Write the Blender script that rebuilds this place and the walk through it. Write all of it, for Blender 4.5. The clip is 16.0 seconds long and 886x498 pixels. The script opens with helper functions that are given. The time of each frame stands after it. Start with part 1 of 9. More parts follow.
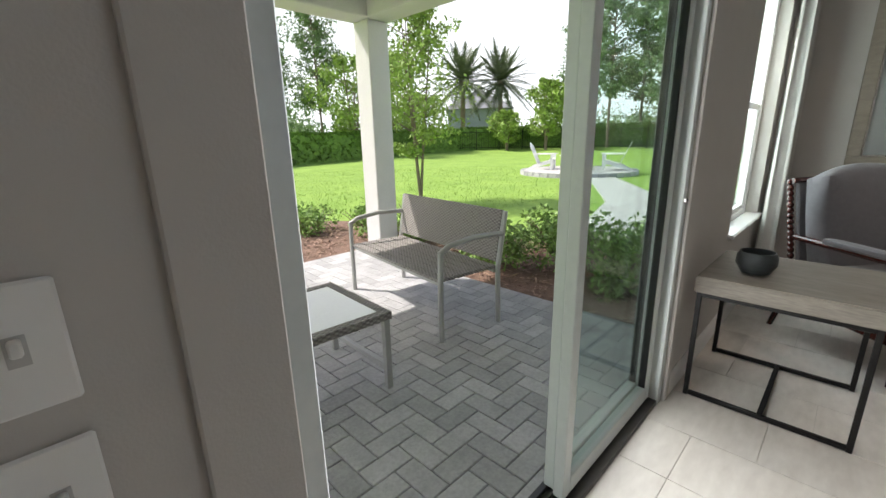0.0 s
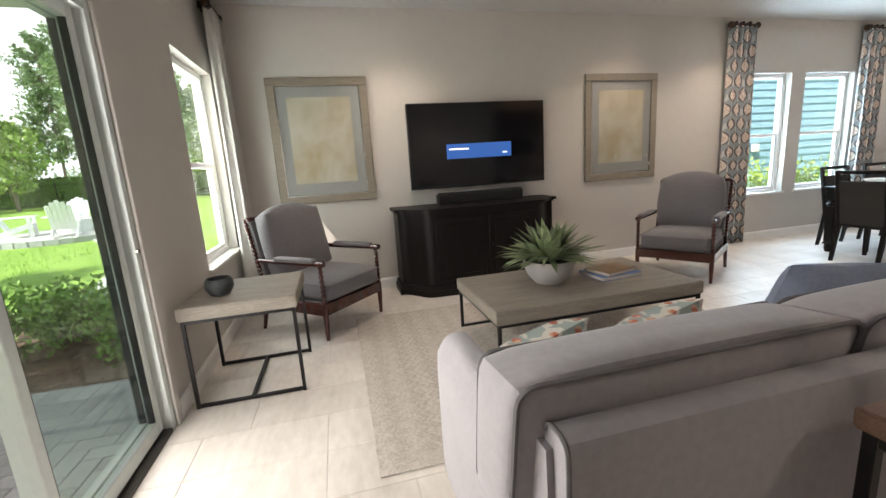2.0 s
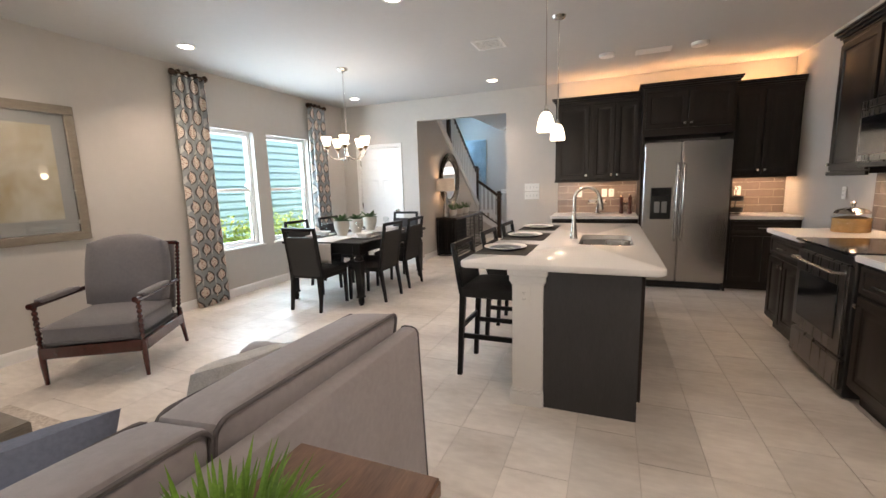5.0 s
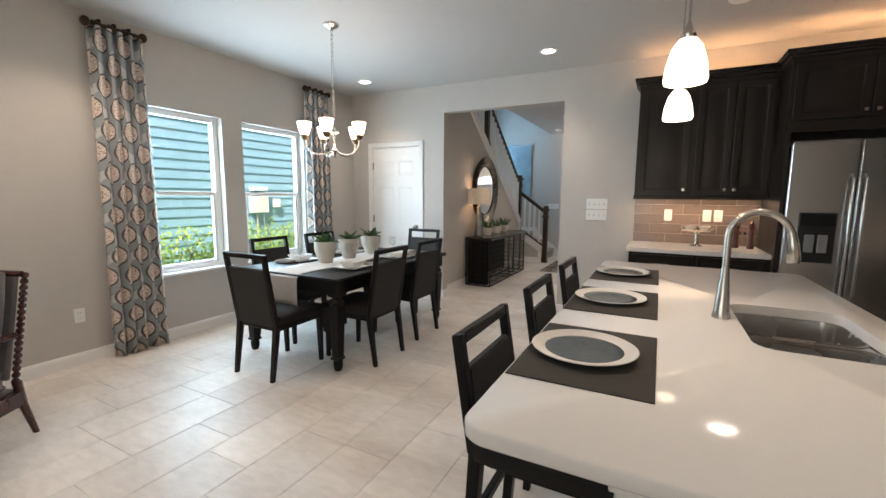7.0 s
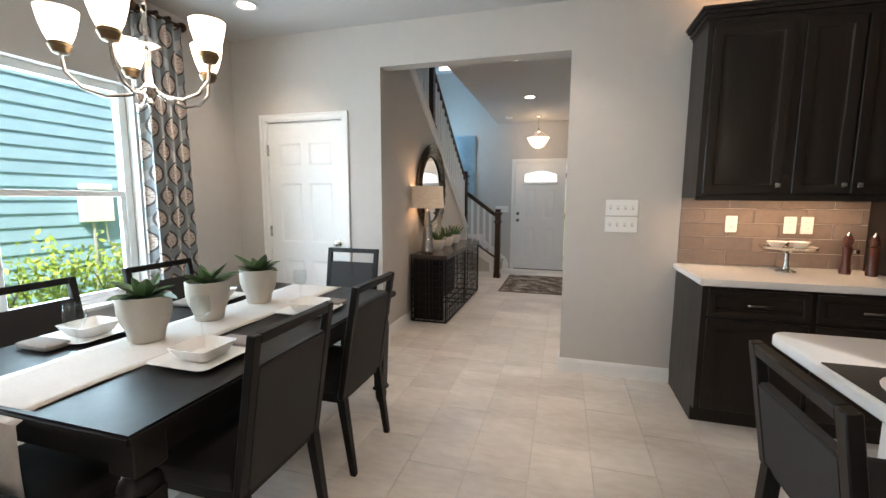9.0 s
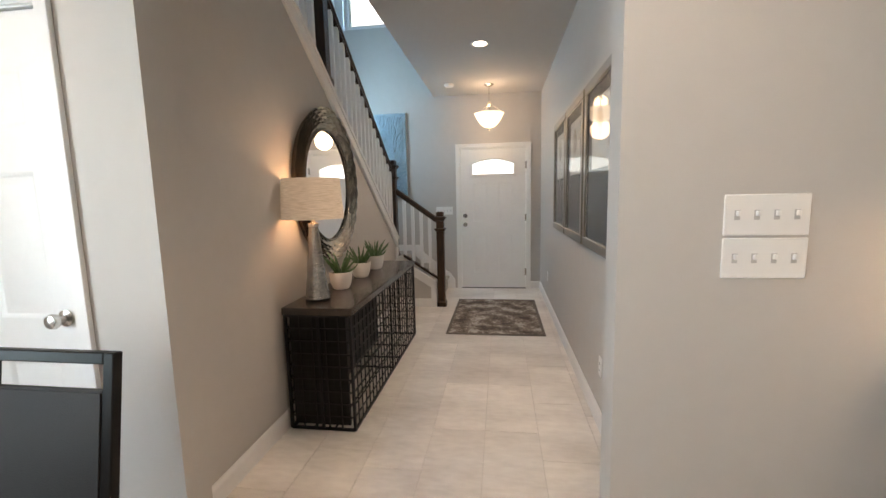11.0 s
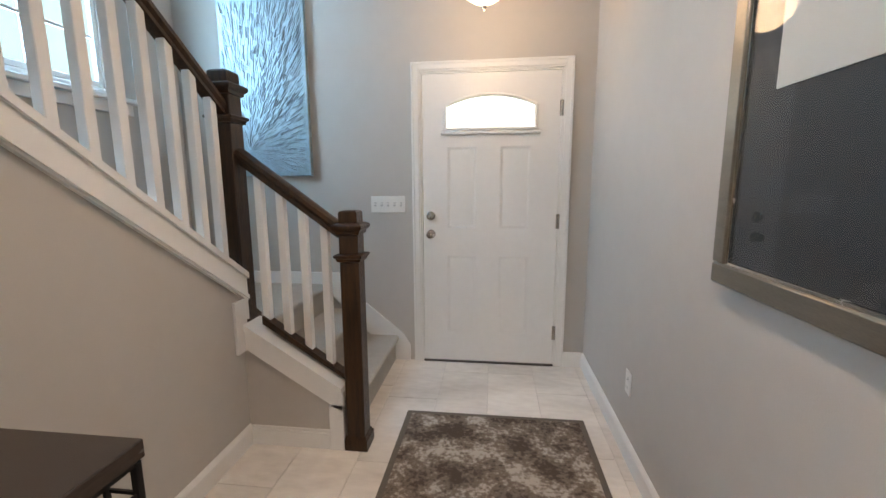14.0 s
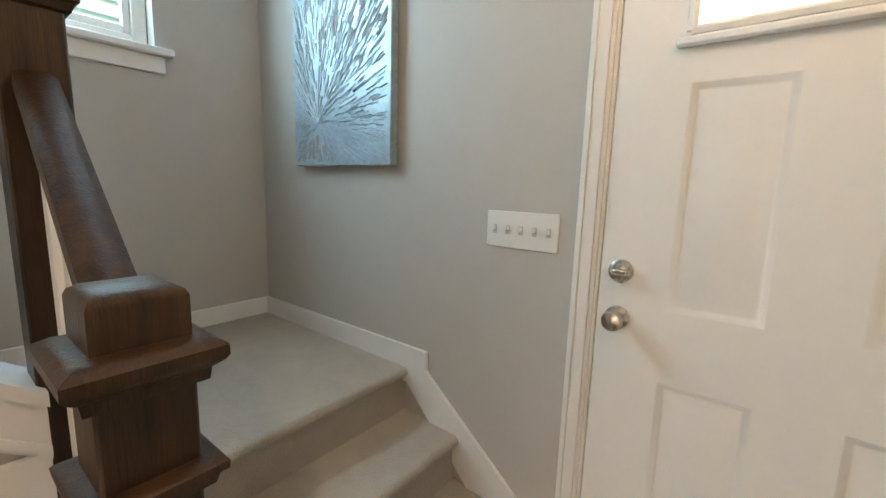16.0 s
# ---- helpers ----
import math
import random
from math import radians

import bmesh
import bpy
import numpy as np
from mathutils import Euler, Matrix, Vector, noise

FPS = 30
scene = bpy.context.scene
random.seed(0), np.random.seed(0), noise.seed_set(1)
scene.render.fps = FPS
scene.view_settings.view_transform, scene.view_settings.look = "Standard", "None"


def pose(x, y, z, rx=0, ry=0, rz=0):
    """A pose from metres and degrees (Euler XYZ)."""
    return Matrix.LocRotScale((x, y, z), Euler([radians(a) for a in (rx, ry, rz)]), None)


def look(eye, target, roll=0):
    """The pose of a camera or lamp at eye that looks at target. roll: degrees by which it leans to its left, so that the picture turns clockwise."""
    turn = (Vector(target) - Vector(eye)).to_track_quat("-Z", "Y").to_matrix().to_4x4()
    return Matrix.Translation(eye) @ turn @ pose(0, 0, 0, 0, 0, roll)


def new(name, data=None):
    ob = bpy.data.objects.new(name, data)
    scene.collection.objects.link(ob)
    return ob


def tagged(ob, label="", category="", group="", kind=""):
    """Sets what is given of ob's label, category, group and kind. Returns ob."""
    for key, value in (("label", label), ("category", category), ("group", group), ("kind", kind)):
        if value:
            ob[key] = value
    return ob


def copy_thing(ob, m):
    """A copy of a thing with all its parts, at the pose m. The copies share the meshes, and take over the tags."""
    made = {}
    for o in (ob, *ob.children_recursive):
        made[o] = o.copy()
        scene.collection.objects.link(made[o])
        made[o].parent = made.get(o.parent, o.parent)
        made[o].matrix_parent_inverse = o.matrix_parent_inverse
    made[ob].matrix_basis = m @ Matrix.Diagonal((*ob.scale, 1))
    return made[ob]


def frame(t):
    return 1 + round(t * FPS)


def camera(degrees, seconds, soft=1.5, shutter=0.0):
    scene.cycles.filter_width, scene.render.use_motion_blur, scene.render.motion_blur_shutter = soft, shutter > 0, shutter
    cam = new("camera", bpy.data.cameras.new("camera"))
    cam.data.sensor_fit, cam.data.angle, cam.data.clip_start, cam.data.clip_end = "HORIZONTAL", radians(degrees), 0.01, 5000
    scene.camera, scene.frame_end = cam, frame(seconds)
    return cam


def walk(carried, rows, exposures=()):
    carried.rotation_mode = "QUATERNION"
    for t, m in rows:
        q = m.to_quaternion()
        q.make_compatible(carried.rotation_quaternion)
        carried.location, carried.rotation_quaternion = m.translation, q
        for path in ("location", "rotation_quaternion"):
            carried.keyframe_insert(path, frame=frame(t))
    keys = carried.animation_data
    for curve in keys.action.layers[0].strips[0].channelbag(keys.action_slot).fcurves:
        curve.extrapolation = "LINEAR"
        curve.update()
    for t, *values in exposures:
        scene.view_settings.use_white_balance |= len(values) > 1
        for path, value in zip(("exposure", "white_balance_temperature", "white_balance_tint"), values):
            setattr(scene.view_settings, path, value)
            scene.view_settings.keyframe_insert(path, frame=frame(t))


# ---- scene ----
cam = camera(93.8, 16.0)
PATH = [
    (0, (4.046, -8.449, 1.22), (2.674, -9.809, 0.704), -1.2),
    (0.5, (4.138, -8.357, 1.243), (2.507, -9.402, 0.745), -2.3),
    (1, (4.186, -8.24, 1.239), (2.336, -8.833, 0.764), -2.6),
    (1.5, (4.278, -8.105, 1.247), (2.327, -8.153, 0.809), -3.1),
    (2, (4.405, -7.974, 1.264), (2.5, -7.509, 0.87), -3.7),
    (2.5, (4.543, -7.835, 1.329), (2.834, -6.872, 0.939), -3.6),
    (3, (4.628, -7.731, 1.387), (3.213, -6.373, 0.996), -3.1),
    (3.5, (4.636, -7.532, 1.371), (3.529, -5.909, 0.997), -2.9),
    (4, (4.613, -7.287, 1.391), (3.798, -5.497, 1.026), -2.6),
    (4.2, (4.605, -7.158, 1.385), (3.896, -5.321, 1.029), -2.4),
    (6.3, (4.422, -5.476, 1.366), (3.543, -3.696, 1.125), -0.1),
    (6.5, (4.323, -5.32, 1.357), (3.429, -3.546, 1.122), 0.0),
    (7, (4.072, -4.926, 1.376), (3.155, -3.166, 1.124), 0.4),
    (7.5, (3.825, -4.511, 1.398), (2.887, -2.761, 1.158), 0.3),
    (8, (3.498, -4.161, 1.39), (2.675, -2.354, 1.154), -0.1),
    (8.5, (3.254, -3.772, 1.364), (2.585, -1.905, 1.109), -0.0),
    (9, (3.022, -3.335, 1.366), (2.473, -1.427, 1.124), 0.3),
    (9.5, (2.85, -2.855, 1.38), (2.431, -0.913, 1.156), -0.2),
    (9.7, (2.818, -2.647, 1.382), (2.433, -0.697, 1.163), -0.3),
    (11.8, (2.662, -0.426, 1.359), (2.438, 1.543, 1.09), -1.0),
    (12, (2.66, -0.199, 1.328), (2.452, 1.773, 1.067), -0.7),
    (12.5, (2.641, 0.342, 1.317), (2.459, 2.319, 1.079), -0.4),
    (13, (2.601, 0.829, 1.355), (2.466, 2.81, 1.115), -0.5),
    (13.5, (2.626, 1.378, 1.328), (2.441, 3.35, 1.044), -0.4),
    (14, (2.614, 1.918, 1.31), (2.379, 3.879, 0.999), -0.3),
    (14.5, (2.649, 2.411, 1.296), (2.266, 4.348, 0.976), -0.4),
    (15, (2.616, 2.883, 1.302), (2.035, 4.771, 0.987), 0.1),
    (15.5, (2.559, 3.318, 1.316), (1.717, 5.104, 0.991), -0.3),
    (16, (2.476, 3.66, 1.302), (1.262, 5.22, 0.996), 1.7),
]
EXPOSURES = [(0, 0.3, 6400, 13), (0.6, 0.45, 6400, 13), (1.2, 0.62, 6500, 13), (2.0, 0.98, 6900, 17), (2.8, 1.24, 7500, 22), (4.2, 1.2, 7400, 22), (6.3, 0.88, 7000, 18), (8.0, 0.78, 6900, 17), (9.7, 1.08, 7300, 18), (11.8, 1.14, 7600, 20), (13.0, 1.54, 7350, 20), (14.5, 1.40, 7700, 21), (15.2, 1.6, 8200, 20), (16.0, 1.62, 8900, 19)]
walk(cam, [(t, look(e, a, r)) for t, e, a, r in PATH], EXPOSURES)

# ---- world, sun and lamps ----
world = bpy.data.worlds.new("world")
scene.world = world
world.use_nodes = True
_wn = world.node_tree.nodes
_sky = _wn.new("ShaderNodeTexSky")
_sky.sky_type = "NISHITA"
_sky.sun_disc = False
_sky.sun_elevation = radians(51)
_sky.sun_rotation = radians(149)
_sky.dust_density = 3.0
world.node_tree.links.new(_sky.outputs[0], _wn["Background"].inputs[0])
_wn["Background"].inputs[1].default_value = 0.15


# strength of every lamp in the house, against the daylight
INDOOR = 0.6


def lamp(name, kind, m, energy, color=(1, 1, 1), size=0.1, size_y=0.0, spot=150, blend=0.6):
    d = bpy.data.lights.new(name, kind)
    d.energy, d.color = energy if kind == "SUN" else energy * INDOOR, color
    if kind == "AREA":
        d.size = size
        if size_y:
            d.shape, d.size_y = "RECTANGLE", size_y
    elif kind == "SUN":
        d.angle = radians(size)
    else:
        d.shadow_soft_size = size
    if kind == "SPOT":
        d.spot_size, d.spot_blend = radians(spot), blend
    ob = new(name, d)
    ob.matrix_world = m
    return ob


SUN_WAY = Vector((-0.325, 0.536, -0.78))
lamp("sun", "SUN", look((0, 0, 20), Vector((0, 0, 20)) + SUN_WAY), 5.0, (1.0, 0.94, 0.85), 0.5)
WARM = (1.0, 0.80, 0.58)
SOFT = (1.0, 0.88, 0.74)
DAY = (0.58, 0.80, 1.0)
# unseen: (5.10, -5.60), added to light floor and sofa back; (0.65, -7.35), guessed
DOWNLIGHTS = [(0.65, -7.35), (0.65, -4.75), (0.65, -3.45), (0.68, -0.57), (3.0, -0.66), (2.99, -3.51), (4.47, -3.02), (5.10, -5.60), (2.50, 1.15), (2.51, 2.83)]
for _x, _y in DOWNLIGHTS:
    lamp("downlight_lamp", "SPOT", pose(_x, _y, 2.76), 52 if _x > 5 else 34 if _y > 0 else 46 if _x < 1 and _y < -3 else 25 if _y < -3 else 31, SOFT, 0.05, spot=118, blend=0.85)
# daylight in the window openings
lamp("window_light", "AREA", pose(-0.13, -2.52, 1.4, 0, -90, 0), 54, DAY, 1.4, 0.85)
lamp("window_light", "AREA", pose(-0.13, -1.41, 1.4, 0, -90, 0), 54, DAY, 1.4, 0.85)
lamp("window_light", "AREA", pose(0.67, -9.06, 1.4, 90, 0, 0), 26, (0.95, 1.0, 1.0), 0.9, 1.4)
lamp("window_light", "AREA", pose(3.0, -8.955, 1.05, 90, 0, 0), 34, (0.97, 1.0, 0.98), 1.6, 1.9)
lamp("window_light", "AREA", pose(0.22, 3.95, 2.45, 0, -90, 0), 36, (0.36, 0.68, 1.0), 1.1, 0.8)
# added blue fill for the stairwell, in an unseen upstairs window
lamp("window_light", "AREA", pose(0.85, 4.86, 4.35, -90, 0, 0), 26, (0.26, 0.58, 1.0), 0.8, 1.1)

# ---- materials ----
MATS = {}


def mat(name, color, rough=0.6, metal=0.0, vary=0.08, scale=6.0, bump=0.0, bscale=80.0, stretch=(1, 1, 1), color2=None, spec=0.5, rvary=0.08, coat=0.0, sheen=0.0, island=0.0, objrand=0.0, detail_mix=0.5, placed=False):
    """A surface with colour variation at two scales and fine relief."""
    if name in MATS:
        return MATS[name]
    m = bpy.data.materials.new(name)
    m.use_nodes = True
    nt = m.node_tree
    N, L = nt.nodes, nt.links
    b = N["Principled BSDF"]
    tc = N.new("ShaderNodeTexCoord")
    mp = N.new("ShaderNodeMapping")
    mp.inputs["Scale"].default_value = stretch
    if placed:
        L.new(N.new("ShaderNodeNewGeometry").outputs["Position"], mp.inputs[0])
    else:
        L.new(tc.outputs["Object"], mp.inputs[0])
    n1 = N.new("ShaderNodeTexNoise")
    n1.inputs["Scale"].default_value = scale
    n1.inputs["Detail"].default_value = 6
    n2 = N.new("ShaderNodeTexNoise")
    n2.inputs["Scale"].default_value = scale * 9
    n2.inputs["Detail"].default_value = 4
    for n in (n1, n2):
        L.new(mp.outputs[0], n.inputs["Vector"])
    mx = N.new("ShaderNodeMath")
    mx.operation = "MULTIPLY_ADD"
    mx.inputs[1].default_value = detail_mix
    L.new(n2.outputs["Fac"], mx.inputs[0])
    sc = N.new("ShaderNodeMath")
    sc.operation = "MULTIPLY"
    sc.inputs[1].default_value = 1 - detail_mix
    L.new(n1.outputs["Fac"], sc.inputs[0])
    L.new(sc.outputs[0], mx.inputs[2])
    fac = mx.outputs[0]
    ramp = N.new("ShaderNodeValToRGB")
    c = Vector(color)
    c2 = Vector(color2) if color2 else c * (1 + vary)
    c1 = c if color2 else c * (1 - vary)
    ramp.color_ramp.elements[0].position, ramp.color_ramp.elements[1].position = 0.33, 0.67
    ramp.color_ramp.elements[0].color = (*c1, 1)
    ramp.color_ramp.elements[1].color = (*c2, 1)
    L.new(fac, ramp.inputs[0])
    out = ramp.outputs[0]
    if island or objrand:
        hs = N.new("ShaderNodeHueSaturation")
        mr = N.new("ShaderNodeMapRange")
        amount = island or objrand
        mr.inputs["To Min"].default_value, mr.inputs["To Max"].default_value = 1 - amount, 1 + amount
        if island:
            g = N.new("ShaderNodeNewGeometry")
            L.new(g.outputs["Random Per Island"], mr.inputs["Value"])
        else:
            g = N.new("ShaderNodeObjectInfo")
            L.new(g.outputs["Random"], mr.inputs["Value"])
        L.new(mr.outputs[0], hs.inputs["Value"])
        L.new(out, hs.inputs["Color"])
        out = hs.outputs[0]
    L.new(out, b.inputs["Base Color"])
    rr = N.new("ShaderNodeMapRange")
    rr.inputs["To Min"].default_value, rr.inputs["To Max"].default_value = max(0.02, rough - rvary), min(1, rough + rvary)
    L.new(n1.outputs["Fac"], rr.inputs["Value"])
    L.new(rr.outputs[0], b.inputs["Roughness"])
    b.inputs["Metallic"].default_value = metal
    b.inputs["Specular IOR Level"].default_value = spec
    b.inputs["Coat Weight"].default_value = coat
    b.inputs["Sheen Weight"].default_value = sheen
    if bump:
        nb = N.new("ShaderNodeTexNoise")
        nb.inputs["Scale"].default_value = bscale
        nb.inputs["Detail"].default_value = 5
        L.new(mp.outputs[0], nb.inputs["Vector"])
        bp = N.new("ShaderNodeBump")
        bp.inputs["Strength"].default_value = bump
        bp.inputs["Distance"].default_value = 0.01
        L.new(nb.outputs["Fac"], bp.inputs["Height"])
        L.new(bp.outputs[0], b.inputs["Normal"])
    MATS[name] = m
    return m


def glow(name, color, strength, base=(0.8, 0.8, 0.8)):
    if name in MATS:
        return MATS[name]
    m = bpy.data.materials.new(name)
    m.use_nodes = True
    b = m.node_tree.nodes["Principled BSDF"]
    b.inputs["Base Color"].default_value = (*base, 1)
    b.inputs["Emission Color"].default_value = (*color, 1)
    b.inputs["Emission Strength"].default_value = strength
    b.inputs["Roughness"].default_value = 0.3
    MATS[name] = m
    return m


def glassy(name, color=(1, 1, 1), rough=0.0, mixin=0.9):
    """Thin clear pane: mostly see-through, with a Fresnel gloss."""
    if name in MATS:
        return MATS[name]
    m = bpy.data.materials.new(name)
    m.use_nodes = True
    N, L = m.node_tree.nodes, m.node_tree.links
    N.remove(N["Principled BSDF"])
    tr = N.new("ShaderNodeBsdfTransparent")
    tr.inputs[0].default_value = (*color, 1)
    gl = N.new("ShaderNodeBsdfGlossy")
    gl.inputs["Roughness"].default_value = rough
    lw = N.new("ShaderNodeLayerWeight")
    lw.inputs["Blend"].default_value = 0.5
    pw = N.new("ShaderNodeMath")
    pw.operation = "POWER"
    pw.inputs[1].default_value = 4.0
    L.new(lw.outputs["Facing"], pw.inputs[0])
    fr = N.new("ShaderNodeMath")
    fr.operation = "MULTIPLY_ADD"
    fr.inputs[1].default_value, fr.inputs[2].default_value = 0.32, 0.035
    L.new(pw.outputs[0], fr.inputs[0])
    mx = N.new("ShaderNodeMixShader")
    L.new(fr.outputs[0], mx.inputs[0])
    L.new(tr.outputs[0], mx.inputs[1])
    L.new(gl.outputs[0], mx.inputs[2])
    L.new(mx.outputs[0], N["Material Output"].inputs[0])
    MATS[name] = m
    return m


PAINT = mat("grey_wall_paint", (0.52, 0.49, 0.455), 0.62, vary=0.025, scale=1.2, bump=0.08, bscale=260, spec=0.3)
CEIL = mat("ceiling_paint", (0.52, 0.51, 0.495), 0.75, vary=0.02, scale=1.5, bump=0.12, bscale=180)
TRIM = mat("white_trim_paint", (0.80, 0.79, 0.77), 0.35, vary=0.02, scale=3, bump=0.02)
TILE = mat("beige_stone_tile", (0.57, 0.515, 0.46), 0.40, scale=1.5, color2=(0.84, 0.79, 0.73), bump=0.03, bscale=40, objrand=0.07, rvary=0.08, detail_mix=0.3, placed=True, stretch=(0.8, 2.0, 1))
GROUT = mat("grout", (0.60, 0.55, 0.50), 0.9, vary=0.1, scale=20)
ESPRESSO = mat("espresso_cabinet_wood", (0.020, 0.0145, 0.0115), 0.36, spec=0.3, vary=0.3, scale=3, stretch=(6, 6, 0.7), bump=0.04, bscale=60)
BLACKWOOD = mat("black_painted_wood", (0.009, 0.0078, 0.0072), 0.40, spec=0.2, vary=0.3, scale=4, stretch=(5, 5, 0.8), bump=0.04, bscale=50)
QUARTZ = mat("white_quartz", (0.80, 0.785, 0.76), 0.11, spec=0.12, vary=0.012, scale=40, rvary=0.02)
STEEL = mat("brushed_steel", (0.56, 0.54, 0.52), 0.24, 1.0, vary=0.03, scale=2.0, stretch=(14, 14, 0.4), rvary=0.02)
DARKSTEEL = mat("dark_stainless", (0.20, 0.19, 0.185), 0.28, 1.0, vary=0.05, scale=2.0, stretch=(14, 14, 0.4), rvary=0.03)
NICKEL = mat("brushed_nickel", (0.55, 0.52, 0.48), 0.25, 1.0, vary=0.05, scale=10)
FABRIC = mat("grey_woven_fabric", (0.37, 0.35, 0.365), 0.92, vary=0.10, scale=5, bump=0.25, bscale=420, sheen=0.25)
FABRIC2 = mat("grey_piping_fabric", (0.16, 0.15, 0.155), 0.92, vary=0.10, scale=9, bump=0.2, bscale=420)
CHERRY = mat("dark_cherry_wood", (0.055, 0.012, 0.009), 0.22, vary=0.35, scale=5, stretch=(4, 4, 1), coat=0.3)
WEATHERED = mat("weathered_grey_wood", (0.17, 0.145, 0.12), 0.62, scale=2.6, stretch=(9, 1, 9), color2=(0.29, 0.255, 0.215), bump=0.12, bscale=35)
WALNUT = mat("brown_walnut_wood", (0.105, 0.058, 0.038), 0.34, scale=2.4, stretch=(10, 1, 10), color2=(0.215, 0.122, 0.08), bump=0.04, bscale=40)
DARKOAK = mat("dark_stained_oak", (0.013, 0.0065, 0.0032), 0.36, scale=4.5, stretch=(11, 11, 0.8), color2=(0.066, 0.031, 0.012), bump=0.2, bscale=26, detail_mix=0.35, coat=0.03, spec=0.3)
IRON = mat("black_iron", (0.022, 0.021, 0.021), 0.42, 0.7, vary=0.2, scale=12, bump=0.03)
BLACKPL = mat("black_plastic", (0.012, 0.012, 0.012), 0.35, vary=0.15, scale=14)
SCREEN = mat("black_screen", (0.004, 0.004, 0.005), 0.10, vary=0.1, scale=2)
PLATEWHITE = mat("white_plastic", (0.80, 0.79, 0.76), 0.35, vary=0.01, scale=6)
CERAMIC = mat("white_glazed_ceramic", (0.76, 0.74, 0.71), 0.30, vary=0.03, scale=9, bump=0.02)
GREYCER = mat("grey_stoneware", (0.36, 0.345, 0.33), 0.6, vary=0.06, scale=16, bump=0.05)
CREAMCER = mat("cream_stoneware", (0.52, 0.49, 0.43), 0.55, vary=0.05, scale=14, bump=0.05)
LEAF = mat("green_leaf", (0.05, 0.12, 0.025), 0.5, scale=20, color2=(0.11, 0.22, 0.05), island=0.25)
SAGE = mat("sage_leaf", (0.10, 0.15, 0.07), 0.55, scale=20, color2=(0.29, 0.35, 0.19), island=0.3)
GRASSLEAF = mat("bright_grass_leaf", (0.09, 0.21, 0.02), 0.5, scale=20, color2=(0.19, 0.36, 0.05), island=0.25)
CARPET = mat("beige_carpet", (0.40, 0.36, 0.305), 0.95, vary=0.12, scale=14, bump=0.7, bscale=240, sheen=0.3)
MIRROR = mat("mirror_silver", (0.92, 0.92, 0.92), 0.02, 1.0, vary=0.0, scale=1, rvary=0.005)
PANE = glassy("window_glass", (0.93, 0.98, 0.97))
PICGLASS = glassy("picture_glass", (0.96, 0.97, 0.97))
DRINKGLASS = glassy("drinking_glass", (0.97, 0.98, 0.98))
BULB = glow("frosted_shade_lit", (1.0, 0.82, 0.60), 2.6)
CHAIRFAB = mat("dark_grey_chair_fabric", (0.15, 0.142, 0.15), 0.92, vary=0.10, scale=5, bump=0.25, bscale=420, sheen=0.2)
DLGLOW = glow("downlight_lens", (1.0, 0.92, 0.80), 14.0)

# ---- mesh helpers ----


def box(bm, x0, x1, y0, y1, z0, z1, bevel=0.0, seg=1, m=None):
    v = [bm.verts.new(p) for p in ((x0, y0, z0), (x1, y0, z0), (x1, y1, z0), (x0, y1, z0), (x0, y0, z1), (x1, y0, z1), (x1, y1, z1), (x0, y1, z1))]
    f = [bm.faces.new([v[i] for i in q]) for q in ((3, 2, 1, 0), (4, 5, 6, 7), (0, 1, 5, 4), (1, 2, 6, 5), (2, 3, 7, 6), (3, 0, 4, 7))]
    if bevel:
        es = list({e for q in f for e in q.edges})
        r = bmesh.ops.bevel(bm, geom=es, offset=bevel, segments=seg, affect="EDGES", clamp_overlap=True)
        v = list({w for q in r["faces"] for w in q.verts})
        if m is not None:
            seen = set()
            stack = list(v)
            while stack:
                w = stack.pop()
                if w in seen:
                    continue
                seen.add(w)
                stack += [e.other_vert(w) for e in w.link_edges]
            v = list(seen)
    if m is not None:
        for w in v:
            w.co = m @ w.co
    return v


def ring(bm, c, u, w, r, n):
    return [bm.verts.new(c + u * (r * math.cos(2 * math.pi * i / n)) + w * (r * math.sin(2 * math.pi * i / n))) for i in range(n)]


def bridge(bm, a, b):
    n = len(a)
    for i in range(n):
        bm.faces.new((a[i], a[(i + 1) % n], b[(i + 1) % n], b[i]))


def cyl(bm, p0, p1, r0, r1=None, n=12, caps=True):
    p0, p1 = Vector(p0), Vector(p1)
    r1 = r0 if r1 is None else r1
    d = (p1 - p0).normalized()
    u = d.orthogonal().normalized()
    w = d.cross(u)
    a, b = ring(bm, p0, u, w, r0, n), ring(bm, p1, u, w, r1, n)
    bridge(bm, a, b)
    if caps:
        bm.faces.new(a[::-1])
        bm.faces.new(b)


def tube(bm, pts, r, n=8, radii=None):
    pts = [Vector(p) for p in pts]
    prev, u = None, None
    for i, p in enumerate(pts):
        d = (pts[min(i + 1, len(pts) - 1)] - pts[max(i - 1, 0)]).normalized()
        if u is None:
            u = d.orthogonal().normalized()
        u = (u - d * u.dot(d)).normalized()
        w = d.cross(u)
        a = ring(bm, p, u, w, radii[i] if radii else r, n)
        if prev:
            bridge(bm, prev, a)
        else:
            bm.faces.new(a[::-1])
        prev = a
    bm.faces.new(prev)


def lathe(bm, profile, c=(0, 0, 0), n=24, m=None, caps=True):
    c = Vector(c)
    prev = None
    for r, z in profile:
        a = ring(bm, c + Vector((0, 0, z)), Vector((1, 0, 0)), Vector((0, 1, 0)), max(r, 0.0005), n)
        if m is not None:
            for v in a:
                v.co = m @ v.co
        if prev:
            bridge(bm, prev, a)
        elif caps:
            bm.faces.new(a[::-1])
        prev = a
    if caps:
        bm.faces.new(prev)


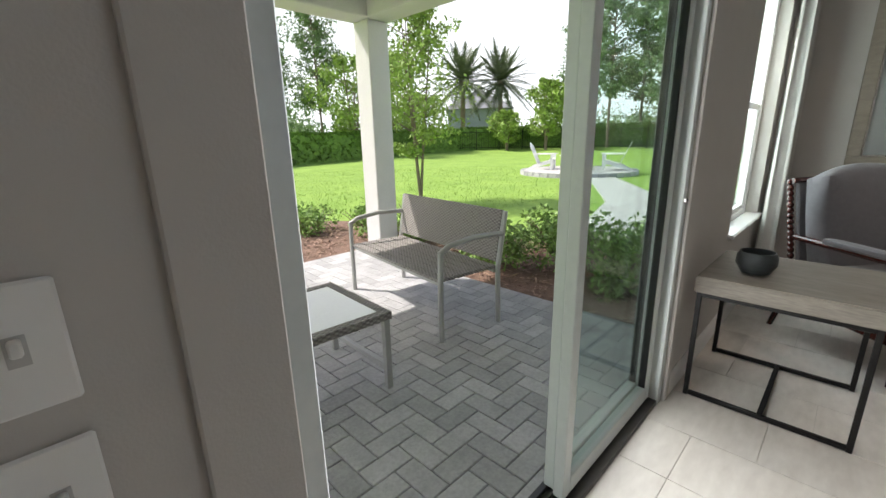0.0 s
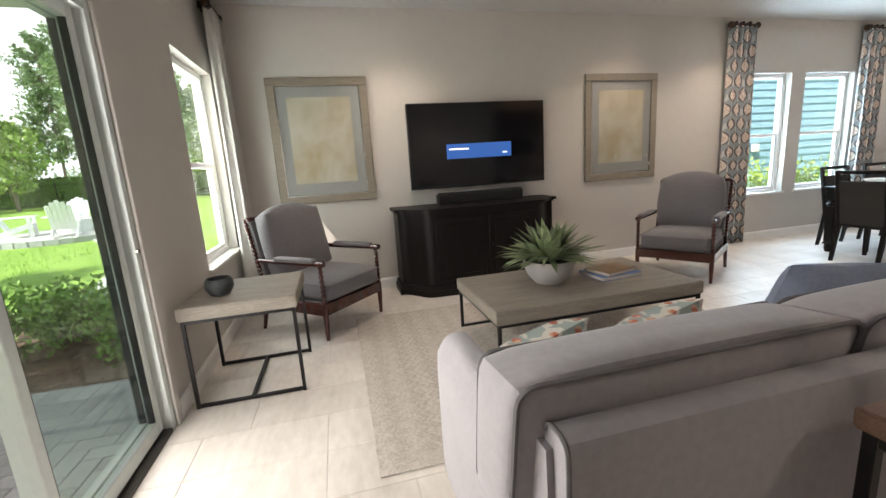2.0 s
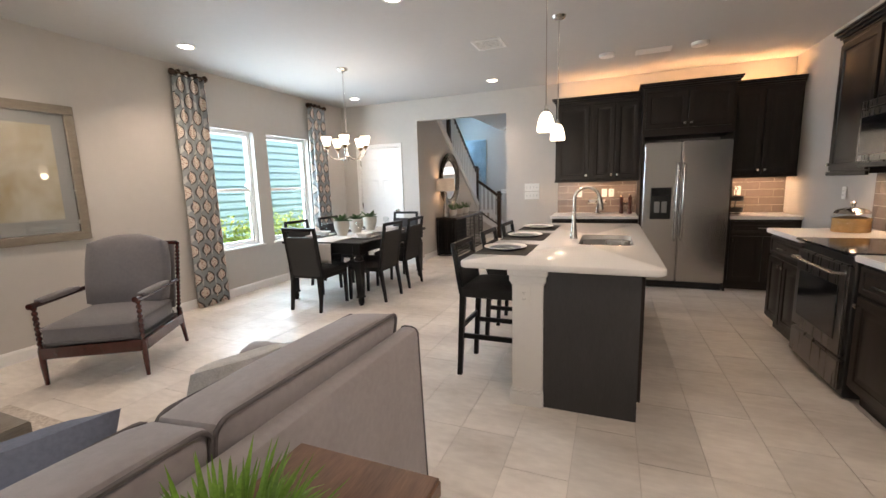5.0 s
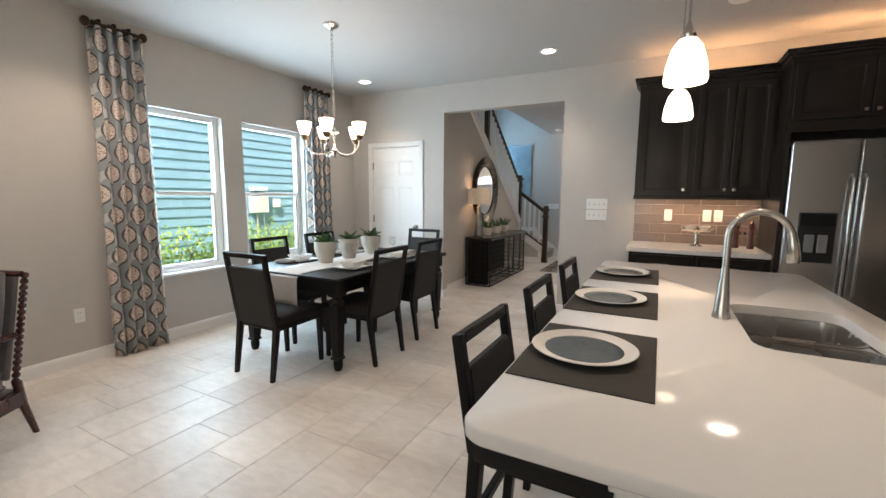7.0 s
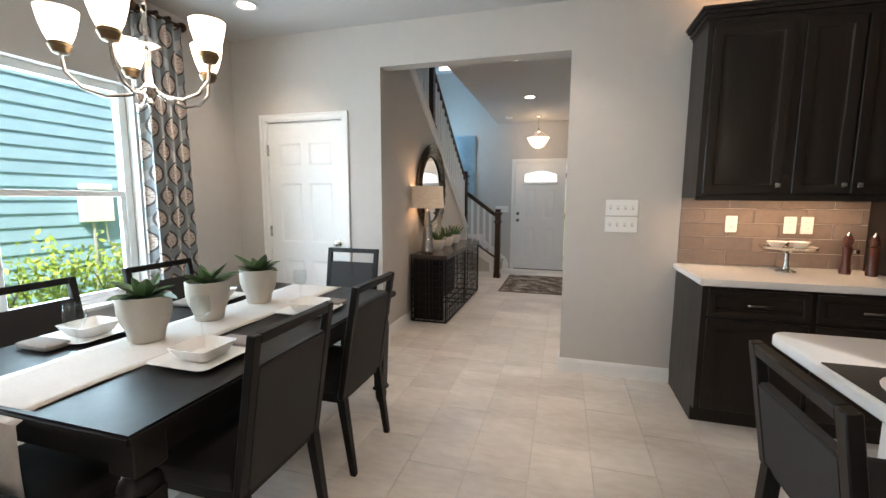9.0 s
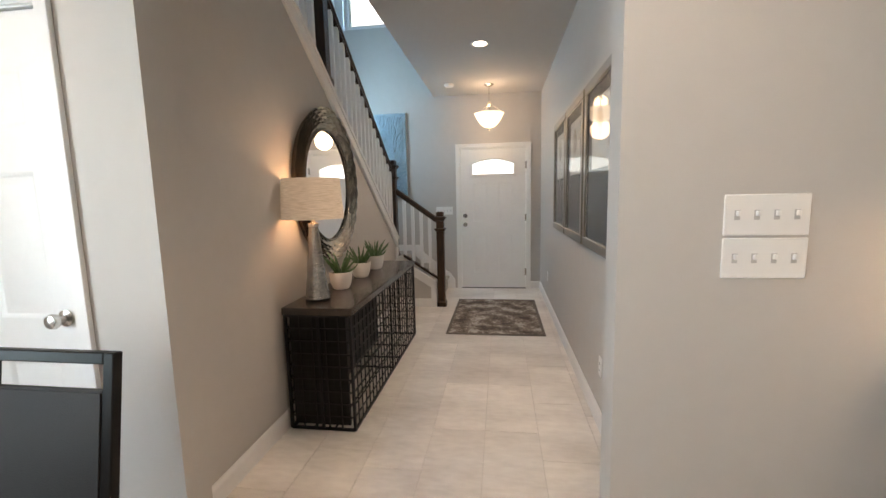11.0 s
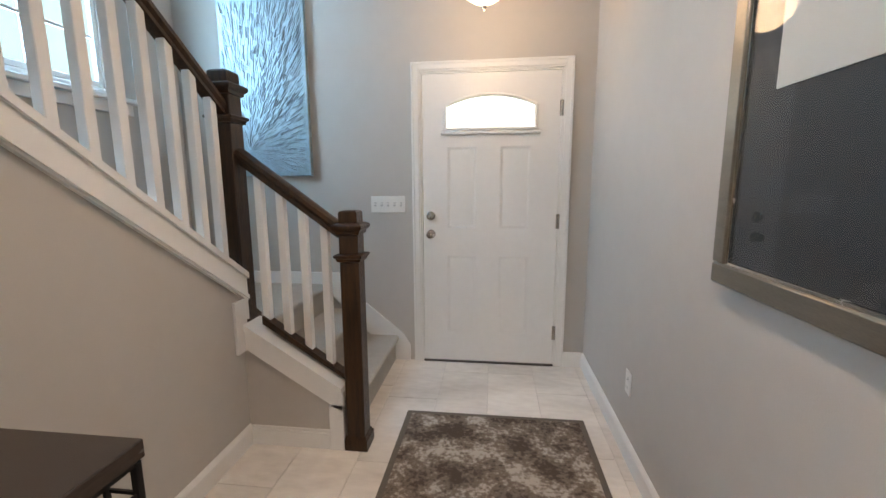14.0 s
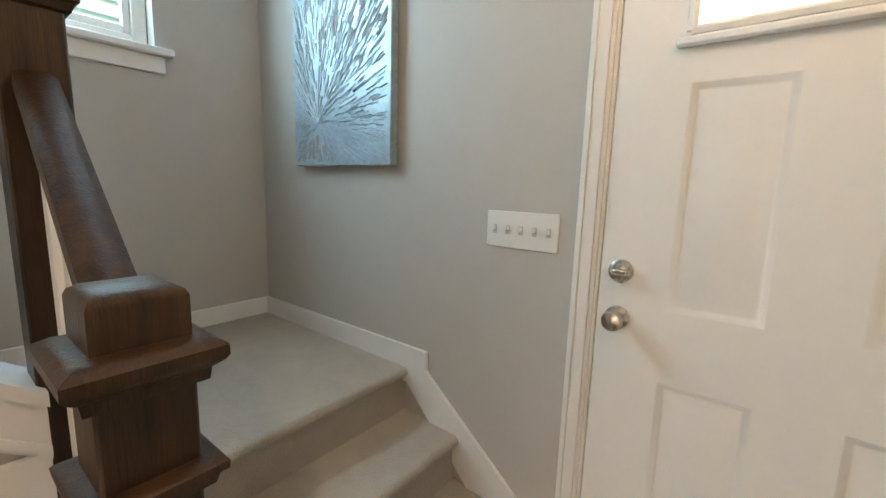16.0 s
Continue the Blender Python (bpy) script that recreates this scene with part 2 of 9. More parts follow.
def prism(bm, poly, axis, lo, hi):
    """Extrude a polygon given in the plane across an axis ('x': y,z; 'y': x,z; 'z': x,y)."""
    def at(p, s):
        return (s, p[0], p[1]) if axis == "x" else (p[0], s, p[1]) if axis == "y" else (p[0], p[1], s)
    a = [bm.verts.new(at(p, lo)) for p in poly]
    b = [bm.verts.new(at(p, hi)) for p in poly]
    bridge(bm, a, b)
    bm.faces.new(a[::-1])
    bm.faces.new(b)
    return a + b


def cushion(bm, x0, x1, y0, y1, z0, z1, puff=0.03, n=8, power=4.0, m=None, soft=0.55):
    """A soft padded block with rounded corners and bulging faces."""
    cx, cy, cz = (x0 + x1) / 2, (y0 + y1) / 2, (z0 + z1) / 2
    hx, hy, hz = (x1 - x0) / 2, (y1 - y0) / 2, (z1 - z0) / 2
    before = len(bm.verts)
    r = bmesh.ops.create_cube(bm, size=2.0)
    es = list({e for v in r["verts"] for e in v.link_edges})
    bmesh.ops.subdivide_edges(bm, edges=es, cuts=n, use_grid_fill=True)
    vs = list(bm.verts)[before:]
    rad = min(hx, hy, hz) * soft
    for v in vs:
        p = Vector(v.co)
        q = Vector((p.x * hx, p.y * hy, p.z * hz))
        inner = Vector((max(-hx + rad, min(hx - rad, q.x)), max(-hy + rad, min(hy - rad, q.y)), max(-hz + rad, min(hz - rad, q.z))))
        d = q - inner
        if d.length > 1e-6:
            q = inner + d.normalized() * min(rad, d.length) if d.length > rad else q
        b = puff * (1 - abs(p.x) ** power) * (1 - abs(p.y) ** power) + 0
        q.z += math.copysign(b, p.z) * (abs(p.z) > 0.6)
        b2 = puff * 0.5 * (1 - abs(p.x) ** power) * (1 - abs(p.z) ** power)
        q.y += math.copysign(b2, p.y) * (abs(p.y) > 0.6)
        b3 = puff * 0.5 * (1 - abs(p.y) ** power) * (1 - abs(p.z) ** power)
        q.x += math.copysign(b3, p.x) * (abs(p.x) > 0.6)
        q += Vector((cx, cy, cz))
        v.co = (m @ q) if m is not None else q


def finish(bm, name, material, smooth=None):
    bmesh.ops.recalc_face_normals(bm, faces=bm.faces)
    me = bpy.data.meshes.new(name)
    bm.to_mesh(me)
    bm.free()
    for mm in (material if isinstance(material, (list, tuple)) else [material]):
        me.materials.append(mm)
    if smooth:
        me.shade_smooth()
        me.set_sharp_from_angle(angle=radians(smooth))
    return me


def part(name, bm, material, parent, label="", smooth=38):
    ob = new(name, finish(bm, name, material, smooth))
    ob.parent = parent
    if label:
        tagged(ob, label)
    return ob


def structure(name, bm, material, label, category, smooth=None):
    return tagged(new(name, finish(bm, name, material, smooth)), label, category, kind="structure")


def thing(name, m, label, category, group=""):
    ob = new(name)
    ob.matrix_world = m
    ob.empty_display_size = 0.1
    return tagged(ob, label, category, group)


def solo(name, bm, material, label, category, group="", smooth=38, m=None):
    ob = new(name, finish(bm, name, material, smooth))
    if m is not None:
        ob.matrix_world = m
    return tagged(ob, label, category, group)


BM = bmesh.new

# ---- large structure ----
H = 2.80
SY, EX, KX = -8.93, 5.86, 6.63
HALL_L, HALL_R, FRONT = 1.40, 3.27, 4.84
STW = 0.33


def wall_with_holes(name, axis, lo, hi, a0, a1, z0, z1, holes, label):
    """A straight wall across an axis between lo and hi, from a0 to a1, with holes (a, b, bottom, top)."""
    bm = BM()

    def put(p, q, r, s):
        if q - p > 1e-4 and s - r > 1e-4:
            box(bm, lo, hi, p, q, r, s) if axis == "x" else box(bm, p, q, lo, hi, r, s)
    at = a0
    for a, b, bottom, top in sorted(holes):
        put(at, a, z0, z1)
        put(a, b, z0, bottom)
        put(a, b, top, z1)
        at = b
    put(at, a1, z0, z1)
    return structure(name, bm, PAINT, label, "wall")


W1, W2 = (-2.955, -2.08), (-1.845, -0.97)
WZ = (0.61, 2.16)
SWIN = (0.20, 1.14)
SLIDE = (2.12, 3.85)
WDOOR = (0.345, 1.145)
OPEN = (1.507, 3.04)
W3 = (3.45, 4.37)
W3Z = (1.84, 3.2)
wall_with_holes("wall_west", "x", -0.15, 0.0, SY - 0.15, 0.0, 0, H, [(*W1, *WZ), (*W2, *WZ)], "warm grey painted living room wall with two windows")
wall_with_holes("wall_south", "y", SY - 0.15, SY, 0.0, KX + 0.15, 0, H, [(*SWIN, *WZ), (*SLIDE, 0, 2.06)], "warm grey painted wall with a sliding door opening")
wall_with_holes("wall_north", "y", 0.0, 0.13, -0.15, KX + 0.15, 0, H, [(*WDOOR, 0, 2.07), (*OPEN, 0, 2.455)], "warm grey painted wall with a wide cased-free opening")
wall_with_holes("wall_east", "x", EX, EX + 0.12, SY, -4.12, 0, H, [], "warm grey painted living room side wall")
wall_with_holes("wall_pantry", "y", -4.12, -4.0, EX + 0.12, KX, 0, H, [], "warm grey painted wall end beside the kitchen")
wall_with_holes("wall_kitchen", "x", KX, KX + 0.15, SY, 0.0, 0, H, [], "warm grey painted kitchen side wall")
wall_with_holes("wall_hall", "x", HALL_R, HALL_R + 0.12, 0.13, FRONT, 0, H, [], "grey painted entry hall wall")
# the upper hole is for the added, unseen upstairs window
wall_with_holes("wall_front", "y", FRONT, FRONT + 0.15, STW - 0.15, HALL_R + 0.12, 0, 5.4, [(0.45, 1.25, 3.80, 4.90), (2.095, 3.085, 0, 2.07)], "grey painted entry wall with the front door")
wall_with_holes("wall_stairs", "x", STW - 0.15, STW, 0.13, FRONT, 0, 5.4, [(*W3, *W3Z)], "grey painted stairwell wall with a window")
wall_with_holes("wall_upper", "x", 1.75, 1.87, 0.13, FRONT, H + 0.16, 5.4, [], "grey painted upstairs wall above the hall")
wall_with_holes("wall_upper_south", "y", 0.01, 0.13, STW, 1.75, H + 0.16, 5.4, [], "grey painted upstairs wall end")
bm = BM()
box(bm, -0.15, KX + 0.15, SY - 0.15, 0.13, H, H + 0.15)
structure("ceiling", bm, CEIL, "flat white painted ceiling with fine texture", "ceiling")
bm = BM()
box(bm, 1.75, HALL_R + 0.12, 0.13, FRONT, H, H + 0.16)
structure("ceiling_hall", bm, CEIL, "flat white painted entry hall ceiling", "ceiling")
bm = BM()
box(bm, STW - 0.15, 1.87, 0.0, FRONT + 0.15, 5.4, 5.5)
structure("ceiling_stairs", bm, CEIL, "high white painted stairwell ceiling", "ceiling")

# floor: grout bed with laid tiles
bm = BM()
box(bm, -0.15, KX + 0.15, SY - 0.15, 0.13, -0.12, -0.004)
box(bm, STW - 0.15, HALL_R + 0.12, 0.13, FRONT + 0.15, -0.12, -0.004)
floor = structure("floor", bm, GROUT, "beige stone-look rectangular floor tiles with thin grout", "floor")


def baseboard(name, axis, face, out, a0, a1, label="white painted baseboard"):
    bm = BM()
    prof = [(0, 0), (0.014 * out, 0), (0.014 * out, 0.085), (0.009 * out, 0.1), (0.004 * out, 0.108), (0, 0.108)]
    poly = [(face + p, z) for p, z in prof]
    if axis == "x":
        prism(bm, poly, "y", a0, a1)
    else:
        prism(bm, poly, "x", a0, a1)
    return structure(name, bm, TRIM, label, "baseboard")


baseboard("baseboard_west", "x", 0, 1, SY, 0)
baseboard("baseboard_south", "y", SY, 1, 0.014, SLIDE[0] - 0.06)
baseboard("baseboard_south_east", "y", SY, 1, SLIDE[1] + 0.06, EX)
baseboard("baseboard_north", "y", 0, -1, 0.014, WDOOR[0] - 0.065)
baseboard("baseboard_north_mid", "y", 0, -1, WDOOR[1] + 0.065, OPEN[0])
baseboard("baseboard_north_east", "y", 0, -1, OPEN[1], 3.83)
baseboard("baseboard_east", "x", EX, -1, SY, -4.12)
baseboard("baseboard_jamb", "x", OPEN[0], 1, -0.014, 0.13)
baseboard("baseboard_jamb_east", "x", OPEN[1], -1, -0.014, 0.13)
baseboard("baseboard_hall_east", "x", HALL_R, -1, 0.13, FRONT)
baseboard("baseboard_hall_west", "x", HALL_L, 1, 0.13, 3.74)
baseboard("baseboard_front", "y", FRONT, -1, 3.12, HALL_R - 0.014)
baseboard("baseboard_hall_return", "y", 0.13, 1, OPEN[1], HALL_R - 0.014)


def single_hung(name, axis, face, a0, a1, z0, z1, label, grid=False):
    """A white vinyl single-hung window set into a wall; its frame sits at 'face' and deeper outwards by -0.07."""
    w = thing(name, Matrix.Identity(4), label, "window")
    w["kind"] = "structure"

    def b(bm, p, q, r, s, d0, d1, bev=0.004):
        box(bm, face + d0, face + d1, p, q, r, s, bev) if axis == "x" else box(bm, p, q, face + d0, face + d1, r, s, bev)
    bm = BM()
    f = 0.055
    b(bm, a0, a0 + f, z0, z1, -0.07, 0.0)
    b(bm, a1 - f, a1, z0, z1, -0.07, 0.0)
    b(bm, a0 + f, a1 - f, z0, z0 + f, -0.07, 0.0)
    b(bm, a0 + f, a1 - f, z1 - f, z1, -0.07, 0.0)
    part("window_frame", bm, TRIM, w)
    zm = (z0 + z1) / 2
    bm = BM()
    b(bm, a0 + f, a1 - f, zm - 0.02, zm + 0.022, -0.05, -0.006)
    b(bm, a0 + f, a0 + f + 0.03, z0 + f, zm - 0.02, -0.045, -0.01)
    b(bm, a1 - f - 0.03, a1 - f, z0 + f, zm - 0.02, -0.045, -0.01)
    b(bm, a0 + f + 0.03, a1 - f - 0.03, z0 + f, z0 + f + 0.035, -0.045, -0.01)
    part("lower_sash", bm, TRIM, w)
    if grid:
        bm = BM()
        am = (a0 + a1) / 2
        b(bm, am - 0.011, am + 0.011, z0 + f, z1 - f, -0.042, -0.022, 0.002)
        for i in (1, 2, 3):
            zz = z0 + (z1 - z0) * i / 4
            b(bm, a0 + f, a1 - f, zz - 0.01, zz + 0.01, -0.041, -0.023, 0.002)
        part("muntins", bm, TRIM, w)
    for r, s, d in ((z0 + f + 0.035, zm - 0.02, -0.028), (zm + 0.022, z1 - f, -0.04)):
        bm = BM()
        b(bm, a0 + f, a1 - f, r, s, d - 0.002, d + 0.002, 0)
        p = part("pane", bm, PANE, w)
        p.visible_shadow = False
    return w


single_hung("window_1", "x", -0.075, *W1, *WZ, "white vinyl single-hung window facing a blue house")
single_hung("window_2", "x", -0.075, *W2, *WZ, "white vinyl single-hung window facing a blue house")
# unseen window, added to house the blue stairwell lamp
single_hung("window_5", "y", FRONT + 0.145, 0.45, 1.25, 3.80, 4.90, "white upstairs window, unseen and added for blue light in the stairwell")
single_hung("window_4", "x", STW - 0.075, *W3, *W3Z, "white stairwell window with a grid of muntins", grid=True)


def sill(name, x0, x1, y0, y1, z, label):
    bm = BM()
    box(bm, x0, x1, y0, y1, z, z + 0.022, 0.006, 2)
    return structure(name, bm, QUARTZ, label, "sill")


sill("sill_1", -0.075, 0.035, W1[0] - 0.03, W1[1] + 0.03, WZ[0] - 0.001, "white marble window sill")
sill("sill_2", -0.075, 0.035, W2[0] - 0.03, W2[1] + 0.03, WZ[0] - 0.001, "white marble window sill")
sill("sill_3", SWIN[0] - 0.03, SWIN[1] + 0.03, SY - 0.075, SY + 0.035, WZ[0] - 0.001, "white marble window sill")
bm = BM()
box(bm, STW - 0.075, STW + 0.05, W3[0] - 0.05, W3[1] + 0.06, W3Z[0] - 0.03, W3Z[0] + 0.001, 0.005)
box(bm, STW, STW + 0.018, W3[0] - 0.03, W3[1] + 0.03, W3Z[0] - 0.10, W3Z[0] - 0.03, 0.003)
structure("sill_4", bm, TRIM, "white painted stairwell window sill with apron", "sill")
single_hung("window_3", "y", SY - 0.075, *SWIN, *WZ, "white vinyl single-hung window facing the garden")

# ---- doors ----


def casing(bm, a0, a1, top, face, out, w=0.062, t=0.016):
    """Stepped trim round an opening in a wall across y."""
    for k, (i, d) in enumerate(((0.0, t * 0.7), (0.012, t), (w - 0.016, t * 1.25))):
        e = (0.012, w - 0.016, w)[k]
        y0, y1 = sorted((face, face + out * d))
        box(bm, a0 - e, a0 - i, y0, y1, 0, top + e, 0.002)
        box(bm, a1 + i, a1 + e, y0, y1, 0, top + e, 0.002)
        box(bm, a0 - i, a1 + i, y0, y1, top + i, top + e, 0.002)


def raised_panel(bm, x0, x1, z0, z1, y, out):
    """A raised door panel: sunk groove and bevelled field."""
    def rect(d, h):
        return [bm.verts.new(p) for p in ((x0 + d, y + out * h, z0 + d), (x1 - d, y + out * h, z0 + d), (x1 - d, y + out * h, z1 - d), (x0 + d, y + out * h, z1 - d))]
    rings = [rect(0, 0.0), rect(0.004, -0.001), rect(0.013, -0.0085), rect(0.021, -0.0088), rect(0.052, -0.0012)]
    for a, b in zip(rings, rings[1:]):
        bridge(bm, a, b)
    bm.faces.new(rings[-1])


def panel_door(name, x0, x1, top, y, rows, cols, label, window=False):
    d = thing(name, pose(0, 0, 0), label, "door")
    d["kind"] = "structure"
    bm = BM()
    if window:
        g0, g1, gz0, gz1 = x0 + 0.16, x1 - 0.16, 1.675, 1.90
        zr = max(r[1] for r in rows) + 0.03
        box(bm, x0, x1, y + 0.011, y + 0.042, 0.012, zr)
        box(bm, x0, x1, y, y + 0.042, zr, gz0)
        box(bm, x0, g0, y, y + 0.042, gz0, top)
        box(bm, g1, x1, y, y + 0.042, gz0, top)
        n, cxm, hw = 14, (x0 + x1) / 2, (g1 - g0) / 2
        arc = [(g0 + (g1 - g0) * i / n, gz1 - 0.07 * (((g0 + (g1 - g0) * i / n) - cxm) / hw) ** 2) for i in range(n + 1)]
        prism(bm, arc + [(g1, top), (g0, top)], "y", y, y + 0.042)
    else:
        zr = top
        box(bm, x0, x1, y + 0.011, y + 0.042, 0.012, top)
    slab = part("slab", bm, TRIM, d)
    # stiles and rails stand proud of the slab
    xs = [x0] + [x0 + c for pair in cols for c in pair] + [x1]
    zs = [0.012] + [z for pair in rows for z in pair] + [zr]
    for a, b in zip(xs[::2], xs[1::2]):
        bm = BM()
        box(bm, a, b, y, y + 0.0105, 0.012, zr)
        part("stile", bm, TRIM, d)
    for c0, c1 in cols:
        for a, b in zip(zs[::2], zs[1::2]):
            bm = BM()
            box(bm, x0 + c0, x0 + c1, y, y + 0.0105, a, b)
            part("rail", bm, TRIM, d)
    for c0, c1 in cols:
        for r0, r1 in rows:
            bm = BM()
            raised_panel(bm, x0 + c0, x0 + c1, r0, r1, y, -1)
            pn = part("panel", bm, TRIM, d)
    if window:
        bm = BM()
        pts = [(g0, gz0)] + [(px, pz) for px, pz in arc] + [(g1, gz0)]
        for (ax, az), (bx, bz) in zip(pts, pts[1:] + pts[:1]):
            tube(bm, [(ax, y - 0.004, az), (bx, y - 0.004, bz)], 0.012, 6)
        box(bm, g0 - 0.03, g1 + 0.03, y - 0.02, y, gz0 - 0.035, gz0 - 0.012, 0.006)
        part("glass_trim", bm, TRIM, d)
        bm = BM()
        box(bm, g0, g1, y + 0.018, y + 0.022, gz0, gz1)
        p = part("pane", bm, PANE, d)
        p.visible_shadow = False
    return d


fd = panel_door("door_1", 2.125, 3.055, 2.04, FRONT - 0.004, [(0.23, 0.80), (0.995, 1.56)], [(0.17, 0.375), (0.535, 0.74)], "white panelled front door with an arched glass light", window=True)
wd = panel_door("door_2", 0.36, 1.13, 2.045, 0.012, [(0.23, 0.78), (0.95, 1.50), (1.66, 1.86)], [(0.11, 0.345), (0.425, 0.66)], "white six-panel interior door with a nickel knob")


def knob(parent, x, y, z):
    bm = BM()
    m = pose(x, y, z, 90)
    lathe(bm, [(0.032, 0.0), (0.032, 0.006), (0.014, 0.012), (0.012, 0.03), (0.024, 0.036), (0.029, 0.05), (0.025, 0.062), (0.012, 0.066), (0.002, 0.067)], n=18, m=m)
    part("door_knob", bm, NICKEL, parent, "round brushed nickel knob")


knob(fd, 2.18, FRONT - 0.004, 0.955)
bm = BM()
lathe(bm, [(0.032, 0), (0.032, 0.012), (0.022, 0.018), (0.002, 0.019)], n=18, m=pose(2.18, FRONT - 0.004, 1.085, 90))
box(bm, 2.16, 2.20, FRONT - 0.04, FRONT - 0.018, 1.078, 1.092, 0.003)
part("deadbolt", bm, NICKEL, fd, "round nickel deadbolt turn")
knob(wd, 1.075, 0.012, 0.955)
for dd, hx, hy, zs in ((fd, 3.058, FRONT - 0.012, (0.25, 1.05, 1.80)), (wd, 0.356, 0.004, (0.25, 1.05, 1.80))):
    for z in zs:
        bm = BM()
        cyl(bm, (hx, hy, z - 0.05), (hx, hy, z + 0.05), 0.008, n=8)
        box(bm, hx - 0.012, hx + 0.012, hy + 0.001, hy + 0.006, z - 0.05, z + 0.05)
        part("hinge", bm, NICKEL, dd)
bm = BM()
casing(bm, 2.112, 3.068, 2.058, FRONT, -1)
box(bm, 2.095, 2.120, FRONT, FRONT + 0.15, 0, 2.07)
box(bm, 3.060, 3.085, FRONT, FRONT + 0.15, 0, 2.07)
box(bm, 2.12, 3.06, FRONT, FRONT + 0.15, 2.045, 2.07)
structure("trim_front_door", bm, TRIM, "white stepped door casing round the front door", "trim")
bm = BM()
box(bm, 2.12, 3.06, FRONT - 0.02, FRONT + 0.15, -0.002, 0.011, 0.003)
structure("threshold", bm, mat("dark_metal_threshold", (0.06, 0.055, 0.05), 0.4, 0.6, vary=0.1), "dark metal front door threshold", "trim")
bm = BM()
casing(bm, 0.352, 1.138, 2.055, 0.0, -1)
box(bm, WDOOR[0], 0.357, 0, 0.13, 0, 2.07)
box(bm, 1.133, WDOOR[1], 0, 0.13, 0, 2.07)
box(bm, 0.357, 1.133, 0, 0.13, 2.05, 2.07)
structure("trim_door", bm, TRIM, "white stepped door casing", "trim")

# ---- sliding patio door ----
ALU = mat("white_aluminium_frame", (0.62, 0.66, 0.64), 0.35, 0.0, vary=0.04, scale=6)
GASKET = mat("black_gasket", (0.015, 0.015, 0.015), 0.6, vary=0.1)
sd = thing("door_3", pose(0, 0, 0), "white-framed sliding glass patio door standing open", "door")
sd["kind"] = "structure"
bm = BM()
x0, x1 = SLIDE
box(bm, x0, x0 + 0.04, SY - 0.14, SY - 0.002, 0, 2.06, 0.003)
box(bm, x1 - 0.04, x1, SY - 0.14, SY - 0.002, 0, 2.06, 0.003)
box(bm, x0 + 0.04, x1 - 0.04, SY - 0.14, SY - 0.002, 2.015, 2.06, 0.003)
part("door_frame", bm, ALU, sd)
bm = BM()
box(bm, x0 + 0.04, x1 - 0.04, SY - 0.14, SY - 0.005, -0.01, 0.018, 0.002)
for yy in (-0.05, -0.085, -0.115):
    box(bm, x0 + 0.04, x1 - 0.04, SY + yy - 0.004, SY + yy + 0.004, 0.018, 0.032)
part("track", bm, mat("bronze_track", (0.10, 0.095, 0.09), 0.4, 0.7, vary=0.1), sd)


def slider_panel(name, a0, a1, y):
    bm = BM()
    w = 0.047
    box(bm, a0, a0 + w, y - 0.02, y + 0.02, 0.03, 2.02, 0.004)
    box(bm, a1 - w, a1, y - 0.02, y + 0.02, 0.03, 2.02, 0.004)
    box(bm, a0 + w, a1 - w, y - 0.02, y + 0.02, 0.03, 0.10, 0.004)
    box(bm, a0 + w, a1 - w, y - 0.02, y + 0.02, 1.96, 2.02, 0.004)
    p = part(name, bm, ALU, sd)
    bm = BM()
    for q, r in ((a0 + w - 0.002, a0 + w + 0.008), (a1 - w - 0.008, a1 - w + 0.002)):
        box(bm, q, r, y - 0.014, y + 0.014, 0.10, 1.96)
    part("gasket", bm, GASKET, p)
    bm = BM()
    box(bm, a0 + w, a1 - w, y - 0.003, y + 0.003, 0.10, 1.96)
    g = part("pane", bm, PANE, p)
    g.visible_shadow = False
    return p


slider_panel("fixed_panel", x0 + 0.042, x0 + 0.835, SY - 0.105)
slider_panel("sliding_panel", x0 + 0.06, x0 + 0.855, SY - 0.058)
bm = BM()
lathe(bm, [(0.012, 0), (0.012, 0.008), (0.006, 0.012), (0.002, 0.013)], n=10, m=pose(x0 + 0.035, SY + 0.001, 0.955, -90))
part("latch_pin", bm, NICKEL, sd)
bm = BM()
for z0, z1 in ((0.78, 0.86), (0.88, 1.06)):
    box(bm, x1 - 0.044, x1 - 0.0405, SY - 0.10, SY - 0.075, z0, z1, 0.002)
for z in (0.74, 0.80, 0.98):
    cyl(bm, (x1 - 0.05, SY - 0.087, z), (x1 - 0.04, SY - 0.087, z), 0.009, n=8)
part("strike_plate", bm, NICKEL, sd, "worn metal latch strike on the jamb")
bm = BM()
for a, b in ((x0 - 0.05, x0), (x1, x1 + 0.11)):
    box(bm, a, b, SY + 0.001, SY + 0.016, 0, 2.06, 0.003)
box(bm, x0 - 0.05, x1 + 0.11, SY + 0.001, SY + 0.016, 2.06, 2.12, 0.003)
structure("trim_slider", bm, PAINT, "warm grey painted casing round the sliding door", "trim")

# ---- staircase ----
RISE, RUN = 0.181, 0.26
LAND = 0.57


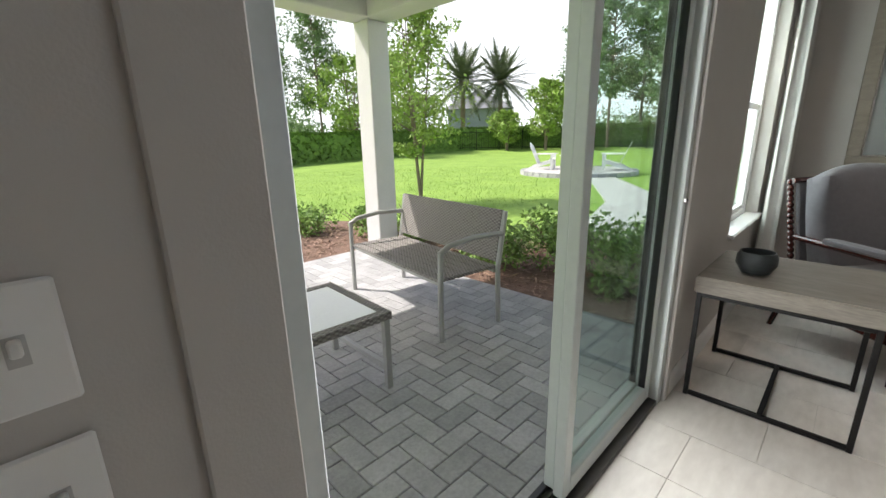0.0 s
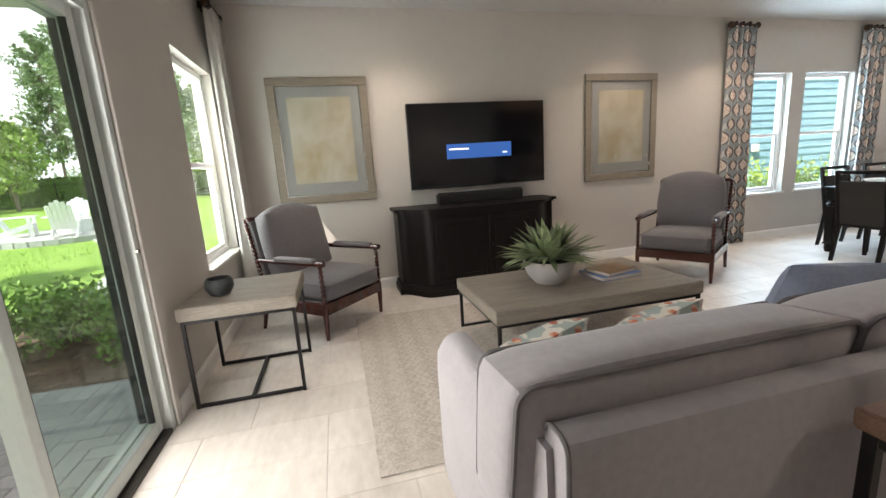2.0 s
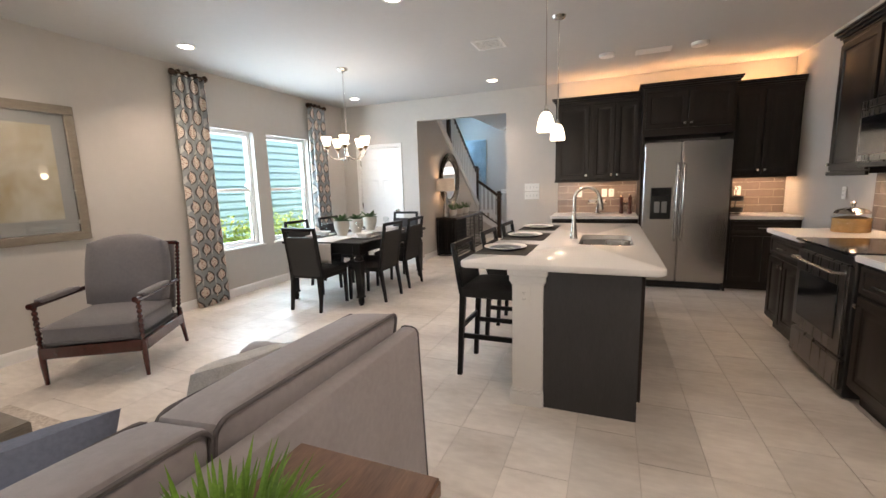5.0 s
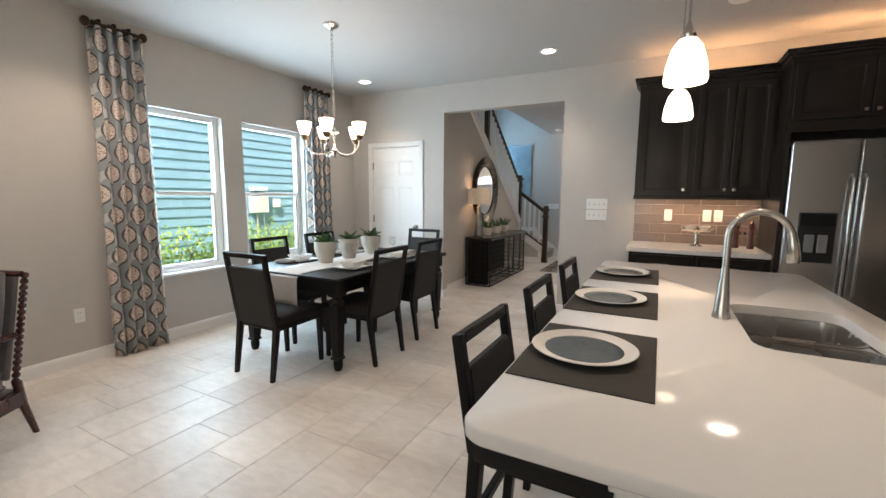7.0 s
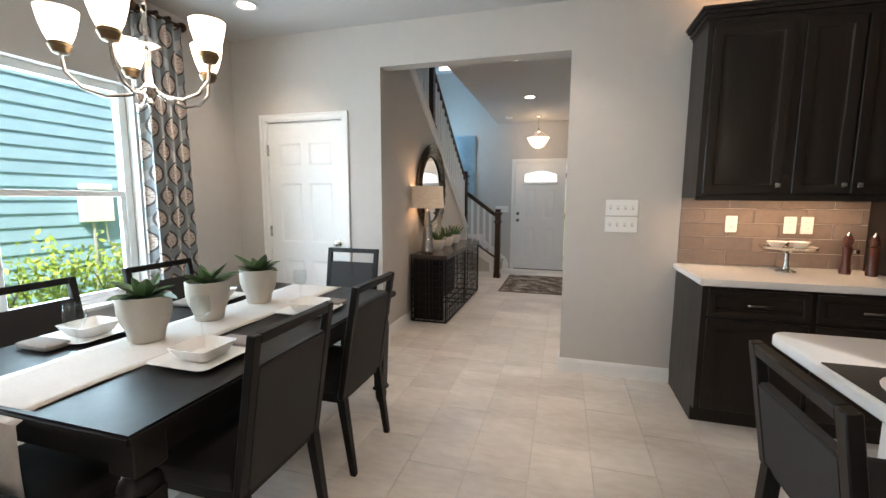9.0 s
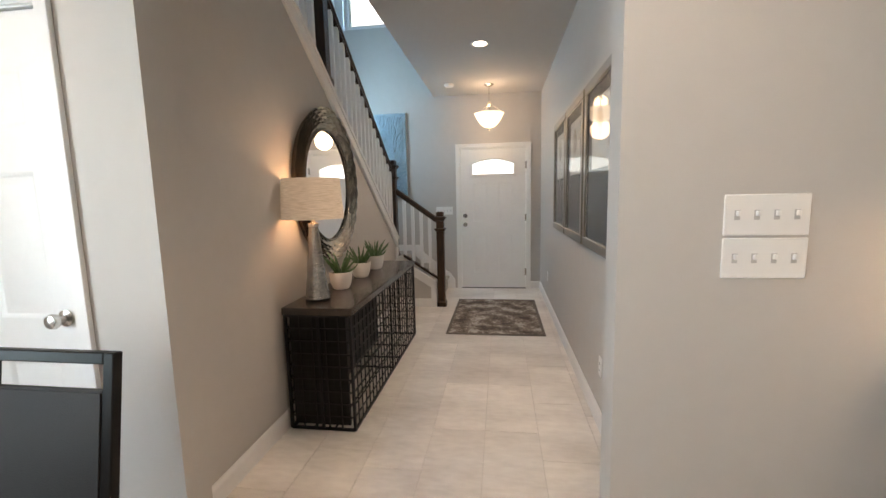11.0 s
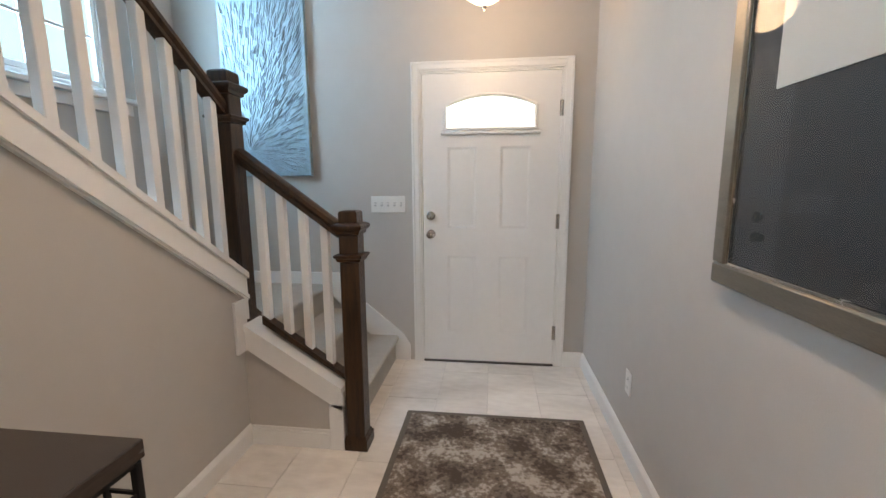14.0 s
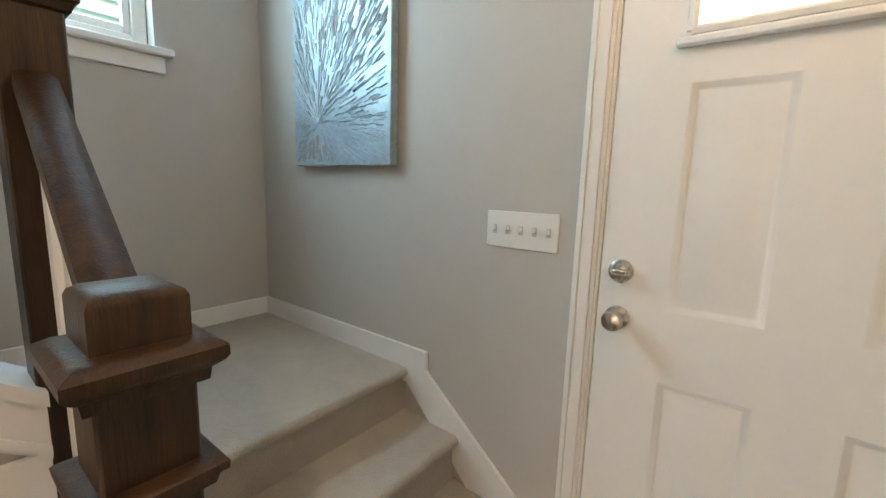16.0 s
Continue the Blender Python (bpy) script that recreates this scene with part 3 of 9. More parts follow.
def nosing_step(bm, x0, x1, y0, y1, z, along, nose=0.028):
    """A carpeted step: block with a rounded nosing at its front ('x': front faces +x, 'y': front faces +y)."""
    n = 6
    prof = []
    if along == "x":
        prof = [(x0, 0), (x1 - nose, 0), (x1 - nose, z - 0.055)]
        prof += [(x1 - 0.022 + 0.022 * math.sin(math.pi * i / n), z - 0.022 - 0.022 * math.cos(math.pi * i / n)) for i in range(n + 1)]
        prof += [(x0, z)]
        prism(bm, prof, "y", y0, y1)
    else:
        prof = [(y0, z - 0.32 if z > 0.9 else 0), (y1 - nose, z - 0.32 if z > 0.9 else 0), (y1 - nose, z - 0.055)]
        prof += [(y1 - 0.022 + 0.022 * math.sin(math.pi * i / n), z - 0.022 - 0.022 * math.cos(math.pi * i / n)) for i in range(n + 1)]
        prof += [(y0, z)]
        prism(bm, prof, "x", x0, x1)


stairs = thing("staircase", pose(0, 0, 0), "beige carpeted staircase turning at a low landing", "staircase")
stairs["kind"] = "structure"
for k, nose in enumerate((1.93, 1.67)):
    bm = BM()
    nosing_step(bm, 1.38, nose, 3.87, FRONT - 0.002, LAND * (k + 1) / 3, "x")
    part("step", bm, CARPET, stairs)
bm = BM()
nosing_step(bm, STW, 1.41, 3.74, FRONT - 0.002, LAND, "x")
part("landing", bm, CARPET, stairs)
for k in range(13):
    bm = BM()
    y = 3.76 - RUN * k
    nosing_step(bm, STW + 0.002, HALL_L - 0.075, y - RUN - 0.03, y + 0.028, LAND + RISE * (k + 1), "y")
    part("step", bm, CARPET, stairs)
# wall skirts of the landing and lower flight
bm = BM()
prism(bm, [(2.015, 0), (2.015, 0.12), (1.96, 0.21), (1.52, 0.565), (1.50, 0.585), (1.50, 0.66), (STW, 0.66), (STW, LAND - 0.06), (1.40, LAND - 0.06), (1.9, 0.0)], "y", FRONT - 0.016, FRONT - 0.001)
structure("trim_stair_skirt", bm, TRIM, "white painted stair skirt board along the wall", "trim")
bm = BM()
box(bm, STW, STW + 0.014, 3.74, FRONT - 0.016, LAND, LAND + 0.09, 0.003)
structure("trim_landing", bm, TRIM, "white painted baseboard on the landing", "baseboard")

# stair wall below the main flight, and the low wall below the short rail
CAP0, SLOPE = 0.845, 0.705


def capz(y):
    return CAP0 + SLOPE * (3.80 - y)


bm = BM()
prism(bm, [(0.13, 0), (3.78, 0), (3.78, capz(3.78)), (0.9, capz(0.9)), (0.9, H + 0.16), (0.13, H + 0.16)], "x", HALL_L - 0.11, HALL_L)
structure("wall_under_stairs", bm, PAINT, "warm grey painted wall rising under the stairs", "wall")
bm = BM()
prism(bm, [(1.895, 0), (1.895, 0.28), (HALL_L + 0.002, 0.59), (HALL_L + 0.002, 0)], "y", 3.742, 3.862)
structure("wall_low_stairs", bm, PAINT, "short grey painted wall under the lower rail", "wall")
bm = BM()


def slanted(bm, y0, z0, y1, z1, x0, x1, t, drop):
    prism(bm, [(y0, z0), (y1, z1), (y1, z1 - drop), (y0, z0 - drop)], "x", x0, x1)


slanted(bm, 3.785, capz(3.785) + 0.03, 0.9, capz(0.9) + 0.03, HALL_L - 0.125, HALL_L + 0.03, 0.02, 0.03)
slanted(bm, 3.782, capz(3.782), 0.9, capz(0.9), HALL_L, HALL_L + 0.018, 0.02, 0.115)
slanted(bm, 3.782, capz(3.782) - 0.085, 0.9, capz(0.9) - 0.085, HALL_L + 0.018, HALL_L + 0.026, 0.02, 0.02)
box(bm, HALL_L + 0.001, HALL_L + 0.0175, 3.672, 3.781, 0.50, capz(3.78) - 0.1, 0.002)
structure("trim_stringer", bm, TRIM, "white painted stair stringer with a moulded cap", "trim")
bm = BM()
L0, L1 = (HALL_L + 0.02, 0.610), (1.900, 0.305)
prism(bm, [(L0[0], L0[1] + 0.028), (L1[0], L1[1] + 0.028), (L1[0], L1[1] - 0.002), (L0[0], L0[1] - 0.002)], "y", 3.716, 3.868)
prism(bm, [(L0[0], L0[1]), (L1[0], L1[1]), (L1[0], L1[1] - 0.10), (L0[0], L0[1] - 0.10)], "y", 3.726, 3.742)
box(bm, 1.828, 1.900, 3.726, 3.742, 0.0, L1[1] - 0.06, 0.002)
box(bm, HALL_L + 0.015, 1.828, 3.728, 3.742, 0, 0.085, 0.003)
box(bm, HALL_L + 0.015, 1.828, 3.733, 3.742, 0.085, 0.104, 0.003)
structure("trim_low_stringer", bm, TRIM, "white painted trim on the short stair wall", "trim")

rail = thing("stair_railing", pose(0, 0, 0), "dark oak stair railing with white square balusters", "railing")


def stacked(bm, x, y, h, rows):
    """A square moulding turned from (overhang, height) rows."""
    rings = [[bm.verts.new((x + i * (h + e), y + j * (h + e), z)) for i, j in ((-1, -1), (1, -1), (1, 1), (-1, 1))] for e, z in rows]
    bm.faces.new(rings[0][::-1])
    for a, b in zip(rings, rings[1:]):
        bridge(bm, a, b)
    bm.faces.new(rings[-1])


def newel(x, y, z0, z1, w=0.088):
    bm = BM()
    h = w / 2
    box(bm, x - h, x + h, y - h, y + h, z0, z1 - 0.06, 0.004, 1)
    post = part("newel_post", bm, DARKOAK, rail, "dark stained oak newel post")
    bm = BM()
    stacked(bm, x, y, h, [(0.0, z1 - 0.24), (0.009, z1 - 0.236), (0.013, z1 - 0.222), (0.020, z1 - 0.218), (0.021, z1 - 0.208), (0.017, z1 - 0.204), (0.0, z1 - 0.201)])
    part("collar", bm, DARKOAK, post)
    bm = BM()
    stacked(bm, x, y, h, [(0.0, z1 - 0.112), (0.009, z1 - 0.108), (0.011, z1 - 0.094), (0.021, z1 - 0.086), (0.025, z1 - 0.080), (0.025, z1 - 0.068), (0.021, z1 - 0.064), (0.010, z1 - 0.058), (-0.002, z1 - 0.056), (-0.002, z1 - 0.012), (-0.005, z1 - 0.005), (-0.013, z1)])
    part("cap", bm, DARKOAK, post)
    bm = BM()
    stacked(bm, x, y, h, [(0.014, z0), (0.014, z0 + 0.052), (0.007, z0 + 0.060), (0.006, z0 + 0.068), (0.0, z0 + 0.074)])
    part("base_moulding", bm, DARKOAK, post)
    return post


newel(1.955, 3.790, 0.0, 1.19, 0.092)
newel(1.354, 3.822, 0.60, 1.835, 0.10)
newel(HALL_L - 0.04, 1.86, capz(1.86) + 0.03, capz(1.86) + 1.25)


def handrail(p0, p1):
    p0, p1 = Vector(p0), Vector(p1)
    d = (p1 - p0).normalized()
    s = d.cross(Vector((0, 0, 1))).normalized()
    u = s.cross(d)
    prof = [(-0.026, -0.03), (0.026, -0.03), (0.022, -0.01), (0.032, 0.005), (0.030, 0.024), (0.015, 0.033), (-0.015, 0.033), (-0.030, 0.024), (-0.032, 0.005), (-0.022, -0.01)]
    bm = BM()
    a = [bm.verts.new(p0 + s * i + u * j) for i, j in prof]
    b = [bm.verts.new(p1 + s * i + u * j) for i, j in prof]
    bridge(bm, a, b)
    bm.faces.new(a[::-1])
    bm.faces.new(b)
    return part("handrail", bm, DARKOAK, rail, "dark stained oak handrail")


handrail((1.398, 3.822, 1.455), (1.912, 3.800, 1.085))
RAILH = 0.80
handrail((HALL_L - 0.04, 3.79, capz(3.79) + RAILH), (HALL_L - 0.04, 1.90, capz(1.90) + RAILH))
handrail((HALL_L - 0.04, 1.82, capz(1.82) + RAILH + 0.1), (HALL_L - 0.04, 1.0, capz(1.0) + RAILH + 0.1))
# shoe rail of the short run
bm = BM()
prism(bm, [(L0[0] + 0.06, L0[1] + 0.012), (L1[0] + 0.02, L1[1] + 0.028), (L1[0] + 0.02, L1[1] + 0.052), (L0[0] + 0.06, L0[1] + 0.052)], "y", 3.785, 3.84)
part("shoe_rail", bm, DARKOAK, rail)


def baluster(x, y, z0, z1):
    bm = BM()
    h = 0.019
    box(bm, x - h, x + h, y - h, y + h, z0, z1, 0.003)
    part("baluster", bm, TRIM, rail)


for i in range(4):
    f = (i + 0.75) / 4.5
    x = 1.415 + 0.48 * f
    baluster(x, 3.820, 0.60 - (x - 1.42) * 0.63 + 0.055, 1.435 - (x - 1.415) * 0.745)
y = 3.70
while y > 1.0:
    if abs(y - 1.86) > 0.06:
        baluster(HALL_L - 0.04, y, capz(y) + 0.01, capz(y) + RAILH - 0.02 + (0.1 if y < 1.86 else 0))
    y -= 0.118
# closing wall behind the stairs
wall_with_holes("wall_stair_south", "y", 0.13, 0.14, STW, HALL_L - 0.11, 0, H + 0.16, [], "grey painted wall closing the stairs")

# ---- kitchen ----


def cab_door(parent, x0, x1, z0, z1, y, knob_at=None, name="door", pull=None, mat_=None):
    """A raised-panel cabinet front; faces local -y."""
    bm = BM()
    s = 0.055 if (z1 - z0) > 0.25 else 0.03
    t = 0.02

    def rect(d, h):
        return [bm.verts.new(p) for p in ((x0 + d, y - h, z0 + d), (x1 - d, y - h, z0 + d), (x1 - d, y - h, z1 - d), (x0 + d, y - h, z1 - d))]
    rr = [rect(0, 0), rect(0, t - 0.003), rect(0.003, t), rect(s - 0.006, t), rect(s, t - 0.003), rect(s + 0.004, t * 0.55), rect(s + 0.016, t * 0.5), rect(s + 0.045 if s > 0.04 else s + 0.02, t * 0.85)]
    for a_, b_ in zip(rr, rr[1:]):
        bridge(bm, a_, b_)
    bm.faces.new(rr[-1])
    bm.faces.new(rr[0][::-1])
    d = part(name, bm, mat_ or ESPRESSO, parent)
    if knob_at:
        bm = BM()
        kx, kz = knob_at
        cyl(bm, (kx, y - t, kz), (kx, y - t - 0.014, kz), 0.006, n=8)
        box(bm, kx - 0.014, kx + 0.014, y - t - 0.026, y - t - 0.014, kz - 0.014, kz + 0.014, 0.003)
        part("knob", bm, NICKEL, d, "small square nickel knob")
    if pull:
        bm = BM()
        kx, kz = pull
        for dx in (-0.05, 0.05):
            cyl(bm, (kx + dx, y - t, kz), (kx + dx, y - t - 0.025, kz), 0.005, n=8)
        box(bm, kx - 0.065, kx + 0.065, y - t - 0.034, y - t - 0.024, kz - 0.006, kz + 0.006, 0.002)
        part("pull", bm, NICKEL, d, "straight nickel bar pull")
    return d


def crown(bm, x0, x1, y0, y1, z):
    for e, a, b in ((0.006, 0.0, 0.02), (0.02, 0.02, 0.045), (0.038, 0.045, 0.065), (0.05, 0.065, 0.085)):
        box(bm, x0 - e, x1 + e, y0 - e, y1, z + a, z + b, 0.003)


def cabinet(m, w, d, z0, z1, fronts, label, top=False, toe=0.0, rail=False):
    c = thing("kitchen_cabinet", m, label, "cabinet", "kitchen cabinets")
    bm = BM()
    box(bm, 0, w, 0, d, z0 + toe, z1)
    if toe:
        box(bm, 0.0, w, 0.06, d, z0, z0 + toe)
    part("body", bm, ESPRESSO, c)
    if top:
        bm = BM()
        crown(bm, 0, w, 0, d, z1)
        part("crown", bm, ESPRESSO, c)
    if rail:
        bm = BM()
        box(bm, -0.006, w + 0.0, -0.024, 0.0, z0 - 0.012, z0 + 0.02, 0.004)
        part("light_rail", bm, ESPRESSO, c)
    for f in fronts:
        kind, x0, x1, a, b = f[:5]
        if kind == "drawer":
            cab_door(c, x0, x1, a, b, 0.0, name="drawer", pull=((x0 + x1) / 2, (a + b) / 2))
        else:
            side = f[5]
            kx = x1 - 0.03 if side == "r" else x0 + 0.03
            kz = a + 0.05 if z0 > 1.0 else b - 0.05
            cab_door(c, x0, x1, a, b, 0.0, knob_at=(kx, kz))
    return c


UC = 1.375
cabinet(pose(3.83, -0.33, 0), 1.09, 0.328, UC, 2.43, [("door", 0.03, 0.45, UC + 0.03, 2.40, "r"), ("door", 0.50, 0.775, UC + 0.03, 2.40, "r"), ("door", 0.79, 1.065, UC + 0.03, 2.40, "l")], "dark espresso wall cabinet with three panelled doors", top=True, rail=True)
cabinet(pose(4.925, -0.62, 0), 0.98, 0.618, 1.90, 2.45, [("door", 0.03, 0.485, 1.99, 2.42, "r"), ("door", 0.495, 0.95, 1.99, 2.42, "l")], "dark espresso cabinet bridging above the fridge", top=True)
cabinet(pose(5.905, -0.33, 0), 0.72, 0.328, UC, 2.43, [("door", 0.02, 0.35, UC + 0.03, 2.40, "r"), ("door", 0.36, 0.69, UC + 0.03, 2.40, "l")], "dark espresso wall cabinet with two panelled doors", top=True, rail=True)
cabinet(pose(3.83, -0.61, 0), 1.09, 0.608, 0.0, 0.87, [("drawer", 0.03, 0.53, 0.69, 0.85), ("drawer", 0.56, 1.06, 0.69, 0.85), ("door", 0.03, 0.53, 0.12, 0.67, "r"), ("door", 0.56, 1.06, 0.12, 0.67, "l")], "dark espresso base cabinet with drawers and doors", toe=0.10)
cabinet(pose(5.905, -0.61, 0), 0.72, 0.608, 0.0, 0.87, [("drawer", 0.03, 0.69, 0.69, 0.85), ("door", 0.03, 0.355, 0.12, 0.67, "l"), ("door", 0.365, 0.69, 0.12, 0.67, "r")], "dark espresso base cabinet beside the fridge", toe=0.10)
bm = BM()
box(bm, 4.92, 4.945, -0.70, -0.001, 0.0, 1.90)
box(bm, 5.885, 5.904, -0.70, -0.001, 0.0, 1.90)
structure("trim_fridge_panel", bm, ESPRESSO, "dark espresso panels enclosing the fridge", "panel")
EAST = lambda y: pose(5.95, y, 0, 0, 0, -90)
EASTU = lambda y: pose(6.30, y, 0, 0, 0, -90)
cabinet(EAST(-2.00), 0.70, 0.675, 0.0, 0.87, [("drawer", 0.02, 0.68, 0.69, 0.85), ("door", 0.02, 0.345, 0.12, 0.67, "r"), ("door", 0.355, 0.68, 0.12, 0.67, "l")], "dark espresso base cabinet beside the range", toe=0.10)
cabinet(EAST(-3.47), 0.56, 0.675, 0.0, 0.87, [("drawer", 0.02, 0.54, 0.69, 0.85), ("door", 0.02, 0.54, 0.12, 0.67, "l")], "dark espresso base cabinet beside the range", toe=0.10)
cabinet(EASTU(-2.00), 0.60, 0.328, UC, 2.43, [("door", 0.02, 0.58, UC + 0.03, 2.40, "l")], "dark espresso wall cabinet with a panelled door", top=True, rail=True)
cabinet(EASTU(-2.605), 0.79, 0.328, 1.88, 2.50, [("door", 0.02, 0.39, 1.91, 2.46, "r"), ("door", 0.40, 0.77, 1.91, 2.46, "l")], "dark espresso cabinet above the microwave", top=True)
cabinet(EASTU(-3.40), 0.58, 0.328, UC, 2.43, [("door", 0.02, 0.56, UC + 0.03, 2.40, "r")], "dark espresso wall cabinet with a panelled door", top=True, rail=True)


def slab_top(name, x0, x1, y0, y1, label, z0=0.872, z1=0.912):
    bm = BM()
    box(bm, x0, x1, y0, y1, z0, z1, 0.006, 2)
    return solo(name, bm, QUARTZ, label, "countertop")


slab_top("countertop", 3.805, 4.918, -0.655, -0.012, "white quartz countertop on dark base cabinets")
slab_top("countertop", 5.908, 6.628, -0.655, -0.012, "white quartz countertop beside the fridge")
slab_top("countertop", 5.905, 6.618, -2.70, -1.98, "white quartz countertop beside the range")
slab_top("countertop", 5.905, 6.618, -4.04, -3.47, "white quartz countertop beside the range")


# tiled backsplash: taupe glass subway tiles
BACK = mat("taupe_glass_tile", (0.21, 0.165, 0.14), 0.18, vary=0.10, scale=3, objrand=0.06, rvary=0.05)
bm = BM()
box(bm, 3.83, 4.918, -0.006, -0.0015, 0.912, UC)
bs = structure("backsplash_1", bm, GROUT, "taupe glass subway tile backsplash", "backsplash")
bm = BM()
box(bm, 5.908, 6.628, -0.006, -0.0015, 0.912, UC)
bs2 = structure("backsplash_2", bm, GROUT, "taupe glass subway tile backsplash", "backsplash")
bm = BM()
box(bm, KX - 0.006, KX - 0.0015, -3.995, -1.98, 0.912, UC)
bs3 = structure("backsplash_3", bm, GROUT, "taupe glass subway tile backsplash", "backsplash")


def splash_tiles(parent, a0, a1, turned=False):
    tw, th = 0.30, 0.0985
    row, z = 0, 0.914
    cache = {}
    while z < UC - 0.02:
        h = min(th, UC - z) - 0.003
        a = a0 - (0.15 if row % 2 else 0)
        while a < a1:
            p, q = max(a, a0) + 0.0015, min(a + tw, a1) - 0.0015
            if q - p > 0.02:
                key = (round(q - p, 3), round(h, 3))
                if key not in cache:
                    b_ = BM()
                    box(b_, 0, q - p, -0.006, 0, 0, h, 0.0015)
                    cache[key] = finish(b_, "tile", BACK)
                o = new("tile", cache[key])
                o.matrix_world = pose(KX - 0.0065, q, z, 0, 0, -90) if turned else pose(p, -0.0065, z)
                o.parent = parent
            a += tw
        z += th
        row += 1


splash_tiles(bs, 3.83, 4.918)
splash_tiles(bs2, 5.908, 6.628)
splash_tiles(bs3, -3.995, -1.98, True)

# fridge
fr = thing("refrigerator", pose(4.95, -0.74, 0), "stainless side-by-side refrigerator with an ice dispenser", "refrigerator")
bm = BM()
box(bm, 0, 0.93, 0.055, 0.70, 0.02, 1.79, 0.006)
part("body", bm, mat("dark_grey_metal", (0.06, 0.06, 0.06), 0.45, 0.5, vary=0.1), fr)
bm = BM()
box(bm, 0.02, 0.91, 0.03, 0.06, 0.01, 0.09, 0.004)
part("kick_grille", bm, BLACKPL, fr)
for a, b, hx in ((0.002, 0.405, 0.375), (0.411, 0.928, 0.445)):
    bm = BM()
    box(bm, a, b, 0.0, 0.055, 0.10, 1.815, 0.012, 3)
    d = part("door", bm, STEEL, fr)
    bm = BM()
    tube(bm, [(hx, 0.0, 0.62), (hx, -0.045, 0.65), (hx, -0.05, 1.1), (hx, -0.045, 1.53), (hx, 0.0, 1.56)], 0.013, 10)
    part("handle", bm, STEEL, d, "curved stainless bar handle")
bm = BM()
box(bm, 0.09, 0.32, -0.004, 0.004, 0.88, 1.27, 0.004)
disp = part("dispenser", bm, BLACKPL, fr, "black ice and water dispenser")
bm = BM()
box(bm, 0.10, 0.31, -0.006, -0.003, 1.17, 1.26, 0.003)
part("control_panel", bm, SCREEN, disp)
bm = BM()
for a in (0.135, 0.215):
    box(bm, a, a + 0.06, -0.02, -0.004, 0.96, 1.10, 0.006)
part("paddle", bm, mat("grey_plastic", (0.25, 0.25, 0.25), 0.4), disp)

# range and microwave
rg = thing("range", pose(5.90, -2.715, 0, 0, 0, -90), "stainless and black electric range between base cabinets", "range")
bm = BM()
box(bm, 0.0, 0.74, 0.03, 0.715, 0.02, 0.90, 0.004)
part("body", bm, BLACKPL, rg)
bm = BM()
box(bm, 0.01, 0.73, -0.005, 0.03, 0.27, 0.84, 0.01, 2)
od = part("oven_door", bm, DARKSTEEL, rg)
bm = BM()
box(bm, 0.09, 0.65, -0.012, -0.004, 0.36, 0.70, 0.008)
part("oven_window", bm, SCREEN, od)
bm = BM()
tube(bm, [(0.06, -0.005, 0.785), (0.06, -0.05, 0.785), (0.68, -0.05, 0.785), (0.68, -0.005, 0.785)], 0.012, 8)
part("handle", bm, STEEL, od)
bm = BM()
box(bm, 0.01, 0.73, -0.005, 0.03, 0.06, 0.255, 0.01, 2)
part("drawer", bm, DARKSTEEL, rg)
bm = BM()
box(bm, -0.005, 0.745, -0.02, 0.63, 0.90, 0.918, 0.005)
part("cooktop", bm, SCREEN, rg)
bm = BM()
prism(bm, [(0.64, 0.90), (0.712, 0.90), (0.712, 1.08), (0.67, 1.08)], "x", 0.0, 0.74)
part("back_panel", bm, DARKSTEEL, rg)
mw = thing("microwave", pose(6.22, -2.61, 0, 0, 0, -90), "black over-the-range microwave with a bow handle", "microwave")
bm = BM()
box(bm, 0.0, 0.76, 0.0, 0.40, 1.42, 1.875, 0.006)
part("body", bm, BLACKPL, mw)
bm = BM()
box(bm, 0.01, 0.56, -0.02, 0.0, 1.45, 1.81, 0.01, 2)
md = part("door", bm, DARKSTEEL, mw)
bm = BM()
box(bm, 0.06, 0.50, -0.026, -0.019, 1.50, 1.76, 0.006)
part("window", bm, SCREEN, md)
bm = BM()
tube(bm, [(0.53, -0.02, 1.49), (0.53, -0.065, 1.53), (0.53, -0.08, 1.63), (0.53, -0.065, 1.73), (0.53, -0.02, 1.77)], 0.013, 8)
part("handle", bm, STEEL, md)
bm = BM()
box(bm, 0.57, 0.75, -0.018, 0.0, 1.45, 1.81, 0.006)
part("control_panel", bm, SCREEN, mw)
bm = BM()
box(bm, 0.0, 0.76, -0.012, 0.0, 1.82, 1.87, 0.004)
part("vent_grille", bm, DARKSTEEL, mw)

# island
isl = thing("kitchen_island", pose(0, 0, 0), "dark kitchen island with a white end post", "island")
GREYDARK = mat("dark_grey_panel", (0.040, 0.040, 0.042), 0.42, vary=0.15, scale=4, stretch=(4, 4, 0.8))
bm = BM()
box(bm, 4.232, 4.755, -4.115, -1.72, 0.0, 0.66)
box(bm, 4.232, 4.755, -4.115, -3.40, 0.66, 0.872)
box(bm, 4.232, 4.755, -2.68, -1.72, 0.66, 0.872)
part("end_panel", bm, GREYDARK, isl)
bm = BM()
box(bm, 4.045, 4.23, -4.125, -1.72, 0.0, 0.872)
part("half_wall", bm, TRIM, isl, "white painted half wall")
bm = BM()
for e, a, b in ((0.016, 0.0, 0.09), (0.010, 0.09, 0.105)):
    box(bm, 4.045 - e, 4.23 + e * 0.4, -4.125 - e, -1.72, a, b, 0.003)
for e, a, b in ((0.008, 0.775, 0.79), (0.016, 0.79, 0.83), (0.026, 0.83, 0.868)):
    box(bm, 4.045 - e, 4.23 + e, -4.125 - e, -1.72, a, b, 0.003)
part("post_trim", bm, TRIM, isl, "white moulded post trim")
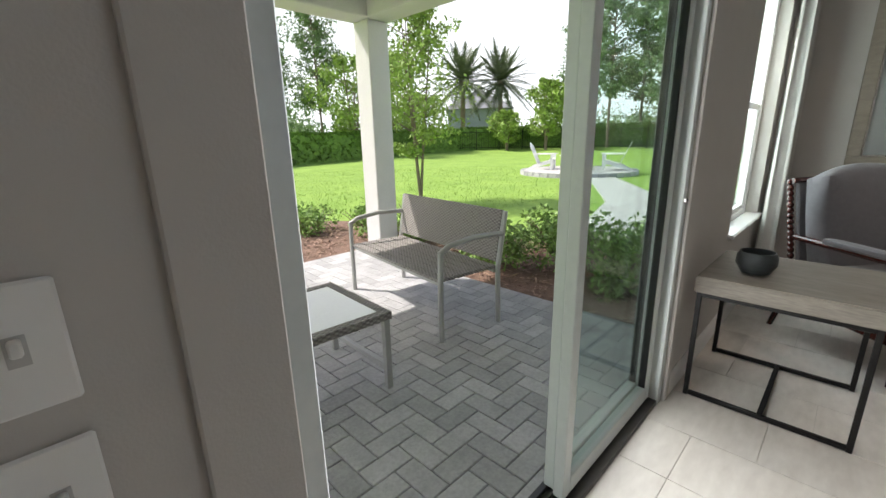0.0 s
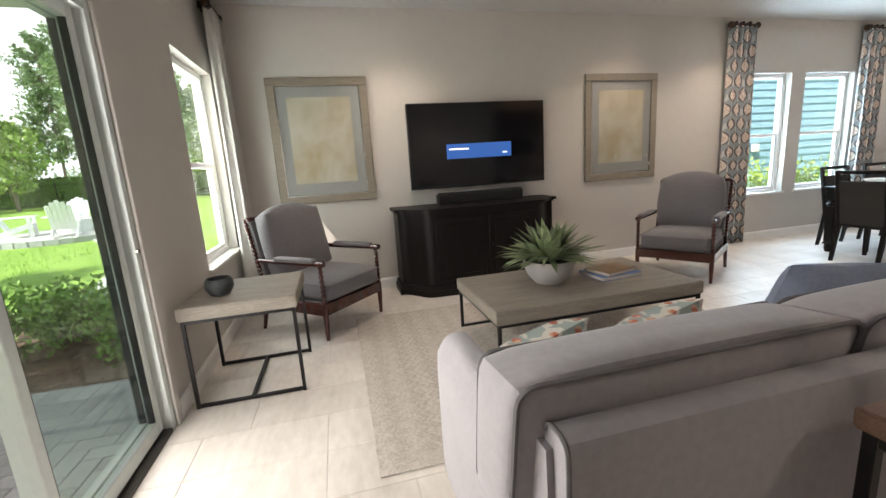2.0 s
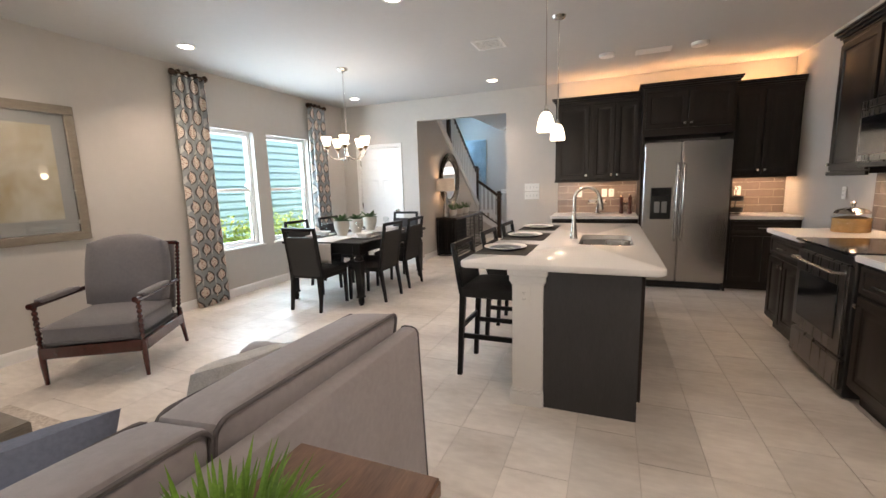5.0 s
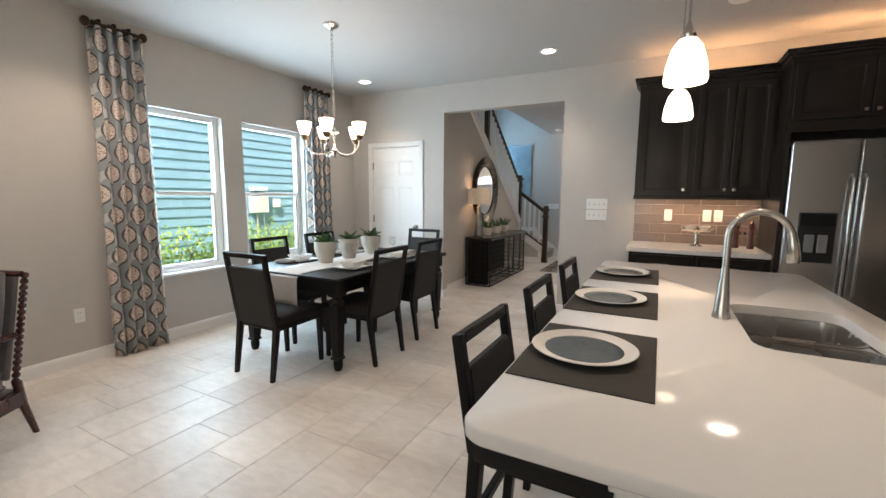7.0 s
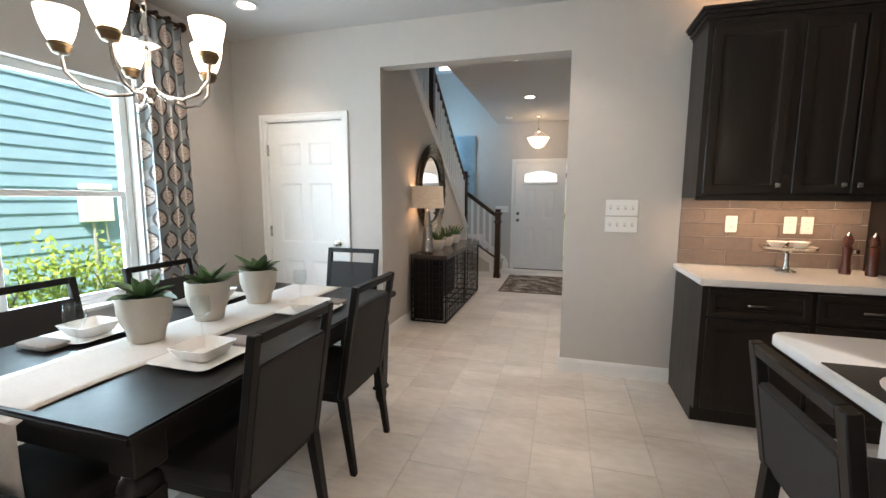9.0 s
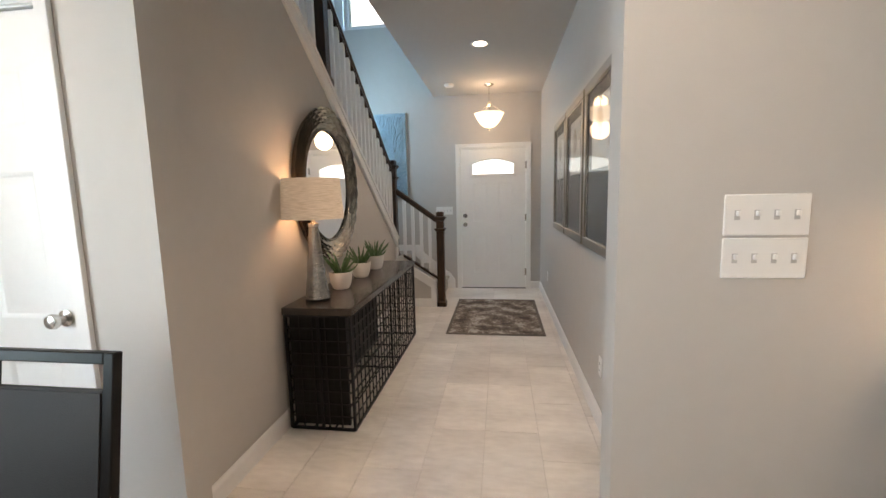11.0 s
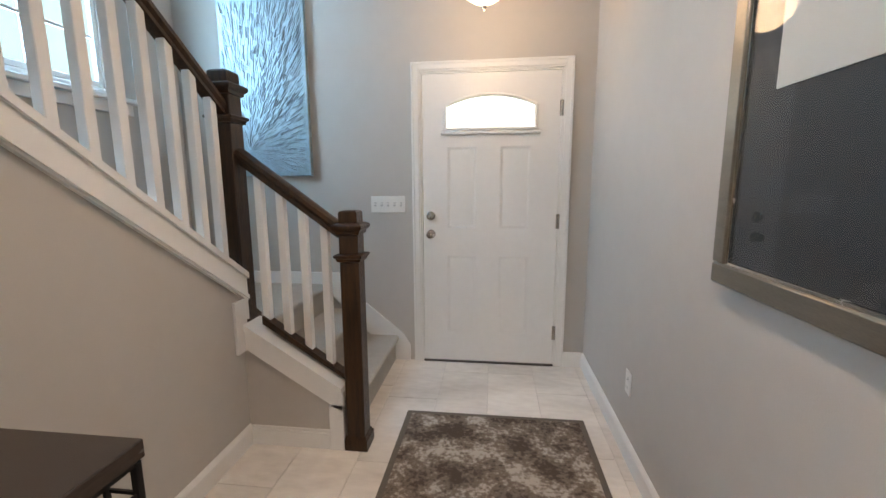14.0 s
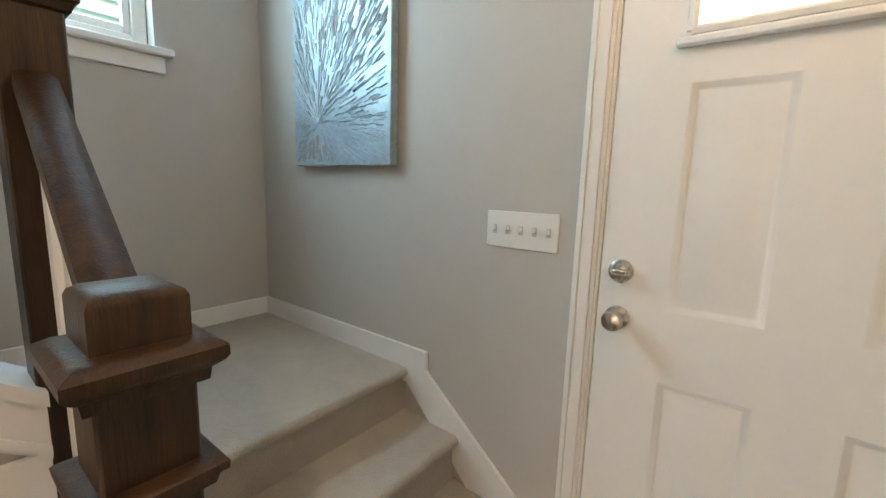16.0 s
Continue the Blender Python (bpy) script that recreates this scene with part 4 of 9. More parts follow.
for k in range(4):
    a = -4.09 + k * 0.585
    c = isl
    bm = BM()
    box(bm, 4.755, 4.775, a, a + 0.57, 0.11, 0.86, 0.004)
    box(bm, 4.775, 4.779, a + 0.05, a + 0.52, 0.16, 0.81, 0.003)
    part("door", bm, ESPRESSO, isl)


def rounded(x0, x1, y0, y1, r, n=6):
    pts = []
    for cx, cy, a0 in ((x1 - r, y1 - r, 0), (x0 + r, y1 - r, 90), (x0 + r, y0 + r, 180), (x1 - r, y0 + r, 270)):
        for i in range(n + 1):
            a = radians(a0 + 90 * i / n)
            pts.append((cx + r * math.cos(a), cy + r * math.sin(a)))
    return pts


SINK = (4.365, 4.748, -3.36, -2.72)
ITOP = (3.725, 4.87, -4.20, -1.66)


def island_top():
    bm = BM()

    def loop(pts, z):
        return [bm.verts.new((x, y, z)) for x, y in pts]
    o_in = loop(rounded(ITOP[0] + 0.006, ITOP[1] - 0.006, ITOP[2] + 0.006, ITOP[3] - 0.006, 0.054), 0.912)
    o_up = loop(rounded(*ITOP, 0.06), 0.905)
    o_dn = loop(rounded(*ITOP, 0.06), 0.879)
    o_bt = loop(rounded(ITOP[0] + 0.006, ITOP[1] - 0.006, ITOP[2] + 0.006, ITOP[3] - 0.006, 0.054), 0.872)
    h_up = loop(rounded(*SINK, 0.07), 0.912)
    h_dn = loop(rounded(*SINK, 0.07), 0.872)
    for a, b in ((o_in, o_up), (o_up, o_dn), (o_dn, o_bt), (h_up, h_dn)):
        bridge(bm, a, b)
    for a, b in ((o_in, h_up), (o_bt, h_dn)):
        es = [bm.edges.get((q[i], q[(i + 1) % len(q)])) for q in (a, b) for i in range(len(q))]
        bmesh.ops.triangle_fill(bm, use_beauty=True, edges=es)
    return solo("island_countertop", bm, QUARTZ, "white quartz island top with rounded corners", "countertop", smooth=50)


island_top()


def bowl(bm, x0, x1, y0, y1, z1, depth):
    rings = []
    for ins, z, r in ((-0.012, z1, 0.075), (0.0, z1, 0.065), (0.004, z1 - 0.02, 0.06), (0.012, z1 - depth + 0.03, 0.055), (0.04, z1 - depth, 0.045)):
        rings.append([bm.verts.new((x, y, z)) for x, y in rounded(x0 + ins, x1 - ins, y0 + ins, y1 - ins, r)])
    for a, b in zip(rings, rings[1:]):
        bridge(bm, a, b)
    bm.faces.new(rings[-1])


sink = thing("kitchen_sink", pose(0, 0, 0), "stainless double-bowl sink set under the quartz", "sink")
bm = BM()
box(bm, SINK[0] + 0.004, SINK[1] - 0.004, -3.074, -3.046, 0.70, 0.86, 0.004)
box(bm, SINK[0] + 0.002, SINK[1] - 0.002, -3.092, -3.028, 0.856, 0.869, 0.006, 2)
part("divider", bm, NICKEL, sink)
for a, b in ((SINK[2] + 0.004, -3.075), (-3.045, SINK[3] - 0.004)):
    bm = BM()
    bowl(bm, SINK[0] + 0.004, SINK[1] - 0.004, a, b, 0.871, 0.19)
    part("bowl", bm, mat("satin_steel_sink", (0.44, 0.425, 0.41), 0.27, 0.85, vary=0.08, scale=5), sink)
    bm = BM()
    lathe(bm, [(0.045, 0.682), (0.045, 0.686), (0.03, 0.687), (0.01, 0.684)], (4.56, (a + b) / 2, 0.0), 16)
    part("drain", bm, NICKEL, sink)

fa = thing("kitchen_faucet", pose(4.31, -3.02, 0.912), "brushed nickel gooseneck pull-down faucet", "faucet")
bm = BM()
lathe(bm, [(0.032, 0), (0.032, 0.01), (0.028, 0.03), (0.022, 0.10), (0.016, 0.16), (0.014, 0.20)], n=18)
part("base", bm, NICKEL, fa)
bm = BM()
arc = [(0, 0, 0.19)] + [(0.095 - 0.095 * math.cos(radians(a)), 0, 0.32 + 0.095 * math.sin(radians(a))) for a in range(0, 166, 15)]
tube(bm, arc, 0.013, 12)
part("neck", bm, NICKEL, fa)
bm = BM()
e = Vector(arc[-1])
tube(bm, [e, e + Vector((0.008, 0, -0.04)), e + Vector((0.016, 0, -0.10)), e + Vector((0.017, 0, -0.112))], 0.018, 12, [0.015, 0.019, 0.022, 0.018])
part("spray_head", bm, NICKEL, fa)
bm = BM()
tube(bm, [(0, 0.02, 0.06), (0.0, 0.05, 0.07), (0.0, 0.10, 0.10)], 0.007, 8)
part("lever", bm, NICKEL, fa)

MATCLOTH = mat("dark_woven_placemat", (0.050, 0.046, 0.040), 0.9, vary=0.2, scale=50, bump=0.3, bscale=500)
PLATEBLUE = mat("blue_grey_glaze", (0.085, 0.105, 0.115), 0.16, vary=0.15, scale=9)
for i, y in enumerate((-3.67, -2.94, -2.215)):
    bm = BM()
    box(bm, 3.70 + 0.035, 4.09, y - 0.25, y + 0.25, 0.9125, 0.9155, 0.001)
    solo("placemat", bm, MATCLOTH, "dark woven placemat on the island", "placemat", "island place settings")
    pl = thing("dinner_plate", pose(3.895, y, 0.916), "blue-grey glazed plate with a pale rim", "plate", "island place settings")
    bm = BM()
    lathe(bm, [(0.085, 0.0), (0.09, 0.004), (0.118, 0.010), (0.112, 0.012), (0.085, 0.008), (0.002, 0.0075)], n=40)
    part("well", bm, PLATEBLUE, pl)
    bm = BM()
    lathe(bm, [(0.112, 0.0085), (0.150, 0.018), (0.152, 0.0205), (0.149, 0.022), (0.133, 0.0165), (0.116, 0.0118), (0.112, 0.0118), (0.112, 0.0085)], n=40, caps=False)
    part("rim", bm, CERAMIC, pl, "pale crackled rim")


def stool(m):
    s = thing("counter_stool", m, "black wooden counter stool with a slotted back", "stool", "stools at the island")
    for dx in (-1, 1):
        for dy, lean in ((-1, 0.03), (1, -0.04)):
            bm = BM()
            top = 0.60 if dy < 0 else 0.62
            x, y = dx * 0.195, dy * 0.19
            a = [bm.verts.new((x * 1.02 + i, y * (1.0) - lean * 0.9 + j, 0)) for i, j in ((-0.016, -0.016), (0.016, -0.016), (0.016, 0.016), (-0.016, 0.016))]
            b = [bm.verts.new((x + i, y + j, top)) for i, j in ((-0.02, -0.02), (0.02, -0.02), (0.02, 0.02), (-0.02, 0.02))]
            bridge(bm, a, b)
            bm.faces.new(a[::-1])
            bm.faces.new(b)
            part("leg", bm, BLACKWOOD, s)
    for z, ends in ((0.22, ((-0.195, -0.20, 0.195, -0.20),)), (0.30, ((-0.195, -0.18, -0.195, 0.20), (0.195, -0.18, 0.195, 0.20))), (0.36, ((-0.195, 0.21, 0.195, 0.21),))):
        for xa, ya, xb, yb in ends:
            bm = BM()
            box(bm, min(xa, xb) - 0.012, max(xa, xb) + 0.012, min(ya, yb) - 0.012, max(ya, yb) + 0.012, z - 0.018, z + 0.018, 0.004)
            part("stretcher", bm, BLACKWOOD, s)
    bm = BM()
    cushion(bm, -0.225, 0.225, -0.23, 0.20, 0.585, 0.67, 0.015, 6)
    part("seat", bm, BLACKFAB, s)
    chair_back(s, 0.64, 0.97, 0.205, 0.215)
    return s


BLACKFAB = mat("black_woven_upholstery", (0.010, 0.0085, 0.0078), 0.85, vary=0.25, scale=20, bump=0.3, bscale=300)
BACKWEAVE = mat("dark_woven_chair_back", (0.018, 0.0165, 0.0155), 0.7, vary=0.35, scale=60, bump=0.35, bscale=260)


def chair_back(s, z0, z1, y0, hw, slot=0.075):
    """Leaning back: two stiles, a top rail above a hand slot, and an upholstered panel."""
    m = Matrix.Translation((0, y0, z0)) @ pose(0, 0, 0, -9, 0, 0)
    h = (z1 - z0) / math.cos(radians(9))
    for dx in (-1, 1):
        bm = BM()
        box(bm, dx * (hw - 0.018) - 0.018, dx * (hw - 0.018) + 0.018, -0.016, 0.016, -0.03, h, 0.004, 1, m=m)
        part("stile", bm, BLACKWOOD, s)
    bm = BM()
    box(bm, -hw + 0.034, hw - 0.034, -0.015, 0.015, h - 0.035, h, 0.004, 1, m=m)
    part("top_rail", bm, BLACKWOOD, s)
    bm = BM()
    box(bm, -hw + 0.034, hw - 0.034, -0.018, 0.014, -0.02, h - 0.035 - slot, 0.006, 2, m=m)
    part("backrest", bm, BACKWEAVE, s)


stool0 = stool(pose(3.82, -3.65, 0, 0, 0, 90))
copy_thing(stool0, pose(3.82, -2.93, 0, 0, 0, 90))
copy_thing(stool0, pose(3.82, -2.20, 0, 0, 0, 90))

# pendants above the island
OPAL = glow("opal_pendant_glass", (1.0, 0.85, 0.66), 2.4)


def pendant(x, y, zb):
    p = thing("pendant_light", pose(x, y, zb), "small white glass pendant light over the island", "pendant light", "island pendants")
    bm = BM()
    lathe(bm, [(0.062, 0.0), (0.066, 0.012), (0.060, 0.06), (0.046, 0.11), (0.028, 0.135), (0.020, 0.14)], n=24)
    part("shade", bm, OPAL, p, "lit white glass shade")
    bm = BM()
    lathe(bm, [(0.022, 0.138), (0.024, 0.15), (0.014, 0.165), (0.006, 0.19)], n=14)
    part("socket", bm, NICKEL, p)
    bm = BM()
    cyl(bm, (0, 0, 0.18), (0, 0, H - zb - 0.02), 0.004, n=8)
    part("stem", bm, NICKEL, p)
    bm = BM()
    lathe(bm, [(0.004, H - zb - 0.035), (0.05, H - zb - 0.02), (0.06, H - zb)], n=20)
    part("canopy", bm, NICKEL, p)
    lamp("pendant_lamp", "POINT", pose(x, y, zb - 0.05), 3.5, WARM, 0.05)


pendant(4.117, -3.30, 1.75)
pendant(4.117, -2.57, 1.75)
# under-cabinet and above-cabinet strips
STRIP = glow("warm_led_strip", (1.0, 0.66, 0.36), 3.0)
for a, b in ((3.90, 4.85), (5.98, 6.55)):
    bm = BM()
    box(bm, a, b, -0.20, -0.16, UC - 0.012, UC - 0.002, 0.002)
    solo("under_cabinet_light", bm, STRIP, "warm light strip under the wall cabinet", "light strip", "cabinet lights")
    lamp("under_cabinet_lamp", "AREA", pose((a + b) / 2, -0.18, UC - 0.016), 3.4, (1.0, 0.72, 0.46), b - a, 0.03)
for a, b, y, z in ((3.88, 4.85, -0.16, 2.524), (5.00, 5.85, -0.3, 2.544), (5.95, 6.58, -0.16, 2.524)):
    bm = BM()
    box(bm, a, b, y - 0.015, y + 0.015, z - 0.008, z + 0.012, 0.002)
    solo("cabinet_top_light", bm, STRIP, "warm light strip on top of the cabinets", "light strip", "cabinet lights")
    lamp("cabinet_top_lamp", "AREA", pose((a + b) / 2, y, z + 0.02, 180), 2.3, (1.0, 0.55, 0.25), b - a, 0.03)
bm = BM()
box(bm, 6.45, 6.48, -2.56, -2.05, 2.516, 2.53, 0.002)
solo("cabinet_top_light", bm, STRIP, "warm light strip on top of the cabinets", "light strip", "cabinet lights")
lamp("cabinet_top_lamp", "AREA", pose(6.46, -2.9, 2.60, 180), 2.8, (1.0, 0.55, 0.25), 0.03, 1.5)
lamp("under_cabinet_lamp", "AREA", pose(6.45, -2.3, UC - 0.016), 3, (1.0, 0.76, 0.52), 0.03, 0.5)


def wallplate(name, m, w, h, n, label, kind="switch"):
    """A wall plate in the local x-z plane, facing local -y."""
    p = thing(name, m, label, "wall plate")
    bm = BM()
    box(bm, -w / 2, w / 2, -0.006, 0.0, -h / 2, h / 2, 0.003)
    part("plate", bm, PLATEWHITE, p)
    for i in range(n):
        x = (i - (n - 1) / 2) * w / (n + 0.35)
        bm = BM()
        if kind == "switch":
            box(bm, x - 0.0045, x + 0.0045, -0.017, -0.006, -0.003, 0.012, 0.002)
            part("toggle", bm, PLATEWHITE, p)
            bm = BM()
            # thin grey plate: the shade in the toggle opening, put into its colour
            box(bm, x - 0.0075, x + 0.0075, -0.0066, -0.0058, -0.014, 0.014)
            part("toggle_slot", bm, mat("painted_slot_shade", (0.50, 0.49, 0.47), 0.5, vary=0.05), p)
        elif kind == "rocker":
            box(bm, x - 0.016, x + 0.016, -0.010, -0.006, -0.032, 0.032, 0.002)
            part("rocker", bm, PLATEWHITE, p)
        else:
            for z in (-0.02, 0.02):
                box(bm, x - 0.016, x + 0.016, -0.0085, -0.006, z - 0.013, z + 0.013, 0.004)
            part("receptacle", bm, PLATEWHITE, p)
            bm = BM()
            for z in (-0.02, 0.02):
                for dx in (-0.006, 0.006):
                    box(bm, x + dx - 0.0012, x + dx + 0.0012, -0.0092, -0.0085, z - 0.005, z + 0.005)
            part("slot", bm, BLACKPL, p)
    return p


wallplate("outlet_plate", pose(4.118, -4.1255, 0.705), 0.078, 0.122, 1, "white outlet plate on the island post", "outlet")
wallplate("switch_plate", pose(3.44, -0.0005, 1.305), 0.225, 0.118, 4, "white four-toggle switch plate")
wallplate("switch_plate", pose(3.44, -0.0005, 1.18), 0.225, 0.118, 4, "white four-toggle switch plate")
for x in (4.148, 4.49, 4.585):
    wallplate("outlet_plate", pose(x, -0.013, 1.20), 0.072, 0.115, 1, "white outlet plate on the backsplash", "outlet")
wallplate("outlet_plate", pose(6.12, -0.013, 1.20), 0.072, 0.115, 1, "white outlet plate on the backsplash", "outlet")
wallplate("outlet_plate", pose(0.0005, -3.41, 0.41, 0, 0, 90), 0.072, 0.115, 1, "white outlet plate on the wall", "outlet")
wallplate("outlet_plate", pose(0.0005, -5.42, 0.41, 0, 0, 90), 0.072, 0.115, 1, "white outlet plate on the wall", "outlet")
wallplate("outlet_plate", pose(KX - 0.014, -1.5, 1.2, 0, 0, -90), 0.072, 0.115, 1, "white outlet plate on the kitchen wall", "outlet")
wallplate("switch_plate", pose(1.87, FRONT - 0.0005, 1.166), 0.25, 0.118, 5, "white five-toggle switch plate")
wallplate("switch_plate", pose(HALL_R - 0.0005, 0.625, 1.175, 0, 0, -90), 0.075, 0.118, 1, "white rocker switch plate", "rocker")
wallplate("outlet_plate", pose(HALL_R - 0.0005, 3.86, 0.37, 0, 0, -90), 0.072, 0.115, 1, "white outlet plate low on the hall wall", "outlet")
wallplate("outlet_plate", pose(HALL_R - 0.0005, 1.12, 0.37, 0, 0, -90), 0.072, 0.115, 1, "white outlet plate low on the hall wall", "outlet")
wallplate("switch_plate", pose(4.10, SY + 0.0005, 1.055, 0, 0, 180), 0.118, 0.118, 2, "white two-toggle switch plate")
wallplate("switch_plate", pose(4.10, SY + 0.0005, 0.90, 0, 0, 180), 0.118, 0.118, 2, "white two-toggle switch plate")

# things on the counters
cs = thing("cake_stand", pose(4.40, -0.22, 0.912), "silver footed cake stand with small bowls", "cake stand")
bm = BM()
lathe(bm, [(0.055, 0), (0.055, 0.006), (0.02, 0.02), (0.013, 0.06), (0.013, 0.12), (0.04, 0.14), (0.15, 0.15), (0.155, 0.165), (0.15, 0.166), (0.14, 0.157), (0.002, 0.156)], n=32)
part("stand", bm, NICKEL, cs)
for dx in (-0.06, 0.06):
    bm = BM()
    lathe(bm, [(0.025, 0.157), (0.03, 0.16), (0.055, 0.195), (0.05, 0.195), (0.026, 0.164), (0.002, 0.163)], (dx, 0, 0), 20)
    part("bowl", bm, CERAMIC, cs)
MILLWOOD = mat("dark_mill_wood", (0.085, 0.022, 0.012), 0.3, vary=0.3, scale=6, stretch=(4, 4, 1))
for x, y, s in ((4.72, -0.20, 1.0), (4.83, -0.24, 1.02)):
    ml = thing("pepper_mill", pose(x, y, 0.912), "turned dark wood pepper mill with a metal cap", "pepper mill", "pepper mills")
    bm = BM()
    lathe(bm, [(0.028, 0), (0.030, 0.02), (0.024, 0.05), (0.021, 0.10), (0.025, 0.15), (0.027, 0.17), (0.018, 0.178), (0.026, 0.19), (0.028, 0.215), (0.018, 0.238)], n=20)
    part("body", bm, MILLWOOD, ml)
    bm = BM()
    lathe(bm, [(0.018, 0.238), (0.010, 0.246), (0.007, 0.26), (0.002, 0.264)], n=14)
    part("cap", bm, NICKEL, ml)
jar = thing("spice_jar", pose(4.775, -0.16, 0.912), "small clear glass jar between the mills", "jar")
bm = BM()
lathe(bm, [(0.03, 0), (0.032, 0.01), (0.032, 0.10), (0.024, 0.115), (0.024, 0.13)], n=18)
part("body", bm, DRINKGLASS, jar)
bm = BM()
lathe(bm, [(0.027, 0.128), (0.027, 0.15), (0.004, 0.155)], n=18)
part("lid", bm, NICKEL, jar)
rk = thing("mug_rack", pose(6.05, -0.25, 0.912), "two-tier dark metal rack on the counter", "rack")
for z in (0.02, 0.16):
    bm = BM()
    lathe(bm, [(0.07, z), (0.085, z + 0.005), (0.088, z + 0.06), (0.084, z + 0.06), (0.08, z + 0.012), (0.002, z + 0.01)], n=20)
    part("tier", bm, BLACKPL, rk)
bm = BM()
cyl(bm, (0, 0, 0), (0, 0, 0.30), 0.006, n=8)
lathe(bm, [(0.06, 0), (0.06, 0.01), (0.01, 0.014)], n=18)
part("post", bm, IRON, rk)
bm = BM()
tube(bm, [(0.02 * math.cos(a), 0, 0.32 + 0.02 * math.sin(a)) for a in [i * math.pi / 6 for i in range(13)]], 0.004, 6)
part("ring", bm, IRON, rk)
cj = thing("cookie_jar", pose(6.38, -2.25, 0.912), "wide glass jar with biscuits and a domed lid", "jar")
bm = BM()
lathe(bm, [(0.11, 0), (0.125, 0.02), (0.125, 0.13), (0.11, 0.15)], n=28)
part("glass", bm, DRINKGLASS, cj)
bm = BM()
lathe(bm, [(0.118, 0.004), (0.118, 0.11), (0.06, 0.125), (0.002, 0.12)], n=20)
part("contents", bm, mat("golden_biscuit", (0.42, 0.24, 0.09), 0.8, vary=0.35, scale=30, bump=0.6, bscale=60), cj)
bm = BM()
lathe(bm, [(0.115, 0.15), (0.10, 0.175), (0.05, 0.195), (0.015, 0.20), (0.015, 0.22), (0.022, 0.235), (0.004, 0.245)], n=28)
part("lid", bm, NICKEL, cj)

# ---- ceiling fittings ----


def downlight(x, y):
    d = thing("downlight", pose(x, y, H), "round recessed ceiling downlight, lit", "downlight", "downlights")
    bm = BM()
    lathe(bm, [(0.060, -0.001), (0.085, -0.001), (0.088, -0.006), (0.082, -0.010), (0.066, -0.009), (0.060, -0.006)], n=28, caps=False)
    part("trim_ring", bm, TRIM, d)
    bm = BM()
    lathe(bm, [(0.060, -0.0065), (0.059, -0.004), (0.002, -0.003)], n=24)
    part("lens", bm, DLGLOW, d)


# the fittings at (5.10, -5.60) and (0.65, -7.35) are unseen, added ones
for x, y in DOWNLIGHTS:
    downlight(x, y)


def ceiling_vent(x, y, w, l):
    v = thing("ceiling_vent", pose(x, y, H), "white slatted ceiling air vent", "vent", "ceiling vents")
    bm = BM()
    for a, b, c, d in ((-w, -w + 0.02, -l, l), (w - 0.02, w, -l, l), (-w + 0.02, w - 0.02, -l, -l + 0.02), (-w + 0.02, w - 0.02, l - 0.02, l)):
        box(bm, a, b, c, d, -0.012, -0.001, 0.002)
    part("vent_frame", bm, TRIM, v)
    bm = BM()
    box(bm, -w + 0.02, w - 0.02, -l + 0.02, l - 0.02, -0.003, -0.001)
    part("backing", bm, mat("dark_vent_gap", (0.12, 0.12, 0.12), 0.8), v)
    k = 6
    for i in range(k):
        yy = -l + 0.03 + (2 * l - 0.06) * (i + 0.5) / k
        bm = BM()
        box(bm, -w + 0.02, w - 0.02, yy - 0.008, yy + 0.004, -0.011, -0.004)
        part("slat", bm, TRIM, v)


ceiling_vent(3.37, -2.16, 0.15, 0.15)
ceiling_vent(4.97, -1.11, 0.18, 0.09)


def disc(name, x, y, r, label, cat):
    d = thing(name, pose(x, y, H), label, cat)
    bm = BM()
    lathe(bm, [(r, -0.001), (r, -0.02), (r * 0.9, -0.032), (r * 0.5, -0.036), (0.002, -0.036)], n=24)
    part("cover", bm, TRIM, d)


disc("ceiling_speaker", 4.49, -1.19, 0.085, "round white ceiling speaker cover", "speaker")
disc("ceiling_speaker", 5.41, -1.17, 0.085, "round white ceiling speaker cover", "speaker")
disc("smoke_detector", 5.41, -2.44, 0.07, "round white smoke detector", "smoke detector")
disc("smoke_detector", 2.05, 4.2, 0.06, "round white smoke detector", "smoke detector")

# ---- dining ----


def dining_chair(m):
    s = thing("dining_chair", m, "black dining chair with a woven back and hand slot", "chair", "chairs round the dining table")
    for dx in (-1, 1):
        for dy in (-1, 1):
            bm = BM()
            x, y = dx * 0.20, dy * 0.215
            sp = 0.06 if dy > 0 else -0.01
            a = [bm.verts.new((x + i, y + sp + j, 0)) for i, j in ((-0.014, -0.014), (0.014, -0.014), (0.014, 0.014), (-0.014, 0.014))]
            b = [bm.verts.new((x + i, y + j, 0.43)) for i, j in ((-0.021, -0.021), (0.021, -0.021), (0.021, 0.021), (-0.021, 0.021))]
            bridge(bm, a, b)
            bm.faces.new(a[::-1])
            bm.faces.new(b)
            part("leg", bm, BLACKWOOD, s)
    bm = BM()
    box(bm, -0.215, 0.215, -0.235, 0.225, 0.37, 0.43, 0.004)
    part("seat_frame", bm, BLACKWOOD, s)
    bm = BM()
    cushion(bm, -0.23, 0.23, -0.25, 0.21, 0.415, 0.49, 0.015, 6)
    part("seat", bm, BLACKFAB, s)
    chair_back(s, 0.42, 0.955, 0.225, 0.225)
    return s


